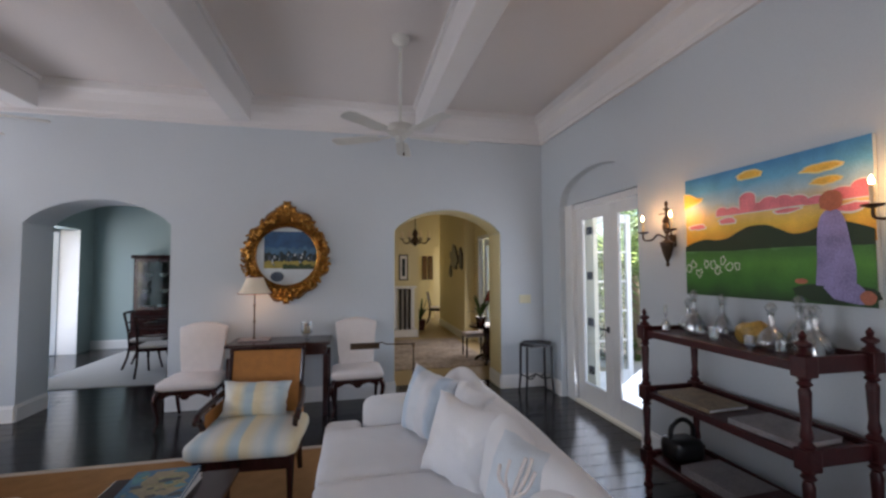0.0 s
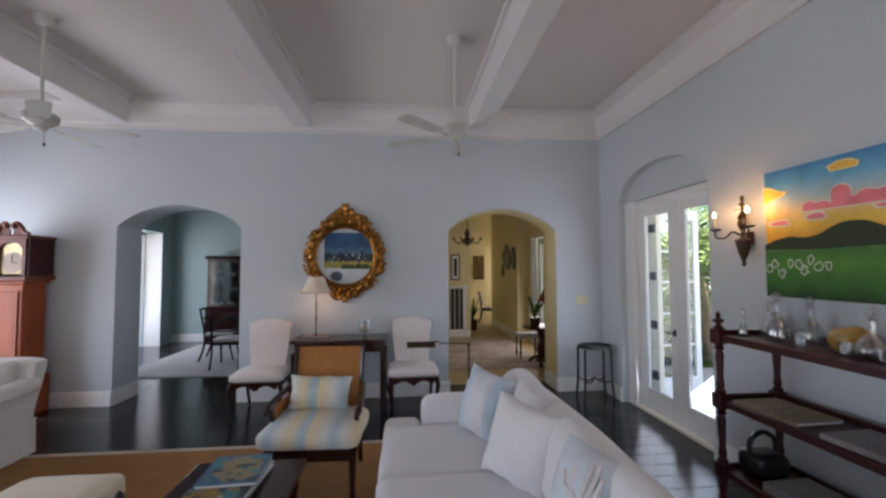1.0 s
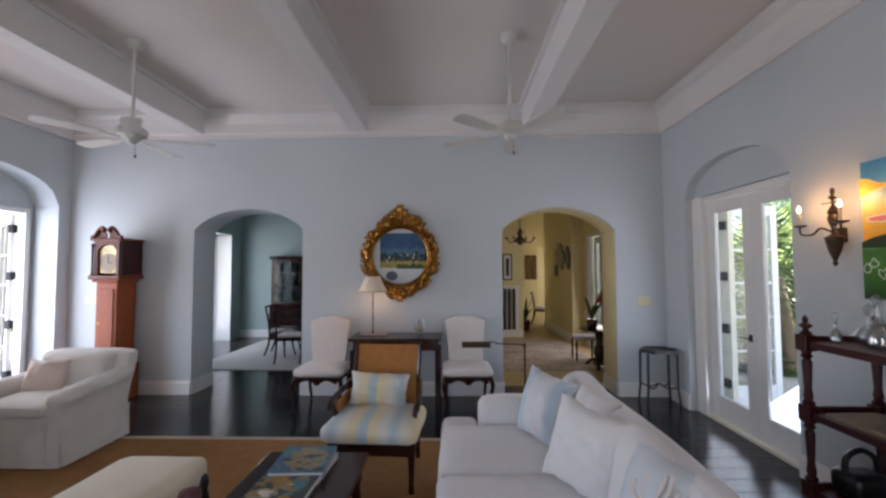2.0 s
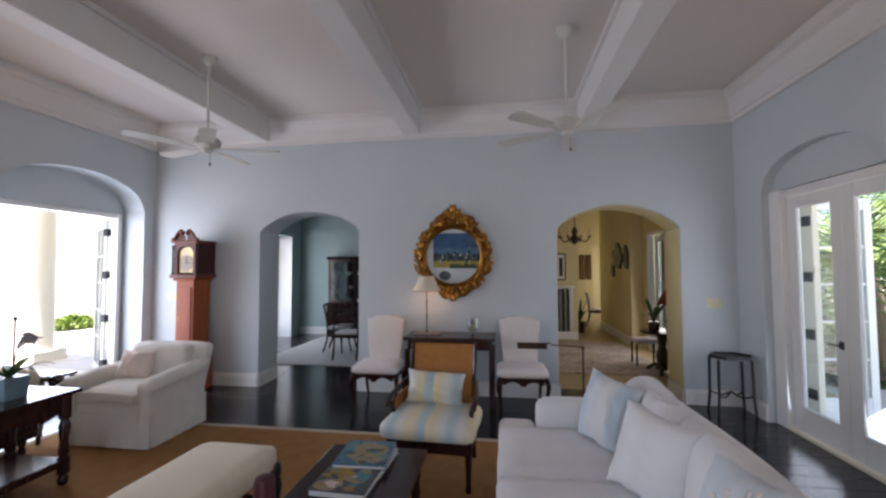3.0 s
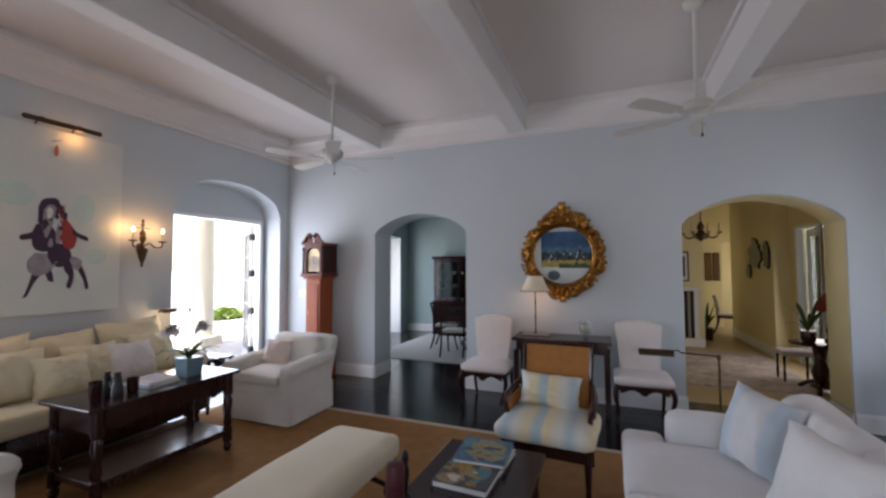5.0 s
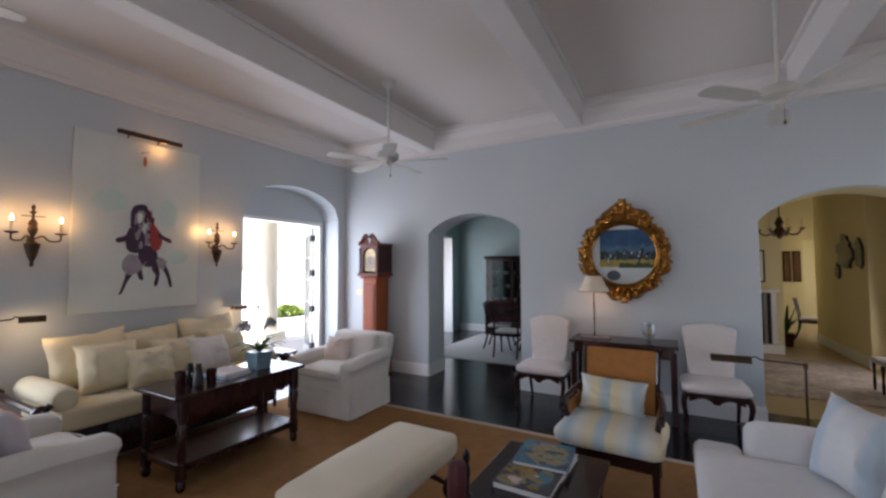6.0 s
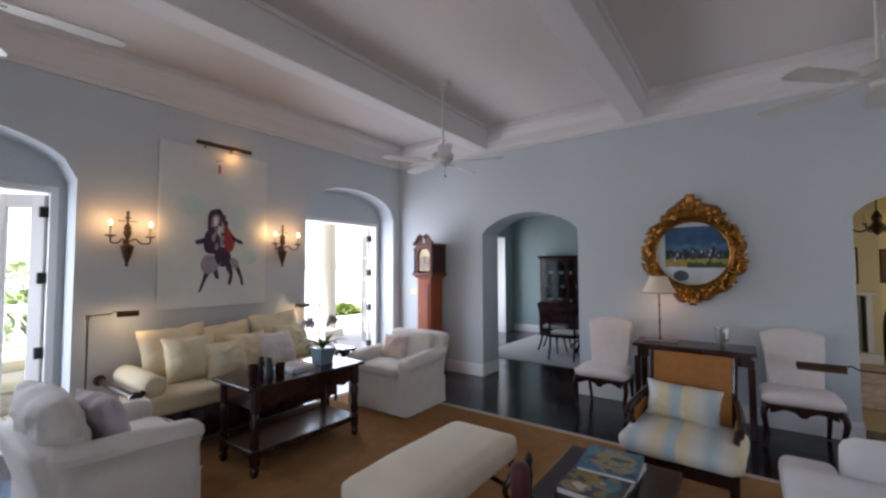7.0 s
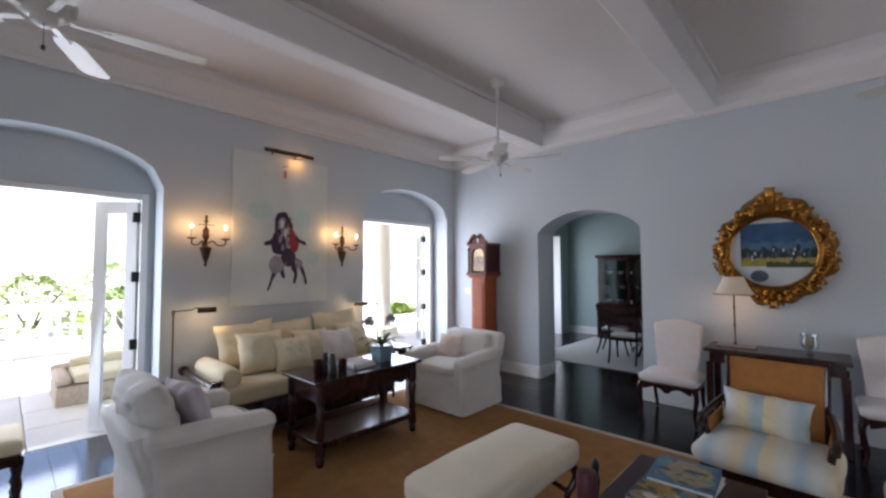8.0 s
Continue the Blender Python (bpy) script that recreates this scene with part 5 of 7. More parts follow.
def meadow_painting():
    c = thing("canvas_painting", pose(XR - 0.004, 2.508, 1.826, 0, 0, -90), "wide bright painting of sky, hills and green meadow", "painting")
    W, H = 0.588, 0.432
    P["sunset"] = graded("sunset", ((0.0, (0.72, 0.33, 0.03)), (0.22, (0.80, 0.52, 0.07)), (0.40, (0.78, 0.55, 0.22)), (0.56, (0.42, 0.55, 0.58)), (0.78, (0.13, 0.40, 0.58)), (1.0, (0.05, 0.24, 0.48))), -0.06, H)
    P["grass"] = graded("grass", ((0.0, (0.012, 0.05, 0.010)), (0.35, (0.04, 0.17, 0.02)), (0.7, (0.07, 0.24, 0.03)), (0.95, (0.05, 0.17, 0.03)), (1.0, (0.10, 0.26, 0.08))), -H, -0.11)
    part("canvas", box(bm_new(), -W, W, -0.026, 0.0, -H, H, 0.003, 1), P["off"], c, "stretched canvas with pale sides")
    lay = [0.0265]

    def f(name, poly, mat, step=0.0012):
        flat(name, poly, lay[0], 0.0006, P[mat], c)
        lay[0] += step

    def strip(lo, hi, wl=0.0, wh=0.0, seed=0.0, x0=-W, x1=W, fr=4.0):
        xs = [x0 + (x1 - x0) * i / 60 for i in range(61)]
        return [(x, lo + wl * noise.noise(Vector((x * fr, seed, 1)))) for x in xs] + [(x, hi + wh * noise.noise(Vector((x * fr, seed, 2)))) for x in xs[::-1]]

    def puffs(lo, tops, mat, edge, grow=0.010):
        """A cloud bank: joined round-headed columns on a flat base, first its pale outline."""
        for mt, g in ((edge, grow), (mat, 0.0)):
            for cx, w, top in tops:
                w2 = w / 2 + g
                f("cloud", [(cx - w2, lo - g), (cx + w2, lo - g)] + [(cx + w2 * math.cos(k / 12 * math.pi), top + g - w2 * 0.7 + w2 * 0.7 * math.sin(k / 12 * math.pi)) for k in range(13)], mt, 0.0002)
            lay[0] += 0.0003

    f("painted_sky", strip(-0.10, H), "sunset", 0.0007)
    puffs(0.125, ((-0.27, 0.09, 0.185), (-0.19, 0.12, 0.175), (-0.08, 0.11, 0.255), (-0.01, 0.08, 0.18), (0.06, 0.12, 0.205), (0.15, 0.11, 0.20), (0.23, 0.12, 0.185), (0.33, 0.13, 0.165), (0.45, 0.16, 0.19), (0.54, 0.096, 0.215)), "pink", "chalk", 0.006)
    for cx, cz, w, h in ((-0.47, 0.065, 0.17, 0.045), (-0.22, 0.085, 0.15, 0.055), (0.17, 0.105, 0.16, 0.04), (0.50, 0.08, 0.17, 0.06)):
        f("pink_cloud", blob(cx, cz, w, h, seed=cx, rough=0.5), "chalk", 0.0004)
        f("pink_cloud", blob(cx, cz, w * 0.84, h * 0.66, seed=cx, rough=0.5), "pink", 0.0004)
    for cx, cz, w, h in ((-0.05, 0.365, 0.19, 0.06), (0.36, 0.315, 0.22, 0.05), (0.38, 0.24, 0.16, 0.045)):
        f("gold_cloud", blob(cx, cz, w, h, rough=0.45, seed=cx * 3), "lemon", 0.0004)
        f("gold_cloud", blob(cx, cz, w * 0.84, h * 0.70, rough=0.45, seed=cx * 3), "amber", 0.0004)
    f("gold_cloud", [(-W, 0.33), (-0.53, 0.32), (-0.47, 0.285), (-0.41, 0.275), (-0.43, 0.25), (-0.50, 0.23), (-W, 0.205)], "lemon", 0.0004)
    f("gold_cloud", [(-W, 0.32), (-0.535, 0.31), (-0.48, 0.28), (-0.43, 0.268), (-0.45, 0.255), (-0.51, 0.24), (-W, 0.215)], "amber", 0.0004)
    ridge = [(-W, -0.075), (-0.50, -0.045), (-0.40, -0.03), (-0.31, -0.04), (-0.22, -0.03), (-0.13, 0.012), (-0.05, 0.035), (0.05, 0.03), (0.12, 0.0), (0.20, -0.035), (0.28, -0.03), (0.36, 0.0), (0.45, 0.01), (0.53, -0.015), (W, -0.04)]
    f("painted_hill", [(p[0], p[1]) for p in bend([(x, z, 0) for x, z in ridge], 4)] + [(W, -0.15), (-W, -0.15)], "hill", 0.0007)
    f("painted_field", strip(-H, -0.115, 0, 0.012, 11, fr=2.5), "grass", 0.0007)
    f("painted_shade", blob(0.40, -0.37, 0.40, 0.115, rough=0.35, seed=14), "hill")
    for i in range(9):
        cx, cz = -0.555 + i * 0.05 + 0.012 * math.sin(i * 5.1), -0.24 + 0.035 * math.sin(i * 2.3) + 0.004 * i
        ring = blob(cx, cz, 0.048 + 0.012 * math.sin(i * 3.7), 0.055, 12, 0.9, i * 1.7)
        part("painted_flower", tube(bm_new(), [(x, -lay[0] - 0.001, z) for x, z in ring + ring[:1]], 0.0032, 4), P["chalk"], c)
    body = [(p[0], p[1]) for p in bend([(0.315, -0.33, 0), (0.325, -0.20, 0), (0.33, -0.06, 0), (0.345, 0.03, 0), (0.38, 0.075, 0), (0.43, 0.075, 0), (0.465, 0.02, 0), (0.485, -0.10, 0), (0.505, -0.24, 0), (0.50, -0.34, 0)], 5)]
    f("violet_shape", body, "violet", 0.0007)
    f("violet_shape", [(p[0], p[1]) for p in bend([(0.35, -0.34, 0), (0.42, -0.29, 0), (0.50, -0.31, 0), (0.55, -0.37, 0), (0.53, -0.42, 0), (0.40, -0.40, 0)], 4)], "violet", 0.0007)
    f("rust_shape", blob(0.55, -0.385, 0.07, 0.07, seed=5), "rust", 0.0)
    f("rust_shape", [(p[0], p[1]) for p in bend([(0.352, 0.09, 0), (0.352, 0.145, 0), (0.385, 0.178, 0), (0.435, 0.175, 0), (0.458, 0.14, 0), (0.452, 0.085, 0), (0.40, 0.068, 0)], 4)], "rust", 0.0)
    f("rust_shape", blob(0.24, -0.31, 0.07, 0.03, seed=6), "rust", 0.0)


meadow_painting()


# ---- ceiling fans ----
def fan(m, turn):
    c = thing("ceiling_fan", m, "cream ceiling fan on a long rod", "ceiling fan", "ceiling fans")
    part("canopy", lathe(bm_new(), [(0.075, 0), (0.075, -0.02), (0.06, -0.06), (0.02, -0.085)], (0, 0, 0), 18), M["fan"], c, smooth=True)
    part("rod", lathe(bm_new(), [(0.013, -0.08), (0.013, -0.77)], (0, 0, 0), 10), M["fan"], c, smooth=True)
    part("motor", lathe(bm_new(), [(0.02, -0.76), (0.05, -0.775), (0.105, -0.795), (0.118, -0.815), (0.112, -0.86), (0.08, -0.885), (0.05, -0.895), (0.045, -0.92), (0.02, -0.935)], (0, 0, 0), 20), M["fan"], c, smooth=True)
    part("pull_chain", lathe(bm_new(), [(0.0015, -0.93), (0.0015, -1.03), (0.008, -1.035), (0.009, -1.05), (0.003, -1.06)], (0.03, 0, 0), 8), M["iron"], c, smooth=True)
    for k in range(5):
        a = radians(turn + 72 * k)
        bm = bm_new()
        poly = [(0.20, -0.045), (0.26, -0.062), (0.60, -0.072), (0.645, -0.055), (0.66, 0.0), (0.645, 0.055), (0.60, 0.072), (0.26, 0.062), (0.20, 0.045)]
        prism(bm, poly, "z", -0.003, 0.003)
        bmesh.ops.transform(bm, matrix=Matrix.Translation((0, 0, -0.885)) @ Matrix.Rotation(a, 4, "Z") @ Matrix.Rotation(radians(7), 4, "X"), verts=bm.verts)
        b = part("blade", bm, M["fan"], c)
        bm = box(bm_new(), 0.09, 0.24, -0.018, 0.018, -0.012, -0.004, 0.002, 1)
        bmesh.ops.transform(bm, matrix=Matrix.Translation((0, 0, -0.882)) @ Matrix.Rotation(a, 4, "Z") @ Matrix.Rotation(radians(7), 4, "X"), verts=bm.verts)
        part("blade_iron", bm, M["fan"], b)
    return c


fan(pose(-2.86, 3.94, ZT), 20)
fan(pose(0.48, 3.96, ZT), 8)
fan(pose(-2.86, 0.40, ZT), 12)
fan(pose(0.48, 0.40 - 0.9, ZT), 30)


# ---- lamps ----
def reading_lamp(m, h, reach, label):
    """Swing-arm floor lamp, arm along local +x."""
    c = thing("floor_lamp", m, label, "floor lamp", "reading lamps")
    part("base", lathe(bm_new(), [(0.12, 0), (0.12, 0.012), (0.03, 0.025), (0.012, 0.04)], (0, 0, 0), 20), M["iron"], c, smooth=True)
    part("pole", lathe(bm_new(), [(0.009, 0.03), (0.009, h)], (0, 0, 0), 10), M["iron"], c, smooth=True)
    part("knuckle", lathe(bm_new(), [(0.014, h - 0.03), (0.016, h - 0.01), (0.014, h + 0.012)], (0, 0, 0), 10), M["iron"], c, smooth=True)
    part("arm", tube(bm_new(), [(0, 0, h), (reach * 0.45, 0.0, h + 0.01), (reach * 0.5, 0, h + 0.03), (reach * 0.62, 0, h + 0.012)], 0.006), M["iron"], c, smooth=True)
    bm = bm_new()
    n = 10
    prof = [(0.055 * math.cos(math.pi * i / n), 0.05 * math.sin(math.pi * i / n)) for i in range(n + 1)] + [(0.045 * math.cos(math.pi * (n - i) / n), 0.04 * math.sin(math.pi * (n - i) / n)) for i in range(n + 1)]
    prism(bm, [(y, h - 0.02 + z) for y, z in prof], "x", reach * 0.55, reach)
    part("shade", bm, M["iron"], c, "half-round bronze shade", smooth=True)
    return c


reading_lamp(pose(-4.86, 1.43, 0.0, 0, 0, 75), 1.19, 0.36, "bronze swing-arm reading lamp beside the daybed")
reading_lamp(pose(-4.86, 3.86, 0.0, 0, 0, -92), 1.12, 0.34, "bronze swing-arm reading lamp between daybed and armchair")
reading_lamp(pose(0.66, 4.42, 0.0, 0, 0, 180), 0.86, 0.60, "bronze swing-arm reading lamp behind the sofa")


for gx_, gy_, gz_ in ((-4.78, 1.70, 1.13), (-4.80, 3.58, 1.06)):
    glow((gx_, gy_, gz_), 0.5, (1.0, 0.68, 0.32), 0.03)


def table_lamp():
    c = thing("table_lamp", pose(-0.99, 5.36, 0.80), "slender dark table lamp with a parchment shade", "lamp")
    part("base", box(bm_new(), -0.15, 0.17, -0.09, 0.09, 0.0, 0.02, 0.008), M["album"], c, "worn grey-brown base plate")
    part("stem", lathe(bm_new(), [(0.02, 0.018), (0.012, 0.04), (0.008, 0.06), (0.008, 0.2), (0.018, 0.21), (0.008, 0.225), (0.008, 0.38), (0.016, 0.39), (0.008, 0.405), (0.008, 0.55)], (0, 0, 0), 12), M["iron"], c, smooth=True)
    bm = bm_new()
    lathe(bm, [(0.174, 0.52), (0.143, 0.57), (0.118, 0.62), (0.098, 0.67), (0.090, 0.70), (0.087, 0.70), (0.095, 0.67), (0.115, 0.62), (0.14, 0.57), (0.171, 0.522)], (0, 0, 0), 28)
    part("shade", bm, M["shade"], c, "tapered parchment shade", smooth=True)
    part("shade_trim", tube(bm_new(), [(0.086 * math.cos(2 * math.pi * i / 28), 0.086 * math.sin(2 * math.pi * i / 28), 0.701) for i in range(29)], 0.004, 6), M["redtrim"], c, "thin red trim", smooth=True)
    part("shade_trim", tube(bm_new(), [(0.174 * math.cos(2 * math.pi * i / 28), 0.174 * math.sin(2 * math.pi * i / 28), 0.522) for i in range(29)], 0.004, 6), M["redtrim"], c, "thin red trim", smooth=True)


table_lamp()
glow((-0.99, 5.36, 1.26), 0.45, (1.0, 0.6, 0.3), 0.04)
hc = thing("candle_holder", pose(-0.43, 5.36, 0.80), "clear glass hurricane holder with an ivory candle", "candle holder")
part("glass_bowl", lathe(bm_new(), [(0.03, 0), (0.032, 0.006), (0.012, 0.02), (0.014, 0.03), (0.055, 0.055), (0.068, 0.09), (0.062, 0.15), (0.072, 0.185), (0.069, 0.185), (0.059, 0.15), (0.064, 0.09), (0.05, 0.06), (0.0, 0.052)], (0, 0, 0), 22), M["blown"], hc, smooth=True)
part("candle", lathe(bm_new(), [(0.034, 0.062), (0.034, 0.13), (0.028, 0.136), (0.002, 0.134)], (0, 0, 0), 16), M["candle"], hc, smooth=True)
part("wick", lathe(bm_new(), [(0.002, 0.134), (0.0015, 0.148)], (0, 0, 0), 6), M["black"], hc)


# ---- little stool-table in the corner ----
st = thing("corner_stool", pose(2.38, 5.37, 0.0), "black six-sided stool table with curved stretchers", "stool")
hexa = [(0.21 * math.cos(math.pi / 3 * i), 0.17 * math.sin(math.pi / 3 * i)) for i in range(6)]
part("seat", prism(bm_new(), hexa, "z", 0.60, 0.625), M["black"], st)
rim = bm_new()
for i in range(6):
    (x0, y0), (x1, y1) = hexa[i], hexa[(i + 1) % 6]
    tube(rim, [(x0, y0, 0.632), (x1, y1, 0.632)], 0.009, 6)
part("seat_rim", rim, M["black"], st, smooth=True)
for x0, y0 in ((-0.165, -0.10), (0.165, -0.10), (0.165, 0.10), (-0.165, 0.10)):
    part("leg", tube(bm_new(), [(x0, y0, 0.60), (x0 * 1.03, y0 * 1.03, 0.2), (x0 * 1.13, y0 * 1.13, 0.0)], [0.017, 0.015, 0.014]), M["black"], st, smooth=True)
    part("stretcher", tube(bm_new(), bend([(x0 * 1.02, y0 * 1.02, 0.22), (x0 * 0.5, y0 * 0.5, 0.19), (0, 0, 0.24)], 4), 0.009), M["black"], st, smooth=True)
single("switch_plate", box(bm_new(), 2.27, 2.43, YF - 0.010, YF, 1.12, 1.23, 0.003, 1), M["switch"], "cream switch plate with three rockers on the wall", "switch")
single("switch_plate", box(bm_new(), -4.76, -4.61, YF - 0.010, YF, 1.16, 1.26, 0.003, 1), M["switch"], "cream switch plate with three rockers on the wall", "switch")


# ---- whatnot shelf with bottles by the meadow painting ----
def whatnot():
    c = thing("whatnot_shelf", pose(2.32, 2.46, 0.0), "dark red wooden whatnot with open shelves, turned posts and finials", "shelf")
    # turned stretch between two block-jointed levels
    def turned(z0, z1):
        d = z1 - z0
        return [(0.030, z0), (0.034, z0 + 0.012), (0.020, z0 + 0.03), (0.026, z0 + 0.05), (0.019, z0 + 0.30 * d), (0.025, z0 + 0.72 * d), (0.026, z0 + 0.80 * d), (0.018, z1 - 0.045), (0.032, z1 - 0.03), (0.022, z1 - 0.016), (0.030, z1)]
    for sx in (-1, 1):
        for sy in (-1, 1):
            at = (sx * 0.205, sy * 0.53, 0.0)
            prof = [(0.016, 0), (0.026, 0.02), (0.018, 0.05)] + turned(0.07, 0.225) + turned(0.325, 0.67) + turned(0.77, 1.09) + [(0.030, 1.19), (0.036, 1.197), (0.020, 1.21), (0.014, 1.222), (0.034, 1.238), (0.034, 1.248), (0.012, 1.262), (0.017, 1.282), (0.008, 1.297), (0.003, 1.305)]
            p = part("post", lathe(bm_new(), prof, at, 14), M["redark"], c, smooth=True)
            for z in (0.225, 0.67, 1.09):
                part("block", box(bm_new(), at[0] - 0.038, at[0] + 0.038, at[1] - 0.038, at[1] + 0.038, z + 0.001, z + 0.099, 0.007), M["redark"], p)
    for z in (0.265, 0.71, 1.13):
        s = part("shelf", box(bm_new(), -0.19, 0.19, -0.52, 0.52, z, z + 0.02, 0.004, 1), M["redark"], c)
        for sx in (-1, 1):
            part("shelf_rim", box(bm_new(), sx * 0.205 - 0.012, sx * 0.205 + 0.012, -0.4915, 0.4915, z - 0.022, z + (0.024 if sx < 0 else 0.05), 0.006), M["redark"], s)
        for sy in (-1, 1):
            part("shelf_rim", box(bm_new(), -0.1665, 0.1665, sy * 0.53 - 0.012, sy * 0.53 + 0.012, z - 0.03, z + 0.05, 0.006), M["redark"], s)


whatnot()
TOP = 1.15


def bottle(y, x, s, kind):
    profs = {
        "decanter": [(0.045, 0), (0.055, 0.01), (0.058, 0.05), (0.04, 0.10), (0.016, 0.14), (0.015, 0.19), (0.026, 0.205), (0.013, 0.203), (0.011, 0.14), (0.034, 0.10), (0.051, 0.05), (0.046, 0.014), (0.0, 0.012)],
        "flask": [(0.05, 0), (0.068, 0.02), (0.07, 0.05), (0.045, 0.09), (0.014, 0.12), (0.014, 0.17), (0.022, 0.18), (0.01, 0.178), (0.01, 0.12), (0.04, 0.088), (0.064, 0.05), (0.06, 0.02), (0.0, 0.012)],
        "tumbler": [(0.032, 0), (0.036, 0.09), (0.033, 0.09), (0.029, 0.012), (0.0, 0.011)],
    }
    c = thing("glass_" + ("tumbler" if kind == "tumbler" else "decanter"), pose(x, y, TOP), "clear cut glass tumbler on the whatnot" if kind == "tumbler" else "clear glass decanter with stopper on the whatnot", "glassware", "glassware on the whatnot")
    part("bowl", lathe(bm_new(), [(a * s, b * s) for a, b in profs[kind]], (0, 0, 0), 20), M["blown"], c, smooth=True)
    if kind != "tumbler":
        z0 = (0.205 if kind == "decanter" else 0.18) * s
        part("stopper", lathe(bm_new(), [(0.009 * s, z0 - 0.03), (0.011 * s, z0), (0.024 * s, z0 + 0.02), (0.026 * s, z0 + 0.035), (0.012 * s, z0 + 0.055), (0.003, z0 + 0.06)], (0, 0, 0), 14), M["blown"], c, smooth=True)


for y, x, s, k in ((2.93, 2.24, 0.6, "decanter"), (2.90, 2.40, 0.95, "flask"), (2.74, 2.30, 1.15, "decanter"), (2.64, 2.42, 1.05, "decanter"), (2.20, 2.27, 1.1, "flask"), (2.17, 2.42, 1.15, "decanter"),
                   (2.05, 2.36, 1.1, "flask"), (1.99, 2.24, 1.0, "decanter"), (2.52, 2.22, 0.9, "tumbler"), (2.45, 2.42, 0.9, "tumbler"), (2.10, 2.20, 0.8, "tumbler"), (2.27, 2.20, 0.8, "tumbler")):
    bottle(y, x, s, k)
single("shell", puff(bm_new(), 0.19, 0.14, 0.15, n=10, seed=3), M["ochre"], "large amber shell on the whatnot's top", "shell", m=pose(2.33, 2.36, TOP + 0.066, 0, 10, 70), smooth=True)
rack = thing("wire_stand", pose(2.33, 2.36, TOP), "thin silver wire stand round the shell", "stand")
for i in range(4):
    x = -0.09 + 0.06 * i
    part("wire", tube(bm_new(), bend([(x, -0.11, 0.003), (x, -0.115, 0.04), (x, 0.0, 0.004), (x, 0.115, 0.04), (x, 0.11, 0.003)], 5), 0.0028, 5), M["hinge"], rack, smooth=True)
for y, x, z, w, d, h, mt, lab in ((2.70, 2.29, 0.73, 0.30, 0.40, 0.022, "page_tan", "worn tan album lying on the whatnot"), (2.18, 2.29, 0.73, 0.30, 0.36, 0.03, "album", "worn grey folio lying on the whatnot"),
                                  (2.52, 2.30, 0.285, 0.30, 0.40, 0.05, "album", "stack of grey magazines on the lower shelf"), (2.12, 2.30, 0.285, 0.30, 0.40, 0.06, "redark", "dark bound folio on the lower shelf")):
    book(pose(x, y, z, 0, 0, 3), w, d, h, M[mt], lab)
bag = thing("basket", pose(2.30, 2.88, 0.285), "dark leather handled basket on the lower shelf", "basket")
part("body", slab(bm_new(), -0.12, 0.12, -0.09, 0.09, 0.0, 0.15, 0.05, 0.0, 4), M["black"], bag, smooth=True)
part("handle", tube(bm_new(), bend([(-0.09, 0, 0.13), (-0.08, 0, 0.22), (0.0, 0, 0.265), (0.08, 0, 0.22), (0.09, 0, 0.13)], 6), 0.016), M["black"], bag, smooth=True)


# ---- things on and round the sofa table ----
def leaf_blade(bm, base, tip, width, sag=0.05, n=8):
    base, tip = Vector(base), Vector(tip)
    d = tip - base
    s = d.cross(Vector((0, 0, 1)))
    s = s.normalized() if s.length > 1e-4 else Vector((1, 0, 0))
    rows = []
    for i in range(n + 1):
        u = i / n
        p = base + d * u + Vector((0, 0, sag * 4 * u * (1 - u)))
        w = width * math.sin(math.pi * min(0.97, 0.08 + 0.9 * u)) ** 0.7
        rows.append([bm.verts.new(p - s * w), bm.verts.new(p - Vector((0, 0, 0.25 * w))), bm.verts.new(p + s * w)])
    for a, b in zip(rows, rows[1:]):
        for k in range(2):
            bm.faces.new((a[k], a[k + 1], b[k + 1], b[k]))


def orchid():
    c = thing("potted_orchid", pose(-3.50, 2.86, 0.698), "orchid with grey-white blooms in a square blue pot", "plant")
    bm = bm_new()
    for z0, z1, a, b in ((0.0, 0.15, 0.068, 0.078),):
        lo, hi = [bm.verts.new((sx * a, sy * a, z0)) for sx, sy in ((-1, -1), (1, -1), (1, 1), (-1, 1))], [bm.verts.new((sx * b, sy * b, z1)) for sx, sy in ((-1, -1), (1, -1), (1, 1), (-1, 1))]
        bm.faces.new(lo)
        bm.faces.new(hi)
        for i in range(4):
            bm.faces.new((lo[i], lo[(i + 1) % 4], hi[(i + 1) % 4], hi[i]))
    part("pot", bm, M["pot"], c, "square blue glazed pot")
    rng = random.Random(3)
    for i in range(9):
        a = 2 * math.pi * i / 9 + rng.uniform(-0.2, 0.2)
        bm = bm_new()
        leaf_blade(bm, (0, 0, 0.14), (0.24 * math.cos(a), 0.24 * math.sin(a), 0.19 + rng.uniform(-0.03, 0.06)), 0.028, 0.05)
        part("leaf", bm, M["leaf"], c, smooth=True)
    for sx, lean in ((-0.02, -0.16), (0.02, 0.10)):
        pts = bend([(0, sx, 0.15), (0.0, sx + lean * 0.2, 0.30), (0.0, sx + lean * 0.7, 0.42), (0.02, sx + lean * 1.3, 0.41)], 6)
        part("stem", tube(bm_new(), pts, 0.004, 6), M["bark"], c, smooth=True)
        for k in range(5):
            p = pts[-1 - 2 * k]
            bm = bm_new()
            for q in range(5):
                a = 2 * math.pi * q / 5 + k
                leaf_blade(bm, p, (p[0] + 0.015, p[1] + 0.05 * math.cos(a), p[2] - 0.02 + 0.05 * math.sin(a)), 0.02, 0.0, 4)
            part("bloom", bm, M["orchid"], c, "pale orchid bloom", smooth=True)


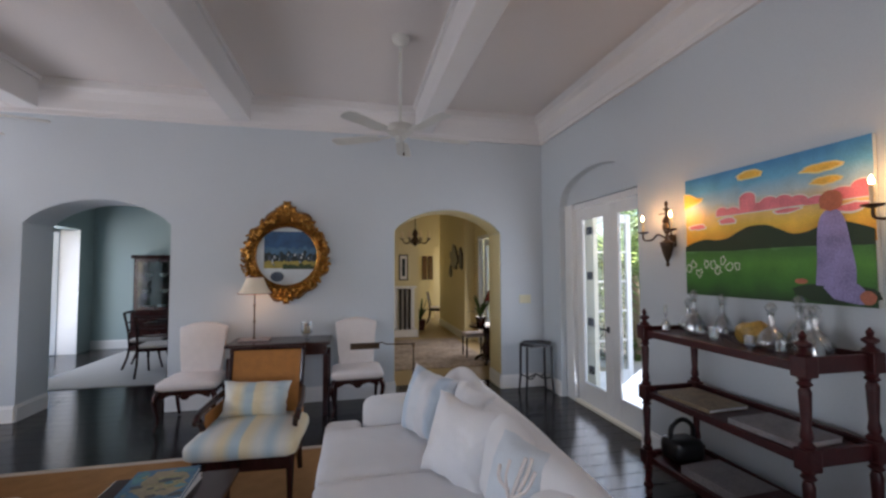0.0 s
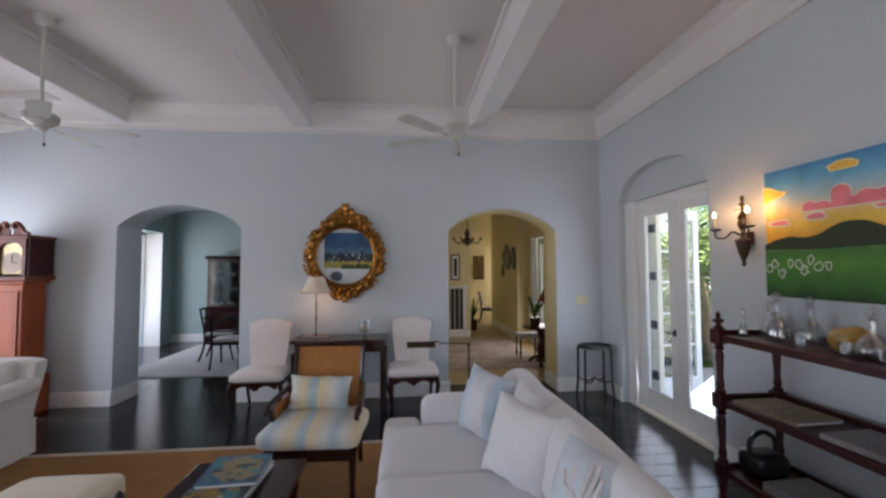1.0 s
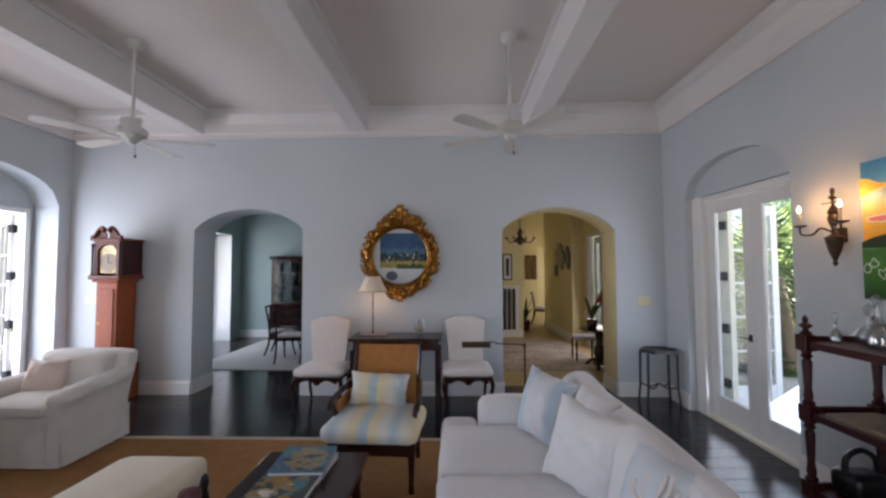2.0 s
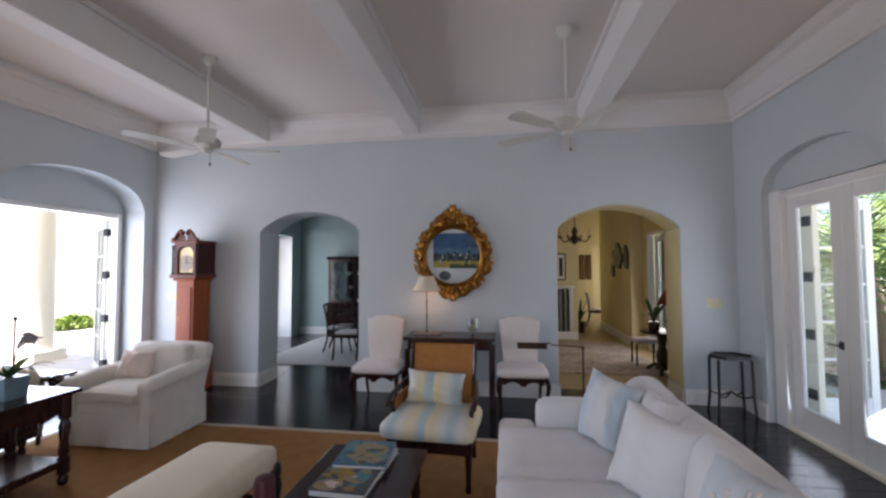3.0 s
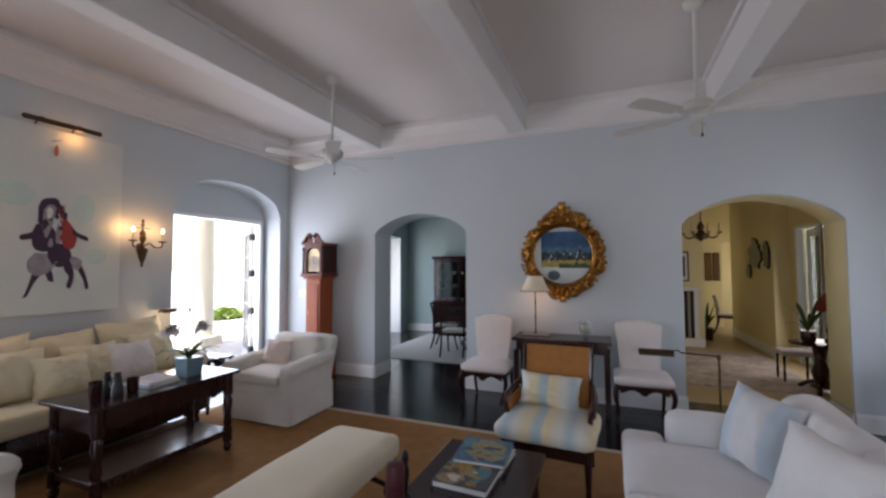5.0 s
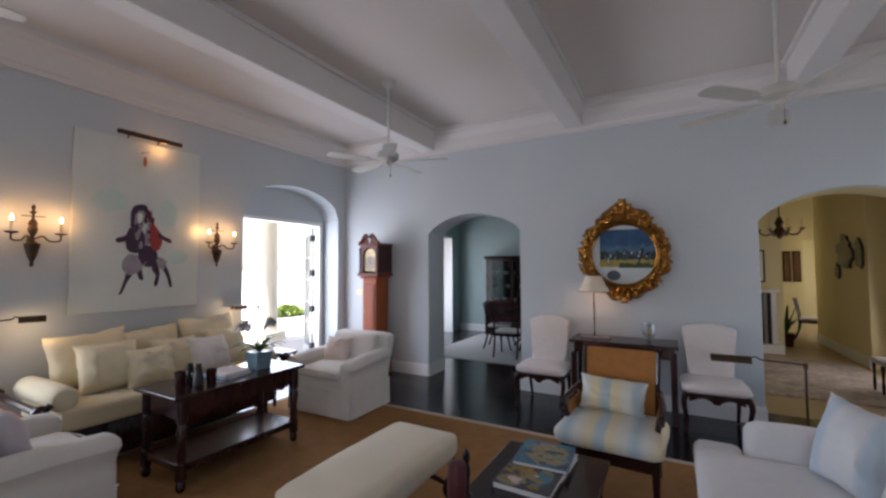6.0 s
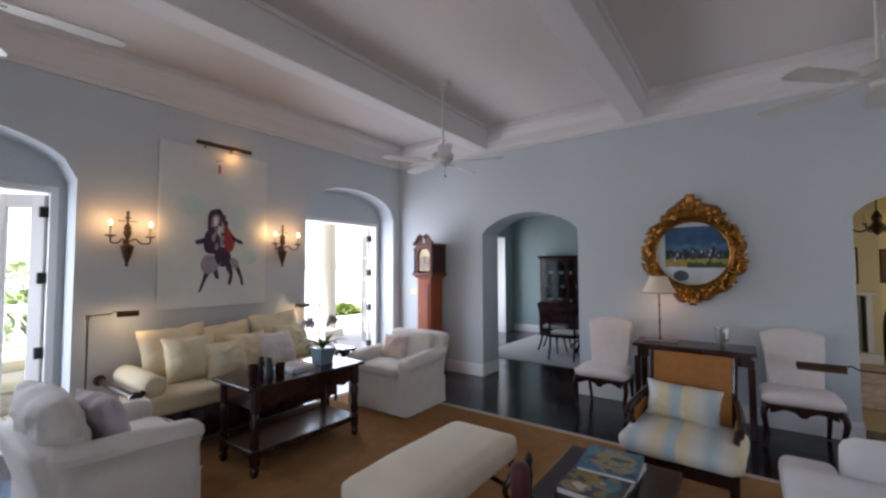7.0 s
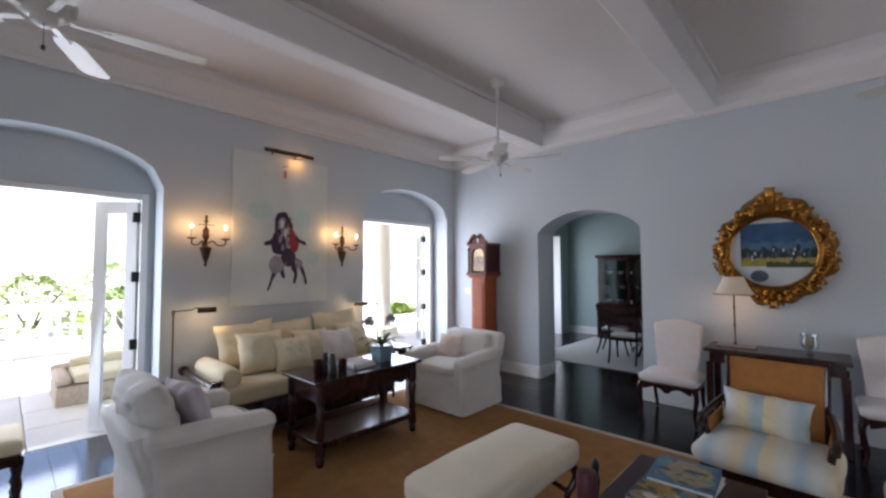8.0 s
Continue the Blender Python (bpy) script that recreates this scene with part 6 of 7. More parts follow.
orchid()
book(pose(-3.53, 2.58, 0.698, 0, 0, 96), 0.24, 0.30, 0.02, M["pot"], "slim dark book on the sofa table")
book(pose(-3.52, 2.58, 0.7185, 0, 0, 90), 0.22, 0.27, 0.022, M["paper"], "pale magazine on top of a book on the sofa table", [(-0.38, 0.4, -0.4, 0.4, M["mauve"])])
bn = thing("binoculars", pose(-3.47, 2.26, 0.698, 0, 0, 12), "black binoculars standing on the sofa table", "binoculars")
for s in (-1, 1):
    part("barrel", lathe(bm_new(), [(0.036, 0), (0.038, 0.02), (0.034, 0.07), (0.026, 0.09), (0.026, 0.135), (0.02, 0.14), (0.021, 0.165)], (s * 0.043, 0, 0), 16), M["black"], bn, smooth=True)
part("bridge", box(bm_new(), -0.03, 0.03, -0.014, 0.014, 0.055, 0.10, 0.005, 1), M["black"], bn)
for y, h in ((2.14, 0.13), (2.38, 0.10)):
    single("cup", lathe(bm_new(), [(0.03, 0), (0.036, 0.01), (0.04, h), (0.036, h), (0.03, 0.014), (0.0, 0.012)], (0, 0, 0), 18), M["dark"], "dark wooden cup on the sofa table", "cup", "cups on the sofa table", pose(-3.44, y, 0.698), smooth=True)
sd = thing("side_table", pose(-4.42, 3.78, 0.0), "small dark side table by the daybed", "table")
part("tabletop", box(bm_new(), -0.20, 0.20, -0.17, 0.17, 0.575, 0.60, 0.006, 1), M["dark"], sd)
for sx in (-1, 1):
    for sy in (-1, 1):
        part("leg", lathe(bm_new(), [(0.014, 0), (0.02, 0.05), (0.016, 0.3), (0.02, 0.575)], (sx * 0.17, sy * 0.14, 0), 10), M["dark"], sd, smooth=True)
sd2 = thing("side_table", pose(-4.38, 1.38, 0.0), "small red wooden side table beside the daybed", "table")
part("tabletop", box(bm_new(), -0.24, 0.24, -0.13, 0.13, 0.545, 0.57, 0.006, 1), M["redwood"], sd2)
for sx in (-1, 1):
    for sy in (-1, 1):
        part("leg", lathe(bm_new(), [(0.012, 0), (0.018, 0.05), (0.014, 0.3), (0.018, 0.545)], (sx * 0.18, sy * 0.075, 0), 10), M["redwood"], sd2, smooth=True)
fs = thing("footstool", pose(-4.36, 0.24, 0.0), "dark carved stool with a cream seat by the terrace door", "stool")
part("seat", slab(bm_new(), -0.24, 0.24, -0.2, 0.2, 0.40, 0.50, 0.04, 0.02, 2), M["cream"], fs, smooth=True)
part("seat_frame", box(bm_new(), -0.24, 0.24, -0.2, 0.2, 0.34, 0.40, 0.01), M["dark"], fs)
for sx in (-1, 1):
    for sy in (-1, 1):
        part("leg", lathe(bm_new(), [(0.022, 0), (0.03, 0.03), (0.016, 0.06), (0.03, 0.10), (0.018, 0.14), (0.03, 0.20), (0.02, 0.26), (0.03, 0.34)], (sx * 0.21, sy * 0.17, 0), 12), M["dark"], fs, smooth=True)


# ---- dining room beyond the first arch ----
wall("wall_dining_far", "x", 9.95, 10.2, XL - 0.34, -0.7, 0, ZT, [], M["teal"], "muted teal dining room wall")
wall("wall_dining_left", "y", XL, XL - 0.33, YF + 0.46, 9.95, 0, ZT, [(7.75, 9.53, 2.35, 2.36)], M["teal"], "muted teal wall with a deep door recess")
wall("wall_dining_right", "y", -0.75, -0.62, YF + 0.46, 9.95, 0, ZT, [], M["teal"], "muted teal dining room wall")
wall("wall_dining_near", "x", YF + 0.4605, YF + 0.475, XL, -0.75, 0, ZT, [ARCH_L], M["teal"], "teal inner face of the arch wall")
baseboard("baseboard_dining", "x", 9.95, XL, -0.75, -1)
structure("door_reveal", box(bm_new(), XL - 0.33, XL - 0.001, 9.515, 9.527, 0.0, 2.345), M["white"], "white door reveal in the dining room", "door frame")
single("wool_rug", box(bm_new(), -4.25, -1.0, 6.88, 9.6, 0.0, 0.012, 0.004, 1), M["pale_rug"], "large pale wool rug under the dining table", "rug")


def china_cabinet():
    c = thing("china_cabinet", pose(-3.35, 9.72, 0.0), "dark mahogany china cabinet with glazed doors", "cabinet")
    part("base", box(bm_new(), -0.78, 0.78, -0.22, 0.22, 0.0, 0.80, 0.008, 1), M["dark"], c)
    part("back_panel", box(bm_new(), -0.74, 0.74, 0.17, 0.20, 0.8005, 1.80), M["dark"], c)
    for x in (-0.74, 0.0, 0.74):
        part("side_panel", box(bm_new(), x - 0.015, x + 0.015, -0.18, 0.165, 0.8005, 1.80), M["dark"], c)
    part("cornice", box(bm_new(), -0.80, 0.80, -0.22, 0.22, 1.8005, 1.87, 0.015), M["dark"], c)
    for z in (1.1, 1.42):
        part("shelf", box(bm_new(), -0.72, 0.72, -0.12, 0.165, z, z + 0.018), M["dark"], c)
    for x0, x1 in ((-0.72, -0.018), (0.018, 0.72)):
        d = part("door", box(bm_new(), x0, x0 + 0.05, -0.205, -0.185, 0.805, 1.795), M["dark"], c)
        part("stile", box(bm_new(), x1 - 0.05, x1, -0.205, -0.185, 0.805, 1.795), M["dark"], d)
        part("rail", box(bm_new(), x0 + 0.0505, x1 - 0.0505, -0.205, -0.185, 0.805, 0.86), M["dark"], d)
        part("rail", box(bm_new(), x0 + 0.0505, x1 - 0.0505, -0.205, -0.185, 1.74, 1.795), M["dark"], d)
        part("pane", box(bm_new(), x0 + 0.05, x1 - 0.05, -0.197, -0.193, 0.86, 1.74), M["glass"], d)
        if x0 < -0.5:
            d.matrix_local = Matrix.Translation((x0, -0.195, 0)) @ Matrix.Rotation(radians(-9), 4, "Z") @ Matrix.Translation((-x0, 0.195, 0))
    for x in (-0.39, 0.39):
        part("drawer_front", box(bm_new(), x - 0.34, x + 0.34, -0.235, -0.2205, 0.56, 0.76, 0.004, 1), M["dark"], c)
        part("door_front", box(bm_new(), x - 0.34, x + 0.34, -0.235, -0.2205, 0.08, 0.52, 0.004, 1), M["dark"], c)


china_cabinet()
rng = random.Random(9)
for z in (0.80, 1.118, 1.438):
    for i in range(5):
        x = -3.95 + i * 0.28 + rng.uniform(-0.05, 0.05)
        s = rng.uniform(0.7, 1.1)
        single("china_dish", lathe(bm_new(), [(0.03 * s, 0), (0.05 * s, 0.02), (0.07 * s, 0.07 * s), (0.066 * s, 0.07 * s), (0.03 * s, 0.02), (0.0, 0.012)], (0, 0, 0), 14), M["paper"], "white china dish inside the cabinet", "dish", "dishes in the cabinet", pose(x, 9.78, z + 0.001), smooth=True)


def dining_chair(m):
    c = thing("dining_chair", m, "dark wooden dining chair with a pale seat", "chair", "dining chairs")
    part("seat", slab(bm_new(), -0.23, 0.23, -0.22, 0.20, 0.42, 0.47, 0.02, 0.015, 2, 6), M["ivory"], c, smooth=True)
    part("seat_frame", box(bm_new(), -0.235, 0.235, -0.225, 0.205, 0.37, 0.42, 0.006, 1), M["dark"], c)
    for sx in (-1, 1):
        part("leg", tube(bm_new(), bend([(sx * 0.21, -0.20, 0.37), (sx * 0.215, -0.22, 0.2), (sx * 0.22, -0.27, 0.0)], 4), [0.022] * 4 + [0.016] * 5), M["dark"], c, smooth=True)
        part("leg", tube(bm_new(), bend([(sx * 0.21, 0.19, 0.37), (sx * 0.21, 0.21, 0.2), (sx * 0.21, 0.28, 0.0)], 4), 0.018), M["dark"], c, smooth=True)
        part("back_post", tube(bm_new(), bend([(sx * 0.21, 0.19, 0.37), (sx * 0.215, 0.21, 0.6), (sx * 0.22, 0.27, 0.90)], 4), 0.018), M["dark"], c, smooth=True)
    for z, y in ((0.88, 0.265), (0.72, 0.235), (0.60, 0.215)):
        part("back_rail", tube(bm_new(), bend([(-0.215, y, z), (0, y + 0.03, z), (0.215, y, z)], 4), 0.02 if z > 0.8 else 0.012), M["dark"], c, smooth=True)
    return c


dc = dining_chair(pose(-3.22, 8.12, 0.012, 0, 0, 90 + 8))
copy_thing(dc, pose(-2.80, 7.50, 0.012, 0, 0, 184))
copy_thing(dc, pose(-2.05, 7.48, 0.012, 0, 0, 178))
copy_thing(dc, pose(-2.6, 9.15, 0.012, 0, 0, 2))
dt = thing("dining_table", pose(-2.2, 8.3, 0.012), "dark polished dining table on a pedestal", "table")
part("tabletop", box(bm_new(), -0.95, 0.95, -0.55, 0.55, 0.70, 0.74, 0.012), M["dark"], dt)
for x in (-0.55, 0.55):
    part("pedestal", lathe(bm_new(), [(0.09, 0.12), (0.06, 0.2), (0.09, 0.32), (0.05, 0.45), (0.08, 0.699)], (x, 0, 0), 14), M["dark"], dt, smooth=True)
    for k in range(3):
        a = 2 * math.pi * k / 3 + 0.5
        part("foot", tube(bm_new(), bend([(x, 0, 0.2), (x + 0.18 * math.cos(a), 0.18 * math.sin(a), 0.14), (x + 0.34 * math.cos(a), 0.34 * math.sin(a), 0.02)], 4), 0.025), M["dark"], dt, smooth=True)


# ---- yellow hall beyond the second arch ----
wall("wall_hall_near", "x", YF + 0.4605, YF + 0.475, -0.62, 2.9, 0, ZT, [ARCH_R], M["yellow"], "yellow inner face of the arch wall")
structure("arch_lining_far", box(bm_new(), ARCH_R[0] + 0.001, ARCH_R[0] + 0.006, YF + 0.02, YF + 0.46, 0.19, ARCH_R[2] - 0.012), M["yellow"], "yellow painted jamb of the arch", "trim")
structure("arch_lining", box(bm_new(), ARCH_R[1] - 0.006, ARCH_R[1] - 0.001, YF + 0.02, YF + 0.46, 0.19, ARCH_R[2] - 0.012), M["yellow"], "yellow painted jamb of the arch", "trim")
wall("wall_hall_door", "y", 2.72, 2.98, YF + 0.475, 9.2, 0, ZT, [(7.75, 8.95, 2.28, 2.28)], M["yellow"], "yellow hall wall with a tall glazed door")
wall("wall_hall_mask", "y", 2.48, 2.72, 9.2, 11.9, 0, ZT, [], M["yellow"], "yellow hall wall with carved wall ornaments")
wall("wall_hall_fireplace", "x", 10.25, 10.45, -0.62, 1.62, 0, ZT, [], M["yellow"], "yellow hall wall with a fireplace")
wall("wall_corridor", "y", 1.62, 1.40, 10.45, 13.4, 0, ZT, [], M["yellow"], "yellow corridor wall")
wall("wall_corridor_end", "x", 13.3, 13.55, 1.4, 4.2, 0, ZT, [(2.60, 2.98, 2.25, 2.25)], M["yellow"], "yellow corridor end wall with a doorway")
# both openings are unseen, added for the corridor's fill lamps
wall("wall_corridor_right", "y", 4.0, 4.2, 11.9, 16.0, 0, ZT, [(12.2, 13.1, 2.2, 2.2), (14.1, 15.1, 2.3, 2.3)], M["yellow"], "yellow corridor wall")
wall("wall_corridor_step", "x", 11.9, 12.0, 2.72, 4.2, 0, ZT, [], M["yellow"], "yellow corridor wall")
wall("wall_end_room", "x", 15.8, 16.0, 1.4, 4.0, 0, ZT, [], M["yellow"], "yellow wall of the room past the corridor")
wall("wall_end_room_left", "y", 1.6, 1.4, 13.55, 15.8, 0, ZT, [], M["yellow"], "yellow wall of the room past the corridor")
structure("ceiling_corridor", box(bm_new(), 1.2, 4.4, 11.9, 16.2, ZT, ZT + 0.2), M["ceiling"], "plain ceiling of the corridor", "ceiling")


def soffit(h0, h1, sp, cr):
    """Yellow paint on the underside of the hall arch."""
    bm, n = bm_new(), 20
    ps = []
    for i in range(n + 1):
        u = 2 * i / n - 1
        ps.append((h0 + 0.001 + (h1 - h0 - 0.002) * i / n, sp + (cr - sp) * (1 - u * u) ** 0.8))
    for (x0, za), (x1, zb) in zip(ps, ps[1:]):
        lo = [bm.verts.new((x, y, z - 0.006)) for x, z in ((x0, za), (x1, zb)) for y in (YF + 0.05, YF + 0.46)]
        hi = [bm.verts.new((x, y, z - 0.002)) for x, z in ((x0, za), (x1, zb)) for y in (YF + 0.05, YF + 0.46)]
        bm.faces.new((lo[0], lo[1], lo[3], lo[2]))
        bm.faces.new((hi[0], hi[2], hi[3], hi[1]))
        bm.faces.new((lo[0], lo[2], hi[2], hi[0]))
    structure("arch_soffit", bm, M["yellow"], "yellow painted underside of the arch", "trim")


soffit(*ARCH_R)
wall("wall_hall_left", "y", -0.5, -0.62, YF + 0.475, 10.25, 0, ZT, [], M["yellow"], "yellow hall wall")
structure("hall_floor", box(bm_new(), -0.5, 4.0, YF + 0.46, 15.8, -0.011, 0.0), M["hall_floor"], "ochre stone hall floor", "floor")
single("oriental_rug", box(bm_new(), 0.0, 2.35, 6.9, 9.55, 0.0005, 0.012, 0.004, 1), M["hall_rug"], "faded patterned rug on the hall floor", "rug")
door_frame("door_frame_4", 2.70, 2.80, 7.76, 8.94, 2.275, "white frame of the hall door")
door_leaf("hall_door", pose(2.86, 8.87, 0.0, 0, 0, -90), 0.55, 2.2, "white glazed hall door", handle=True)
door_leaf("hall_door", pose(2.86, 7.83, 0.0, 0, 0, 90), 0.55, 2.2, "white glazed hall door", handle=False)
fp = thing("fireplace", pose(1.14, 10.25, 0.0), "white fireplace surround with black columns", "fireplace")
part("hearth", box(bm_new(), -0.62, 0.42, -0.32, -0.001, 0.0, 0.16, 0.01), M["white"], fp)
part("surround", box(bm_new(), -0.58, 0.36, -0.12, -0.001, 0.1605, 1.12, 0.008, 1), M["white"], fp)
for x in (0.02, 0.13, 0.24):
    part("column", lathe(bm_new(), [(0.03, 0.162), (0.03, 1.06), (0.034, 1.07), (0.034, 1.10)], (x, -0.16, 0), 10), M["black"], fp, smooth=True)
part("mantel", box(bm_new(), -0.62, 0.40, -0.20, -0.001, 1.1205, 1.17, 0.01), M["white"], fp)
for x0, x1, z0, z1, y, n in ((1.14, 1.36, 1.30, 1.92, 10.25, "black-framed print above the hearth"),):
    pf = thing("framed_print", pose(0, 0, 0), n, "picture")
    part("frame", box(bm_new(), x0, x1, y - 0.03, y, z0, z1, 0.006, 1), M["black"], pf)
    part("mount", box(bm_new(), x0 + 0.03, x1 - 0.03, y - 0.033, y - 0.0305, z0 + 0.03, z1 - 0.03), M["paper"], pf)
    part("print", box(bm_new(), x0 + 0.07, x1 - 0.07, y - 0.036, y - 0.0335, z0 + 0.10, z1 - 0.10), P["night"], pf)
for x0 in (2.20, 2.39):
    pf = thing("framed_print", pose(x0, 13.3, 1.6), "dark brown framed picture on the corridor end wall", "picture", "corridor pictures")
    part("frame", box(bm_new(), 0.0, 0.15, -0.03, 0.0, -0.37, 0.37, 0.006, 1), M["redark"], pf)
    part("print", box(bm_new(), 0.025, 0.125, -0.033, -0.0305, -0.33, 0.33), P["umber"], pf)
for y, z, w, h, n in ((10.08, 1.86, 0.74, 0.58, 2), (9.45, 1.82, 0.30, 0.48, 4), (10.46, 1.5, 0.22, 0.24, 6)):
    single("wall_carving", prism(bm_new(), blob(y, z, w, h, 20, 0.6, n), "x", 2.44, 2.4795), M["black"], "dark carved wooden wall ornament", "ornament", "wall carvings")


def chandelier():
    c = thing("chandelier", pose(1.25, 8.3, 0.0), "dark iron chandelier with ivory candle sleeves", "chandelier")
    part("chain", lathe(bm_new(), [(0.008, 2.35), (0.008, ZT)], (0, 0, 0), 8), M["iron"], c)
    part("hub", lathe(bm_new(), [(0.01, 2.02), (0.05, 2.06), (0.09, 2.13), (0.04, 2.2), (0.06, 2.26), (0.02, 2.35)], (0, 0, 0), 14), M["iron"], c, smooth=True)
    for k in range(8):
        a = 2 * math.pi * k / 8 + 0.2
        ca, sa = math.cos(a), math.sin(a)
        part("arm", tube(bm_new(), bend([(0.03 * ca, 0.03 * sa, 2.15), (0.15 * ca, 0.15 * sa, 2.08), (0.23 * ca, 0.23 * sa, 2.09), (0.28 * ca, 0.28 * sa, 2.16)], 5), 0.009), M["iron"], c, smooth=True)
        part("drip_pan", lathe(bm_new(), [(0.01, 2.15), (0.045, 2.165), (0.01, 2.17)], (0.28 * ca, 0.28 * sa, 0), 10), M["iron"], c, smooth=True)
        part("candle_sleeve", lathe(bm_new(), [(0.019, 2.17), (0.019, 2.28), (0.004, 2.32)], (0.28 * ca, 0.28 * sa, 0), 8), M["candle"], c, smooth=True)


chandelier()
rt = thing("round_table", pose(2.30, 7.10, 0.0), "dark round pedestal table in the hall", "table")
part("tabletop", lathe(bm_new(), [(0.30, 0.60), (0.31, 0.615), (0.31, 0.63), (0.30, 0.635)], (0, 0, 0), 28), M["dark"], rt, smooth=True)
part("pedestal", lathe(bm_new(), [(0.12, 0.06), (0.07, 0.12), (0.10, 0.25), (0.05, 0.4), (0.09, 0.599)], (0, 0, 0), 14), M["dark"], rt, smooth=True)
for k in range(3):
    a = 2 * math.pi * k / 3 + 2.2
    part("foot", tube(bm_new(), bend([(0, 0, 0.14), (0.15 * math.cos(a), 0.15 * math.sin(a), 0.10), (0.26 * math.cos(a), 0.26 * math.sin(a), 0.025)], 4), 0.028), M["dark"], rt, smooth=True)
hb = thing("hall_stool", pose(2.20, 7.62, 0.0), "small dark stool with a pale seat in the hall", "stool")
part("seat", slab(bm_new(), -0.18, 0.22, -0.16, 0.16, 0.36, 0.44, 0.03, 0.01, 2, 6), M["mauve"], hb, smooth=True)
for sx in (-0.15, 0.19):
    for sy in (-0.13, 0.13):
        part("leg", lathe(bm_new(), [(0.012, 0.0), (0.02, 0.1), (0.014, 0.2), (0.022, 0.36)], (sx, sy, 0), 10), M["dark"], hb, smooth=True)
hl = thing("table_lamp", pose(2.42, 7.12, 0.635), "hall table lamp with a deep red shade", "lamp")
part("stem", lathe(bm_new(), [(0.06, 0), (0.065, 0.02), (0.03, 0.06), (0.05, 0.14), (0.02, 0.26), (0.01, 0.42)], (0, 0, 0), 14), M["dark"], hl, smooth=True)
part("shade", lathe(bm_new(), [(0.17, 0.40), (0.05, 0.62), (0.048, 0.62), (0.167, 0.402)], (0, 0, 0), 22), M["redshade"], hl, "deep red conical shade", smooth=True)
hp = thing("potted_plant", pose(2.16, 7.02, 0.635), "leafy potted plant on the hall table", "plant")
part("pot", lathe(bm_new(), [(0.06, 0), (0.075, 0.02), (0.085, 0.14), (0.08, 0.15), (0.0, 0.13)], (0, 0, 0), 16), M["dark"], hp, smooth=True)
rng = random.Random(12)
for k in range(14):
    a, r_ = rng.uniform(0, 6.28), rng.uniform(0.12, 0.26)
    bm = bm_new()
    leaf_blade(bm, (0, 0, 0.13), (r_ * math.cos(a), r_ * math.sin(a), rng.uniform(0.2, 0.62)), 0.025, 0.06)
    part("leaf", bm, M["leaf"], hp, smooth=True)
hs = thing("wall_sconce", pose(2.72, 7.55, 1.85, 0, 0, -90), "small dark iron sconce on the hall wall", "sconce")
part("body", lathe(bm_new(), [(0.01, -0.14), (0.04, -0.06), (0.02, 0.0), (0.03, 0.06), (0.006, 0.12)], (0, -0.05, 0), 12), M["iron"], hs, smooth=True)
for sx in (-1, 1):
    part("arm", tube(bm_new(), bend([(0, -0.06, -0.03), (sx * 0.06, -0.08, -0.06), (sx * 0.12, -0.09, 0.0)], 5), 0.006), M["iron"], hs, smooth=True)
    part("candle_sleeve", lathe(bm_new(), [(0.03, 0), (0.012, 0.006), (0.012, 0.1), (0.004, 0.13)], (sx * 0.12, -0.09, 0.0), 10), M["candle"], hs, smooth=True)
cp = thing("potted_plant", pose(1.78, 11.0, 0.0), "leafy green floor plant in the corridor", "plant")
part("pot", lathe(bm_new(), [(0.11, 0), (0.14, 0.25), (0.13, 0.26), (0.0, 0.22)], (0, 0, 0), 14), M["redark"], cp, smooth=True)
for k in range(16):
    a_, r_ = rng.uniform(0, 6.28), rng.uniform(0.12, 0.24)
    bm = bm_new()
    leaf_blade(bm, (0, 0, 0.22), (r_ * math.cos(a_), r_ * math.sin(a_), rng.uniform(0.35, 0.85)), 0.03, 0.06)
    part("leaf", bm, M["leaf"], cp, smooth=True)
for i, (ax, ln, p0, p1, sd) in enumerate((("y", 2.72, YF + 0.48, 7.7, -1), ("y", 2.48, 9.2, 11.9, -1), ("x", 10.25, -0.5, 0.5, -1))):
    baseboard("baseboard_hall_%d" % (i + 1), ax, ln, p0, p1, sd)
copy_thing(dc, pose(2.45, 12.2, 0.0, 0, 0, 75))


# ---- outdoors ----
ground = structure("ground", box(bm_new(), -300, 300, -300, 300, -0.9, -0.26), M["lawn"], "pale sandy ground reaching to the horizon", "ground")
terrace = structure("terrace", box(bm_new(), -11.2, XL - 0.47, -6.0, 14.0, -0.26, -0.035), M["stone"], "pale stone terrace", "terrace")
structure("garden_path", box(bm_new(), XR + 0.45, 7.5, -2.0, 12.0, -0.26, -0.03), M["stone"], "pale stone garden path", "path")
bl = thing("balustrade", pose(-11.0, 0, -0.035), "white stone balustrade along the terrace edge", "balustrade")
part("bottom_rail", box(bm_new(), -0.12, 0.12, -6, 5.9, 0.0, 0.14, 0.01, 1), M["white"], bl)
part("top_rail", box(bm_new(), -0.13, 0.13, -6, 5.9, 0.86, 0.98, 0.02, 1), M["white"], bl)
bme = mesh_of("baluster", lathe(bm_new(), [(0.055, 0.14), (0.055, 0.19), (0.035, 0.22), (0.06, 0.36), (0.06, 0.42), (0.03, 0.62), (0.03, 0.74), (0.05, 0.78), (0.055, 0.86)], (0, 0, 0), 10), M["white"], True)
part("end_post", box(bm_new(), -0.16, 0.16, 5.901, 6.2, 0.0, 1.02, 0.02, 1), M["white"], bl)
for i in range(57):
    b = new("baluster", bme)
    b.parent, b.location = bl, (0, -5.9 + i * 0.205, 0)
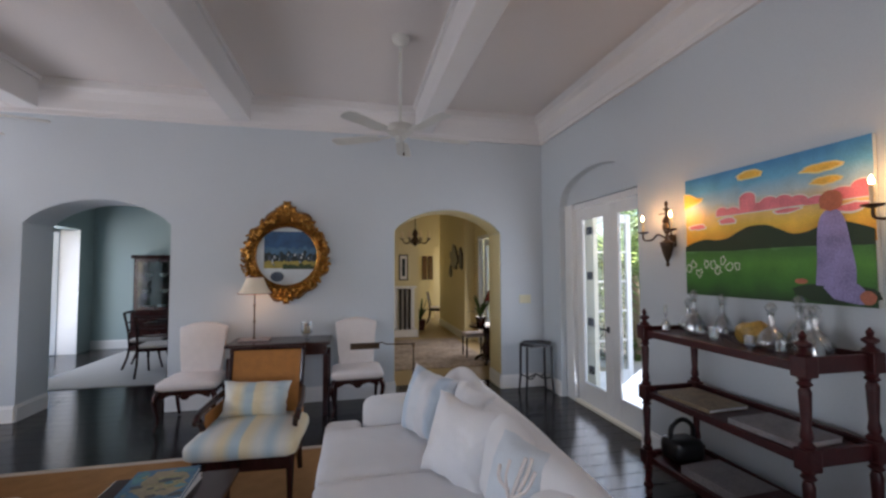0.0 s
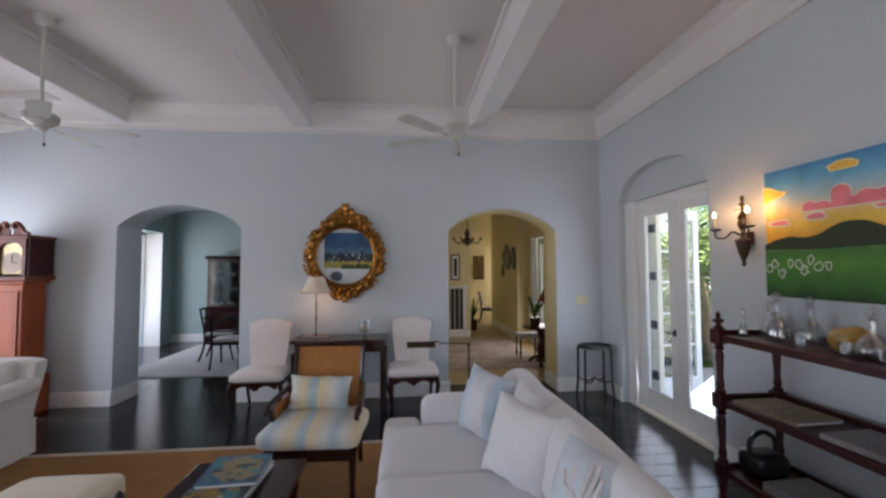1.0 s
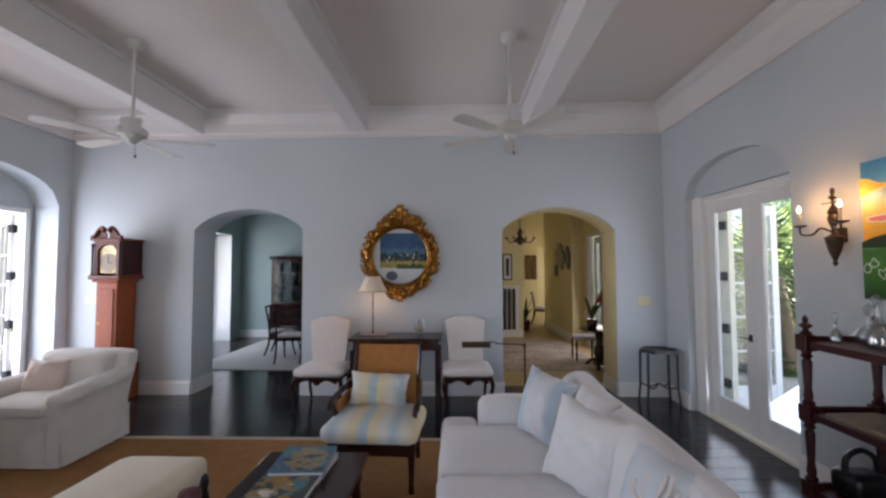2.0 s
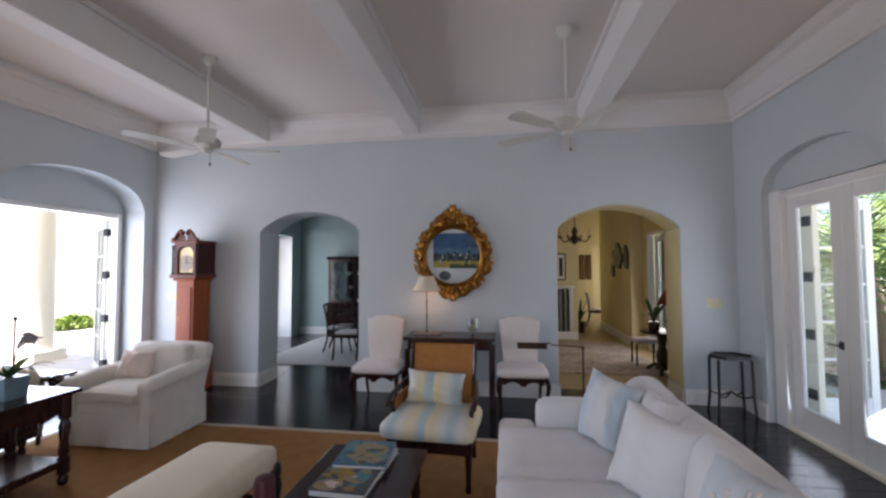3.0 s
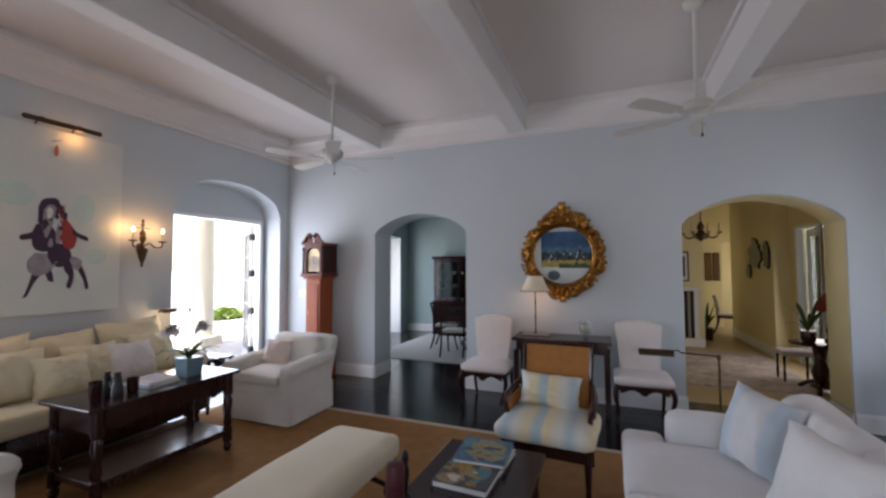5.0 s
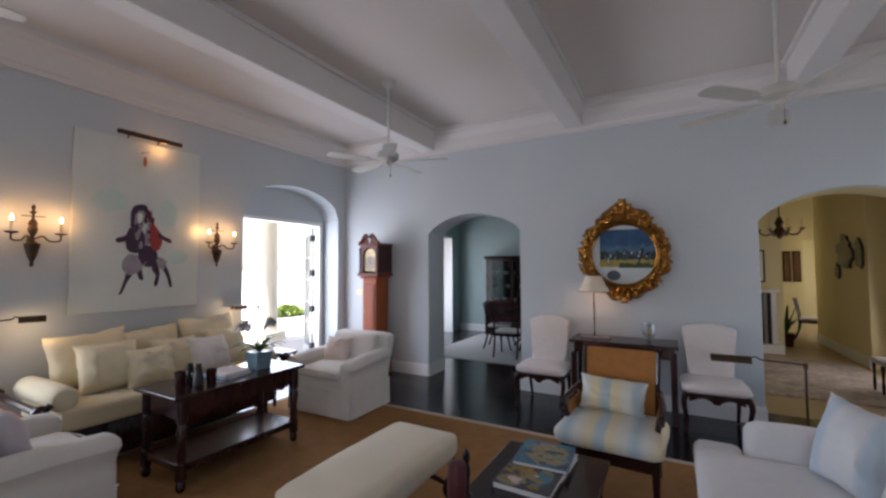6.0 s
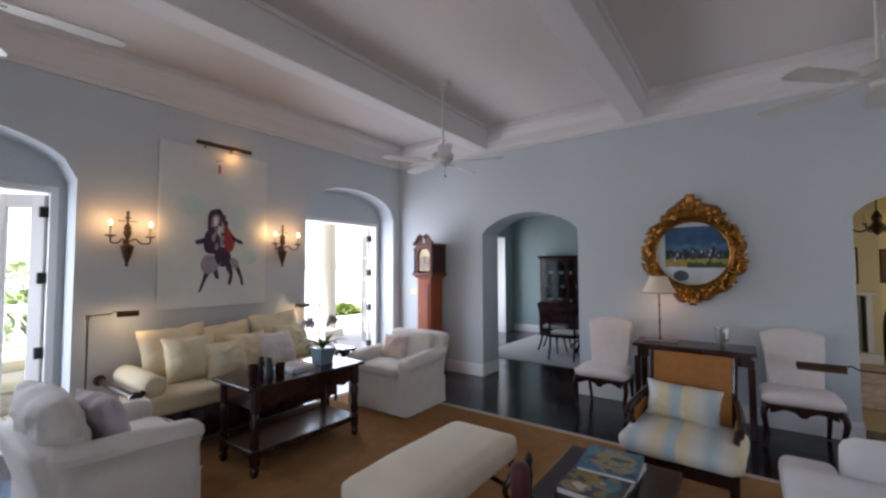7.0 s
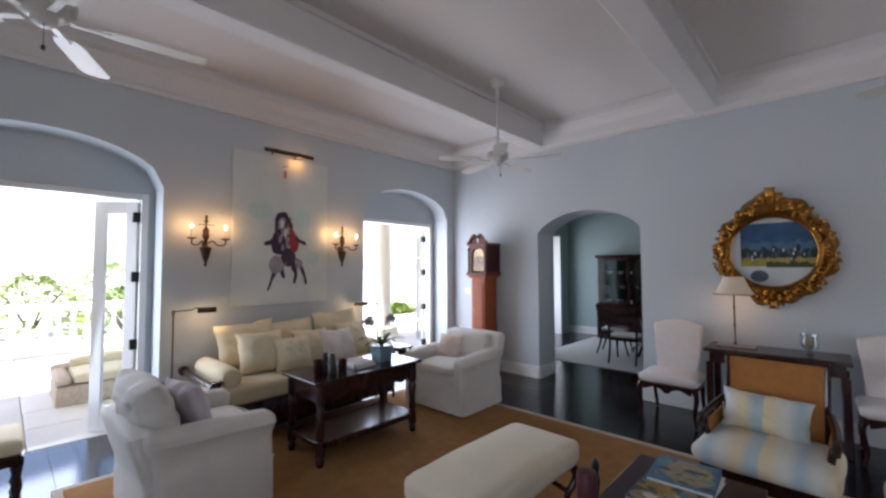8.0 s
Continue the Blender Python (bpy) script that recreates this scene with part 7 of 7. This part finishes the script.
for y in (6.62, -1.6):
    cl = thing("porch_column", pose(-8.2, y, -0.035), "round cream stucco porch column", "column", "porch columns")
    part("shaft", lathe(bm_new(), [(0.21, 0.22), (0.205, 1.5), (0.18, 3.5)], (0, 0, 0), 24), M["stucco"], cl, smooth=True)
    part("column_base", box(bm_new(), -0.28, 0.28, -0.28, 0.28, 0.0, 0.22, 0.02), M["stucco"], cl)
    part("capital", box(bm_new(), -0.26, 0.26, -0.26, 0.26, 3.5, 3.68, 0.03), M["stucco"], cl)


def patio_sofa(m, w, label):
    c = thing("patio_sofa", m, label, "outdoor sofa", "patio seats")
    part("frame", slab(bm_new(), -w, w, -0.42, 0.42, 0.0, 0.27, 0.05, 0, 2), M["wicker"], c, smooth=True)
    part("backrest", slab(bm_new(), -w, w, 0.28, 0.45, 0.24, 0.42, 0.06, 0, 3), M["wicker"], c, smooth=True)
    for sx in (-1, 1):
        part("arm", slab(bm_new(), min(sx * w, sx * (w - 0.15)), max(sx * w, sx * (w - 0.15)), -0.42, 0.40, 0.26, 0.37, 0.05, 0, 4), M["wicker"], c, smooth=True)
    part("seat_cushion", slab(bm_new(), -w + 0.16, w - 0.16, -0.42, 0.27, 0.26, 0.39, 0.05, 0.02, 5), M["cream"], c, smooth=True)
    part("back_cushion", slab(bm_new(), -w + 0.16, w - 0.16, 0.12, 0.28, 0.38, 0.50, 0.05, 0.02, 6), M["cream"], c, smooth=True)


patio_sofa(pose(-7.25, 1.50, -0.035, 0, 0, 90), 0.74, "tan wicker outdoor sofa with cream cushions on the terrace")
patio_sofa(pose(-9.2, 2.0, -0.035, 0, 0, 84), 0.7, "tan wicker outdoor chair with cream cushions on the terrace")


def shrub(m, rx, ry, h, n, leaf, seed, label):
    c = thing("shrub", m, label, "shrub", "garden shrubs")
    rg = random.Random(seed)
    bm = bm_new()
    for k in range(5):
        a = rg.uniform(0, 6.28)
        tube(bm, bend([(0, 0, 0), (0.2 * rx * math.cos(a), 0.2 * ry * math.sin(a), h * 0.35), (0.5 * rx * math.cos(a), 0.5 * ry * math.sin(a), h * 0.75)], 4), [0.04 - 0.003 * i for i in range(9)], 6)
    part("stem", bm, M["bark"], c)
    bm = bm_new()
    for i in range(n):
        a, u = rg.uniform(0, 6.28), rg.uniform(0.25, 1) ** 0.5
        z = rg.uniform(0.08, 1)
        wide = math.sin(math.pi * min(0.98, 0.25 + 0.7 * z)) * (0.8 + 0.35 * noise.noise(Vector((math.cos(a) * 1.7 + seed, math.sin(a) * 1.7, z * 3))))
        p = Vector((rx * u * wide * math.cos(a), ry * u * wide * math.sin(a), h * z))
        d = Vector((math.cos(a) + rg.uniform(-0.6, 0.6), math.sin(a) + rg.uniform(-0.6, 0.6), rg.uniform(-0.4, 0.8))).normalized()
        s = d.cross(Vector((rg.uniform(-1, 1), rg.uniform(-1, 1), 1))).normalized()
        ln = rg.uniform(0.10, 0.20)
        v = [bm.verts.new(p), bm.verts.new(p + d * ln * 0.5 + s * ln * 0.28), bm.verts.new(p + d * ln), bm.verts.new(p + d * ln * 0.5 - s * ln * 0.28)]
        bm.faces.new(v)
    part("foliage", bm, M[leaf], c)


def palm(m, h, seed, label):
    c = thing("palm_tree", m, label, "palm", "garden palms")
    rg = random.Random(seed)
    trunk = bend([(0, 0, 0), (0.1, 0.05, h * 0.5), (0.05, 0.12, h)], 8)
    part("trunk", tube(bm_new(), trunk, [0.13 - 0.05 * i / (len(trunk) - 1) + (0.012 if i % 2 else 0) for i in range(len(trunk))], 12), M["bark"], c, smooth=True)
    top = trunk[-1]
    for k in range(16):
        a = 2 * math.pi * k / 16 + rg.uniform(-0.15, 0.15)
        rise, ln = rg.uniform(-0.1, 0.9), rg.uniform(1.3, 1.9)
        tip = top + Vector((ln * math.cos(a), ln * math.sin(a), rise * 0.5 - 0.7))
        mid = top + Vector((0.5 * ln * math.cos(a), 0.5 * ln * math.sin(a), 0.2 + rise * 0.6))
        spine = bend([top, mid, tip], 10)
        bm = bm_new()
        tube(bm, spine, 0.012, 5)
        for i, p in enumerate(spine[2:]):
            d = (spine[min(i + 3, len(spine) - 1)] - spine[i + 1]).normalized()
            s = d.cross(Vector((0, 0, 1))).normalized()
            for sd in (-1, 1):
                l2 = 0.42 * math.sin(math.pi * (0.15 + 0.8 * i / len(spine))) + 0.05
                e = p + s * sd * l2 + d * 0.22 - Vector((0, 0, 0.12))
                v = [bm.verts.new(p - d * 0.018), bm.verts.new((p + e) / 2 + d * 0.02), bm.verts.new(e), bm.verts.new((p + e) / 2 - d * 0.03)]
                bm.faces.new(v)
        part("frond", bm, M["leaf" if k % 3 else "leaf2"], c)


for i, (x, y, rx, h, lf) in enumerate(((-13.2, -5.0, 1.6, 1.0, "leaf2"), (-13.5, 2.6, 1.3, 1.4, "leaf2"), (-13.4, 11.6, 0.8, 0.38, "leaf2"), (-15.5, -1.6, 1.9, 1.35, "leaf2"), (-15.0, 5.2, 1.7, 1.3, "leaf2"), (-19.5, 3.4, 2.2, 2.1, "leaf2"), (-18.5, -4.2, 2.4, 1.9, "leaf2"), (-17, 0.9, 1.6, 1.7, "leaf2"))):
    shrub(pose(x, y, -0.27), rx, rx, h, 1500, lf, i, "loose yellow-green garden shrub beyond the balustrade" if lf == "leaf2" else "dense green garden shrub beyond the balustrade")
for i, (x, y, rx, h, lf) in enumerate(((5.6, 8.0, 0.9, 1.0, "leaf2"), (6.4, 6.2, 1.1, 1.3, "leaf"), (6.8, 10.4, 1.3, 1.8, "leaf"), (8.0, 8.4, 1.5, 2.8, "leaf"), (9.2, 11.5, 1.8, 3.4, "leaf2"), (7.6, 4.6, 1.2, 1.5, "leaf"), (7.4, 9.7, 1.3, 2.9, "leaf"), (9.4, 13.4, 1.8, 3.4, "leaf2"), (4.7, 7.2, 0.6, 0.8, "leaf"), (5.3, 9.4, 0.9, 2.3, "leaf"), (6.2, 8.0, 0.9, 2.1, "leaf"), (6.0, 10.8, 1.2, 2.8, "leaf"))):
    shrub(pose(x, y, -0.27), rx, rx, h, 1600, lf, 40 + i, "bright green garden shrub outside the garden door")
palm(pose(6.3, 9.0, -0.27), 2.2, 1, "young palm with arching fronds outside the garden door")
palm(pose(5.0, 6.9, -0.27), 1.7, 2, "young palm with arching fronds outside the garden door")
palm(pose(7.4, 10.4, -0.27), 3.0, 3, "young palm with arching fronds outside the garden door")
# added out of view to keep sun off the garden door's outer jamb
structure("roof_eave", box(bm_new(), XR + 0.445, XR + 2.0, -4.0, 12.0, 3.66, 3.84, 0.02), M["stucco"], "unseen cream slab added to shade the garden door", "eave")
porch = structure("porch_ceiling", box(bm_new(), -8.5, XL - 0.46, -6.0, 14.0, 3.65, 3.85), M["stucco"], "cream porch ceiling over the terrace", "ceiling")


# ---- pieces of floor and terrace ----
def boards():
    """Espresso boards along x in the living room as single pieces; the dining room's boards in one mesh."""
    w, rg = 0.178, random.Random(5)
    lens = (1.9, 2.4, 2.9, 3.4)
    data = {l: mesh_of("floorboard", box(bm_new(), 0.0008, l - 0.0008, 0.0006, w - 0.0006, -0.012, 0.0, 0.0012, 1), M["floor"]) for l in lens}
    rest = bm_new()
    y = YB - 0.25
    while y < YF + 0.45:
        x = XL - 0.44
        while x < XR + 0.28:
            room = XR + 0.28 - x
            l = rg.choice(lens)
            if room - l < 1.0:
                l = None
            if l is None:
                box(rest, x + 0.0015, XR + 0.28, y + 0.0012, y + w - 0.0012, -0.012, 0.0, 0.003, 1)
                break
            b = new("floorboard", data[l])
            b.parent, b.location = floor, (x, y, rg.uniform(-0.0006, 0.0006))
            b.rotation_euler = (radians(rg.uniform(-0.25, 0.25)), 0, 0)
            x += l
        y += w
    while y < 9.9:
        x = XL - 0.3 + rg.uniform(-1.5, 0)
        while x < -0.75:
            l = rg.choice(lens)
            a, b = max(x, XL - 0.32), min(x + l, -0.76)
            if b - a > 0.05:
                box(rest, a + 0.0015, b - 0.0015, y + 0.0012, y + w - 0.0012, -0.012, 0.0, 0.003, 1)
            x += l
        y += w
    ob = part("floorboards", rest, M["floor"], floor)
    tagged(ob, kind="stuff")


boards()
pav = mesh_of("paver", box(bm_new(), 0.004, 0.696, 0.004, 0.696, -0.03, 0.0, 0.006, 1), M["stone"])
for i in range(8):
    for j in range(28):
        b = new("paver", pav)
        b.parent, b.location = terrace, (-11.1 + 0.7 * i, -5.8 + 0.7 * j, -0.005)
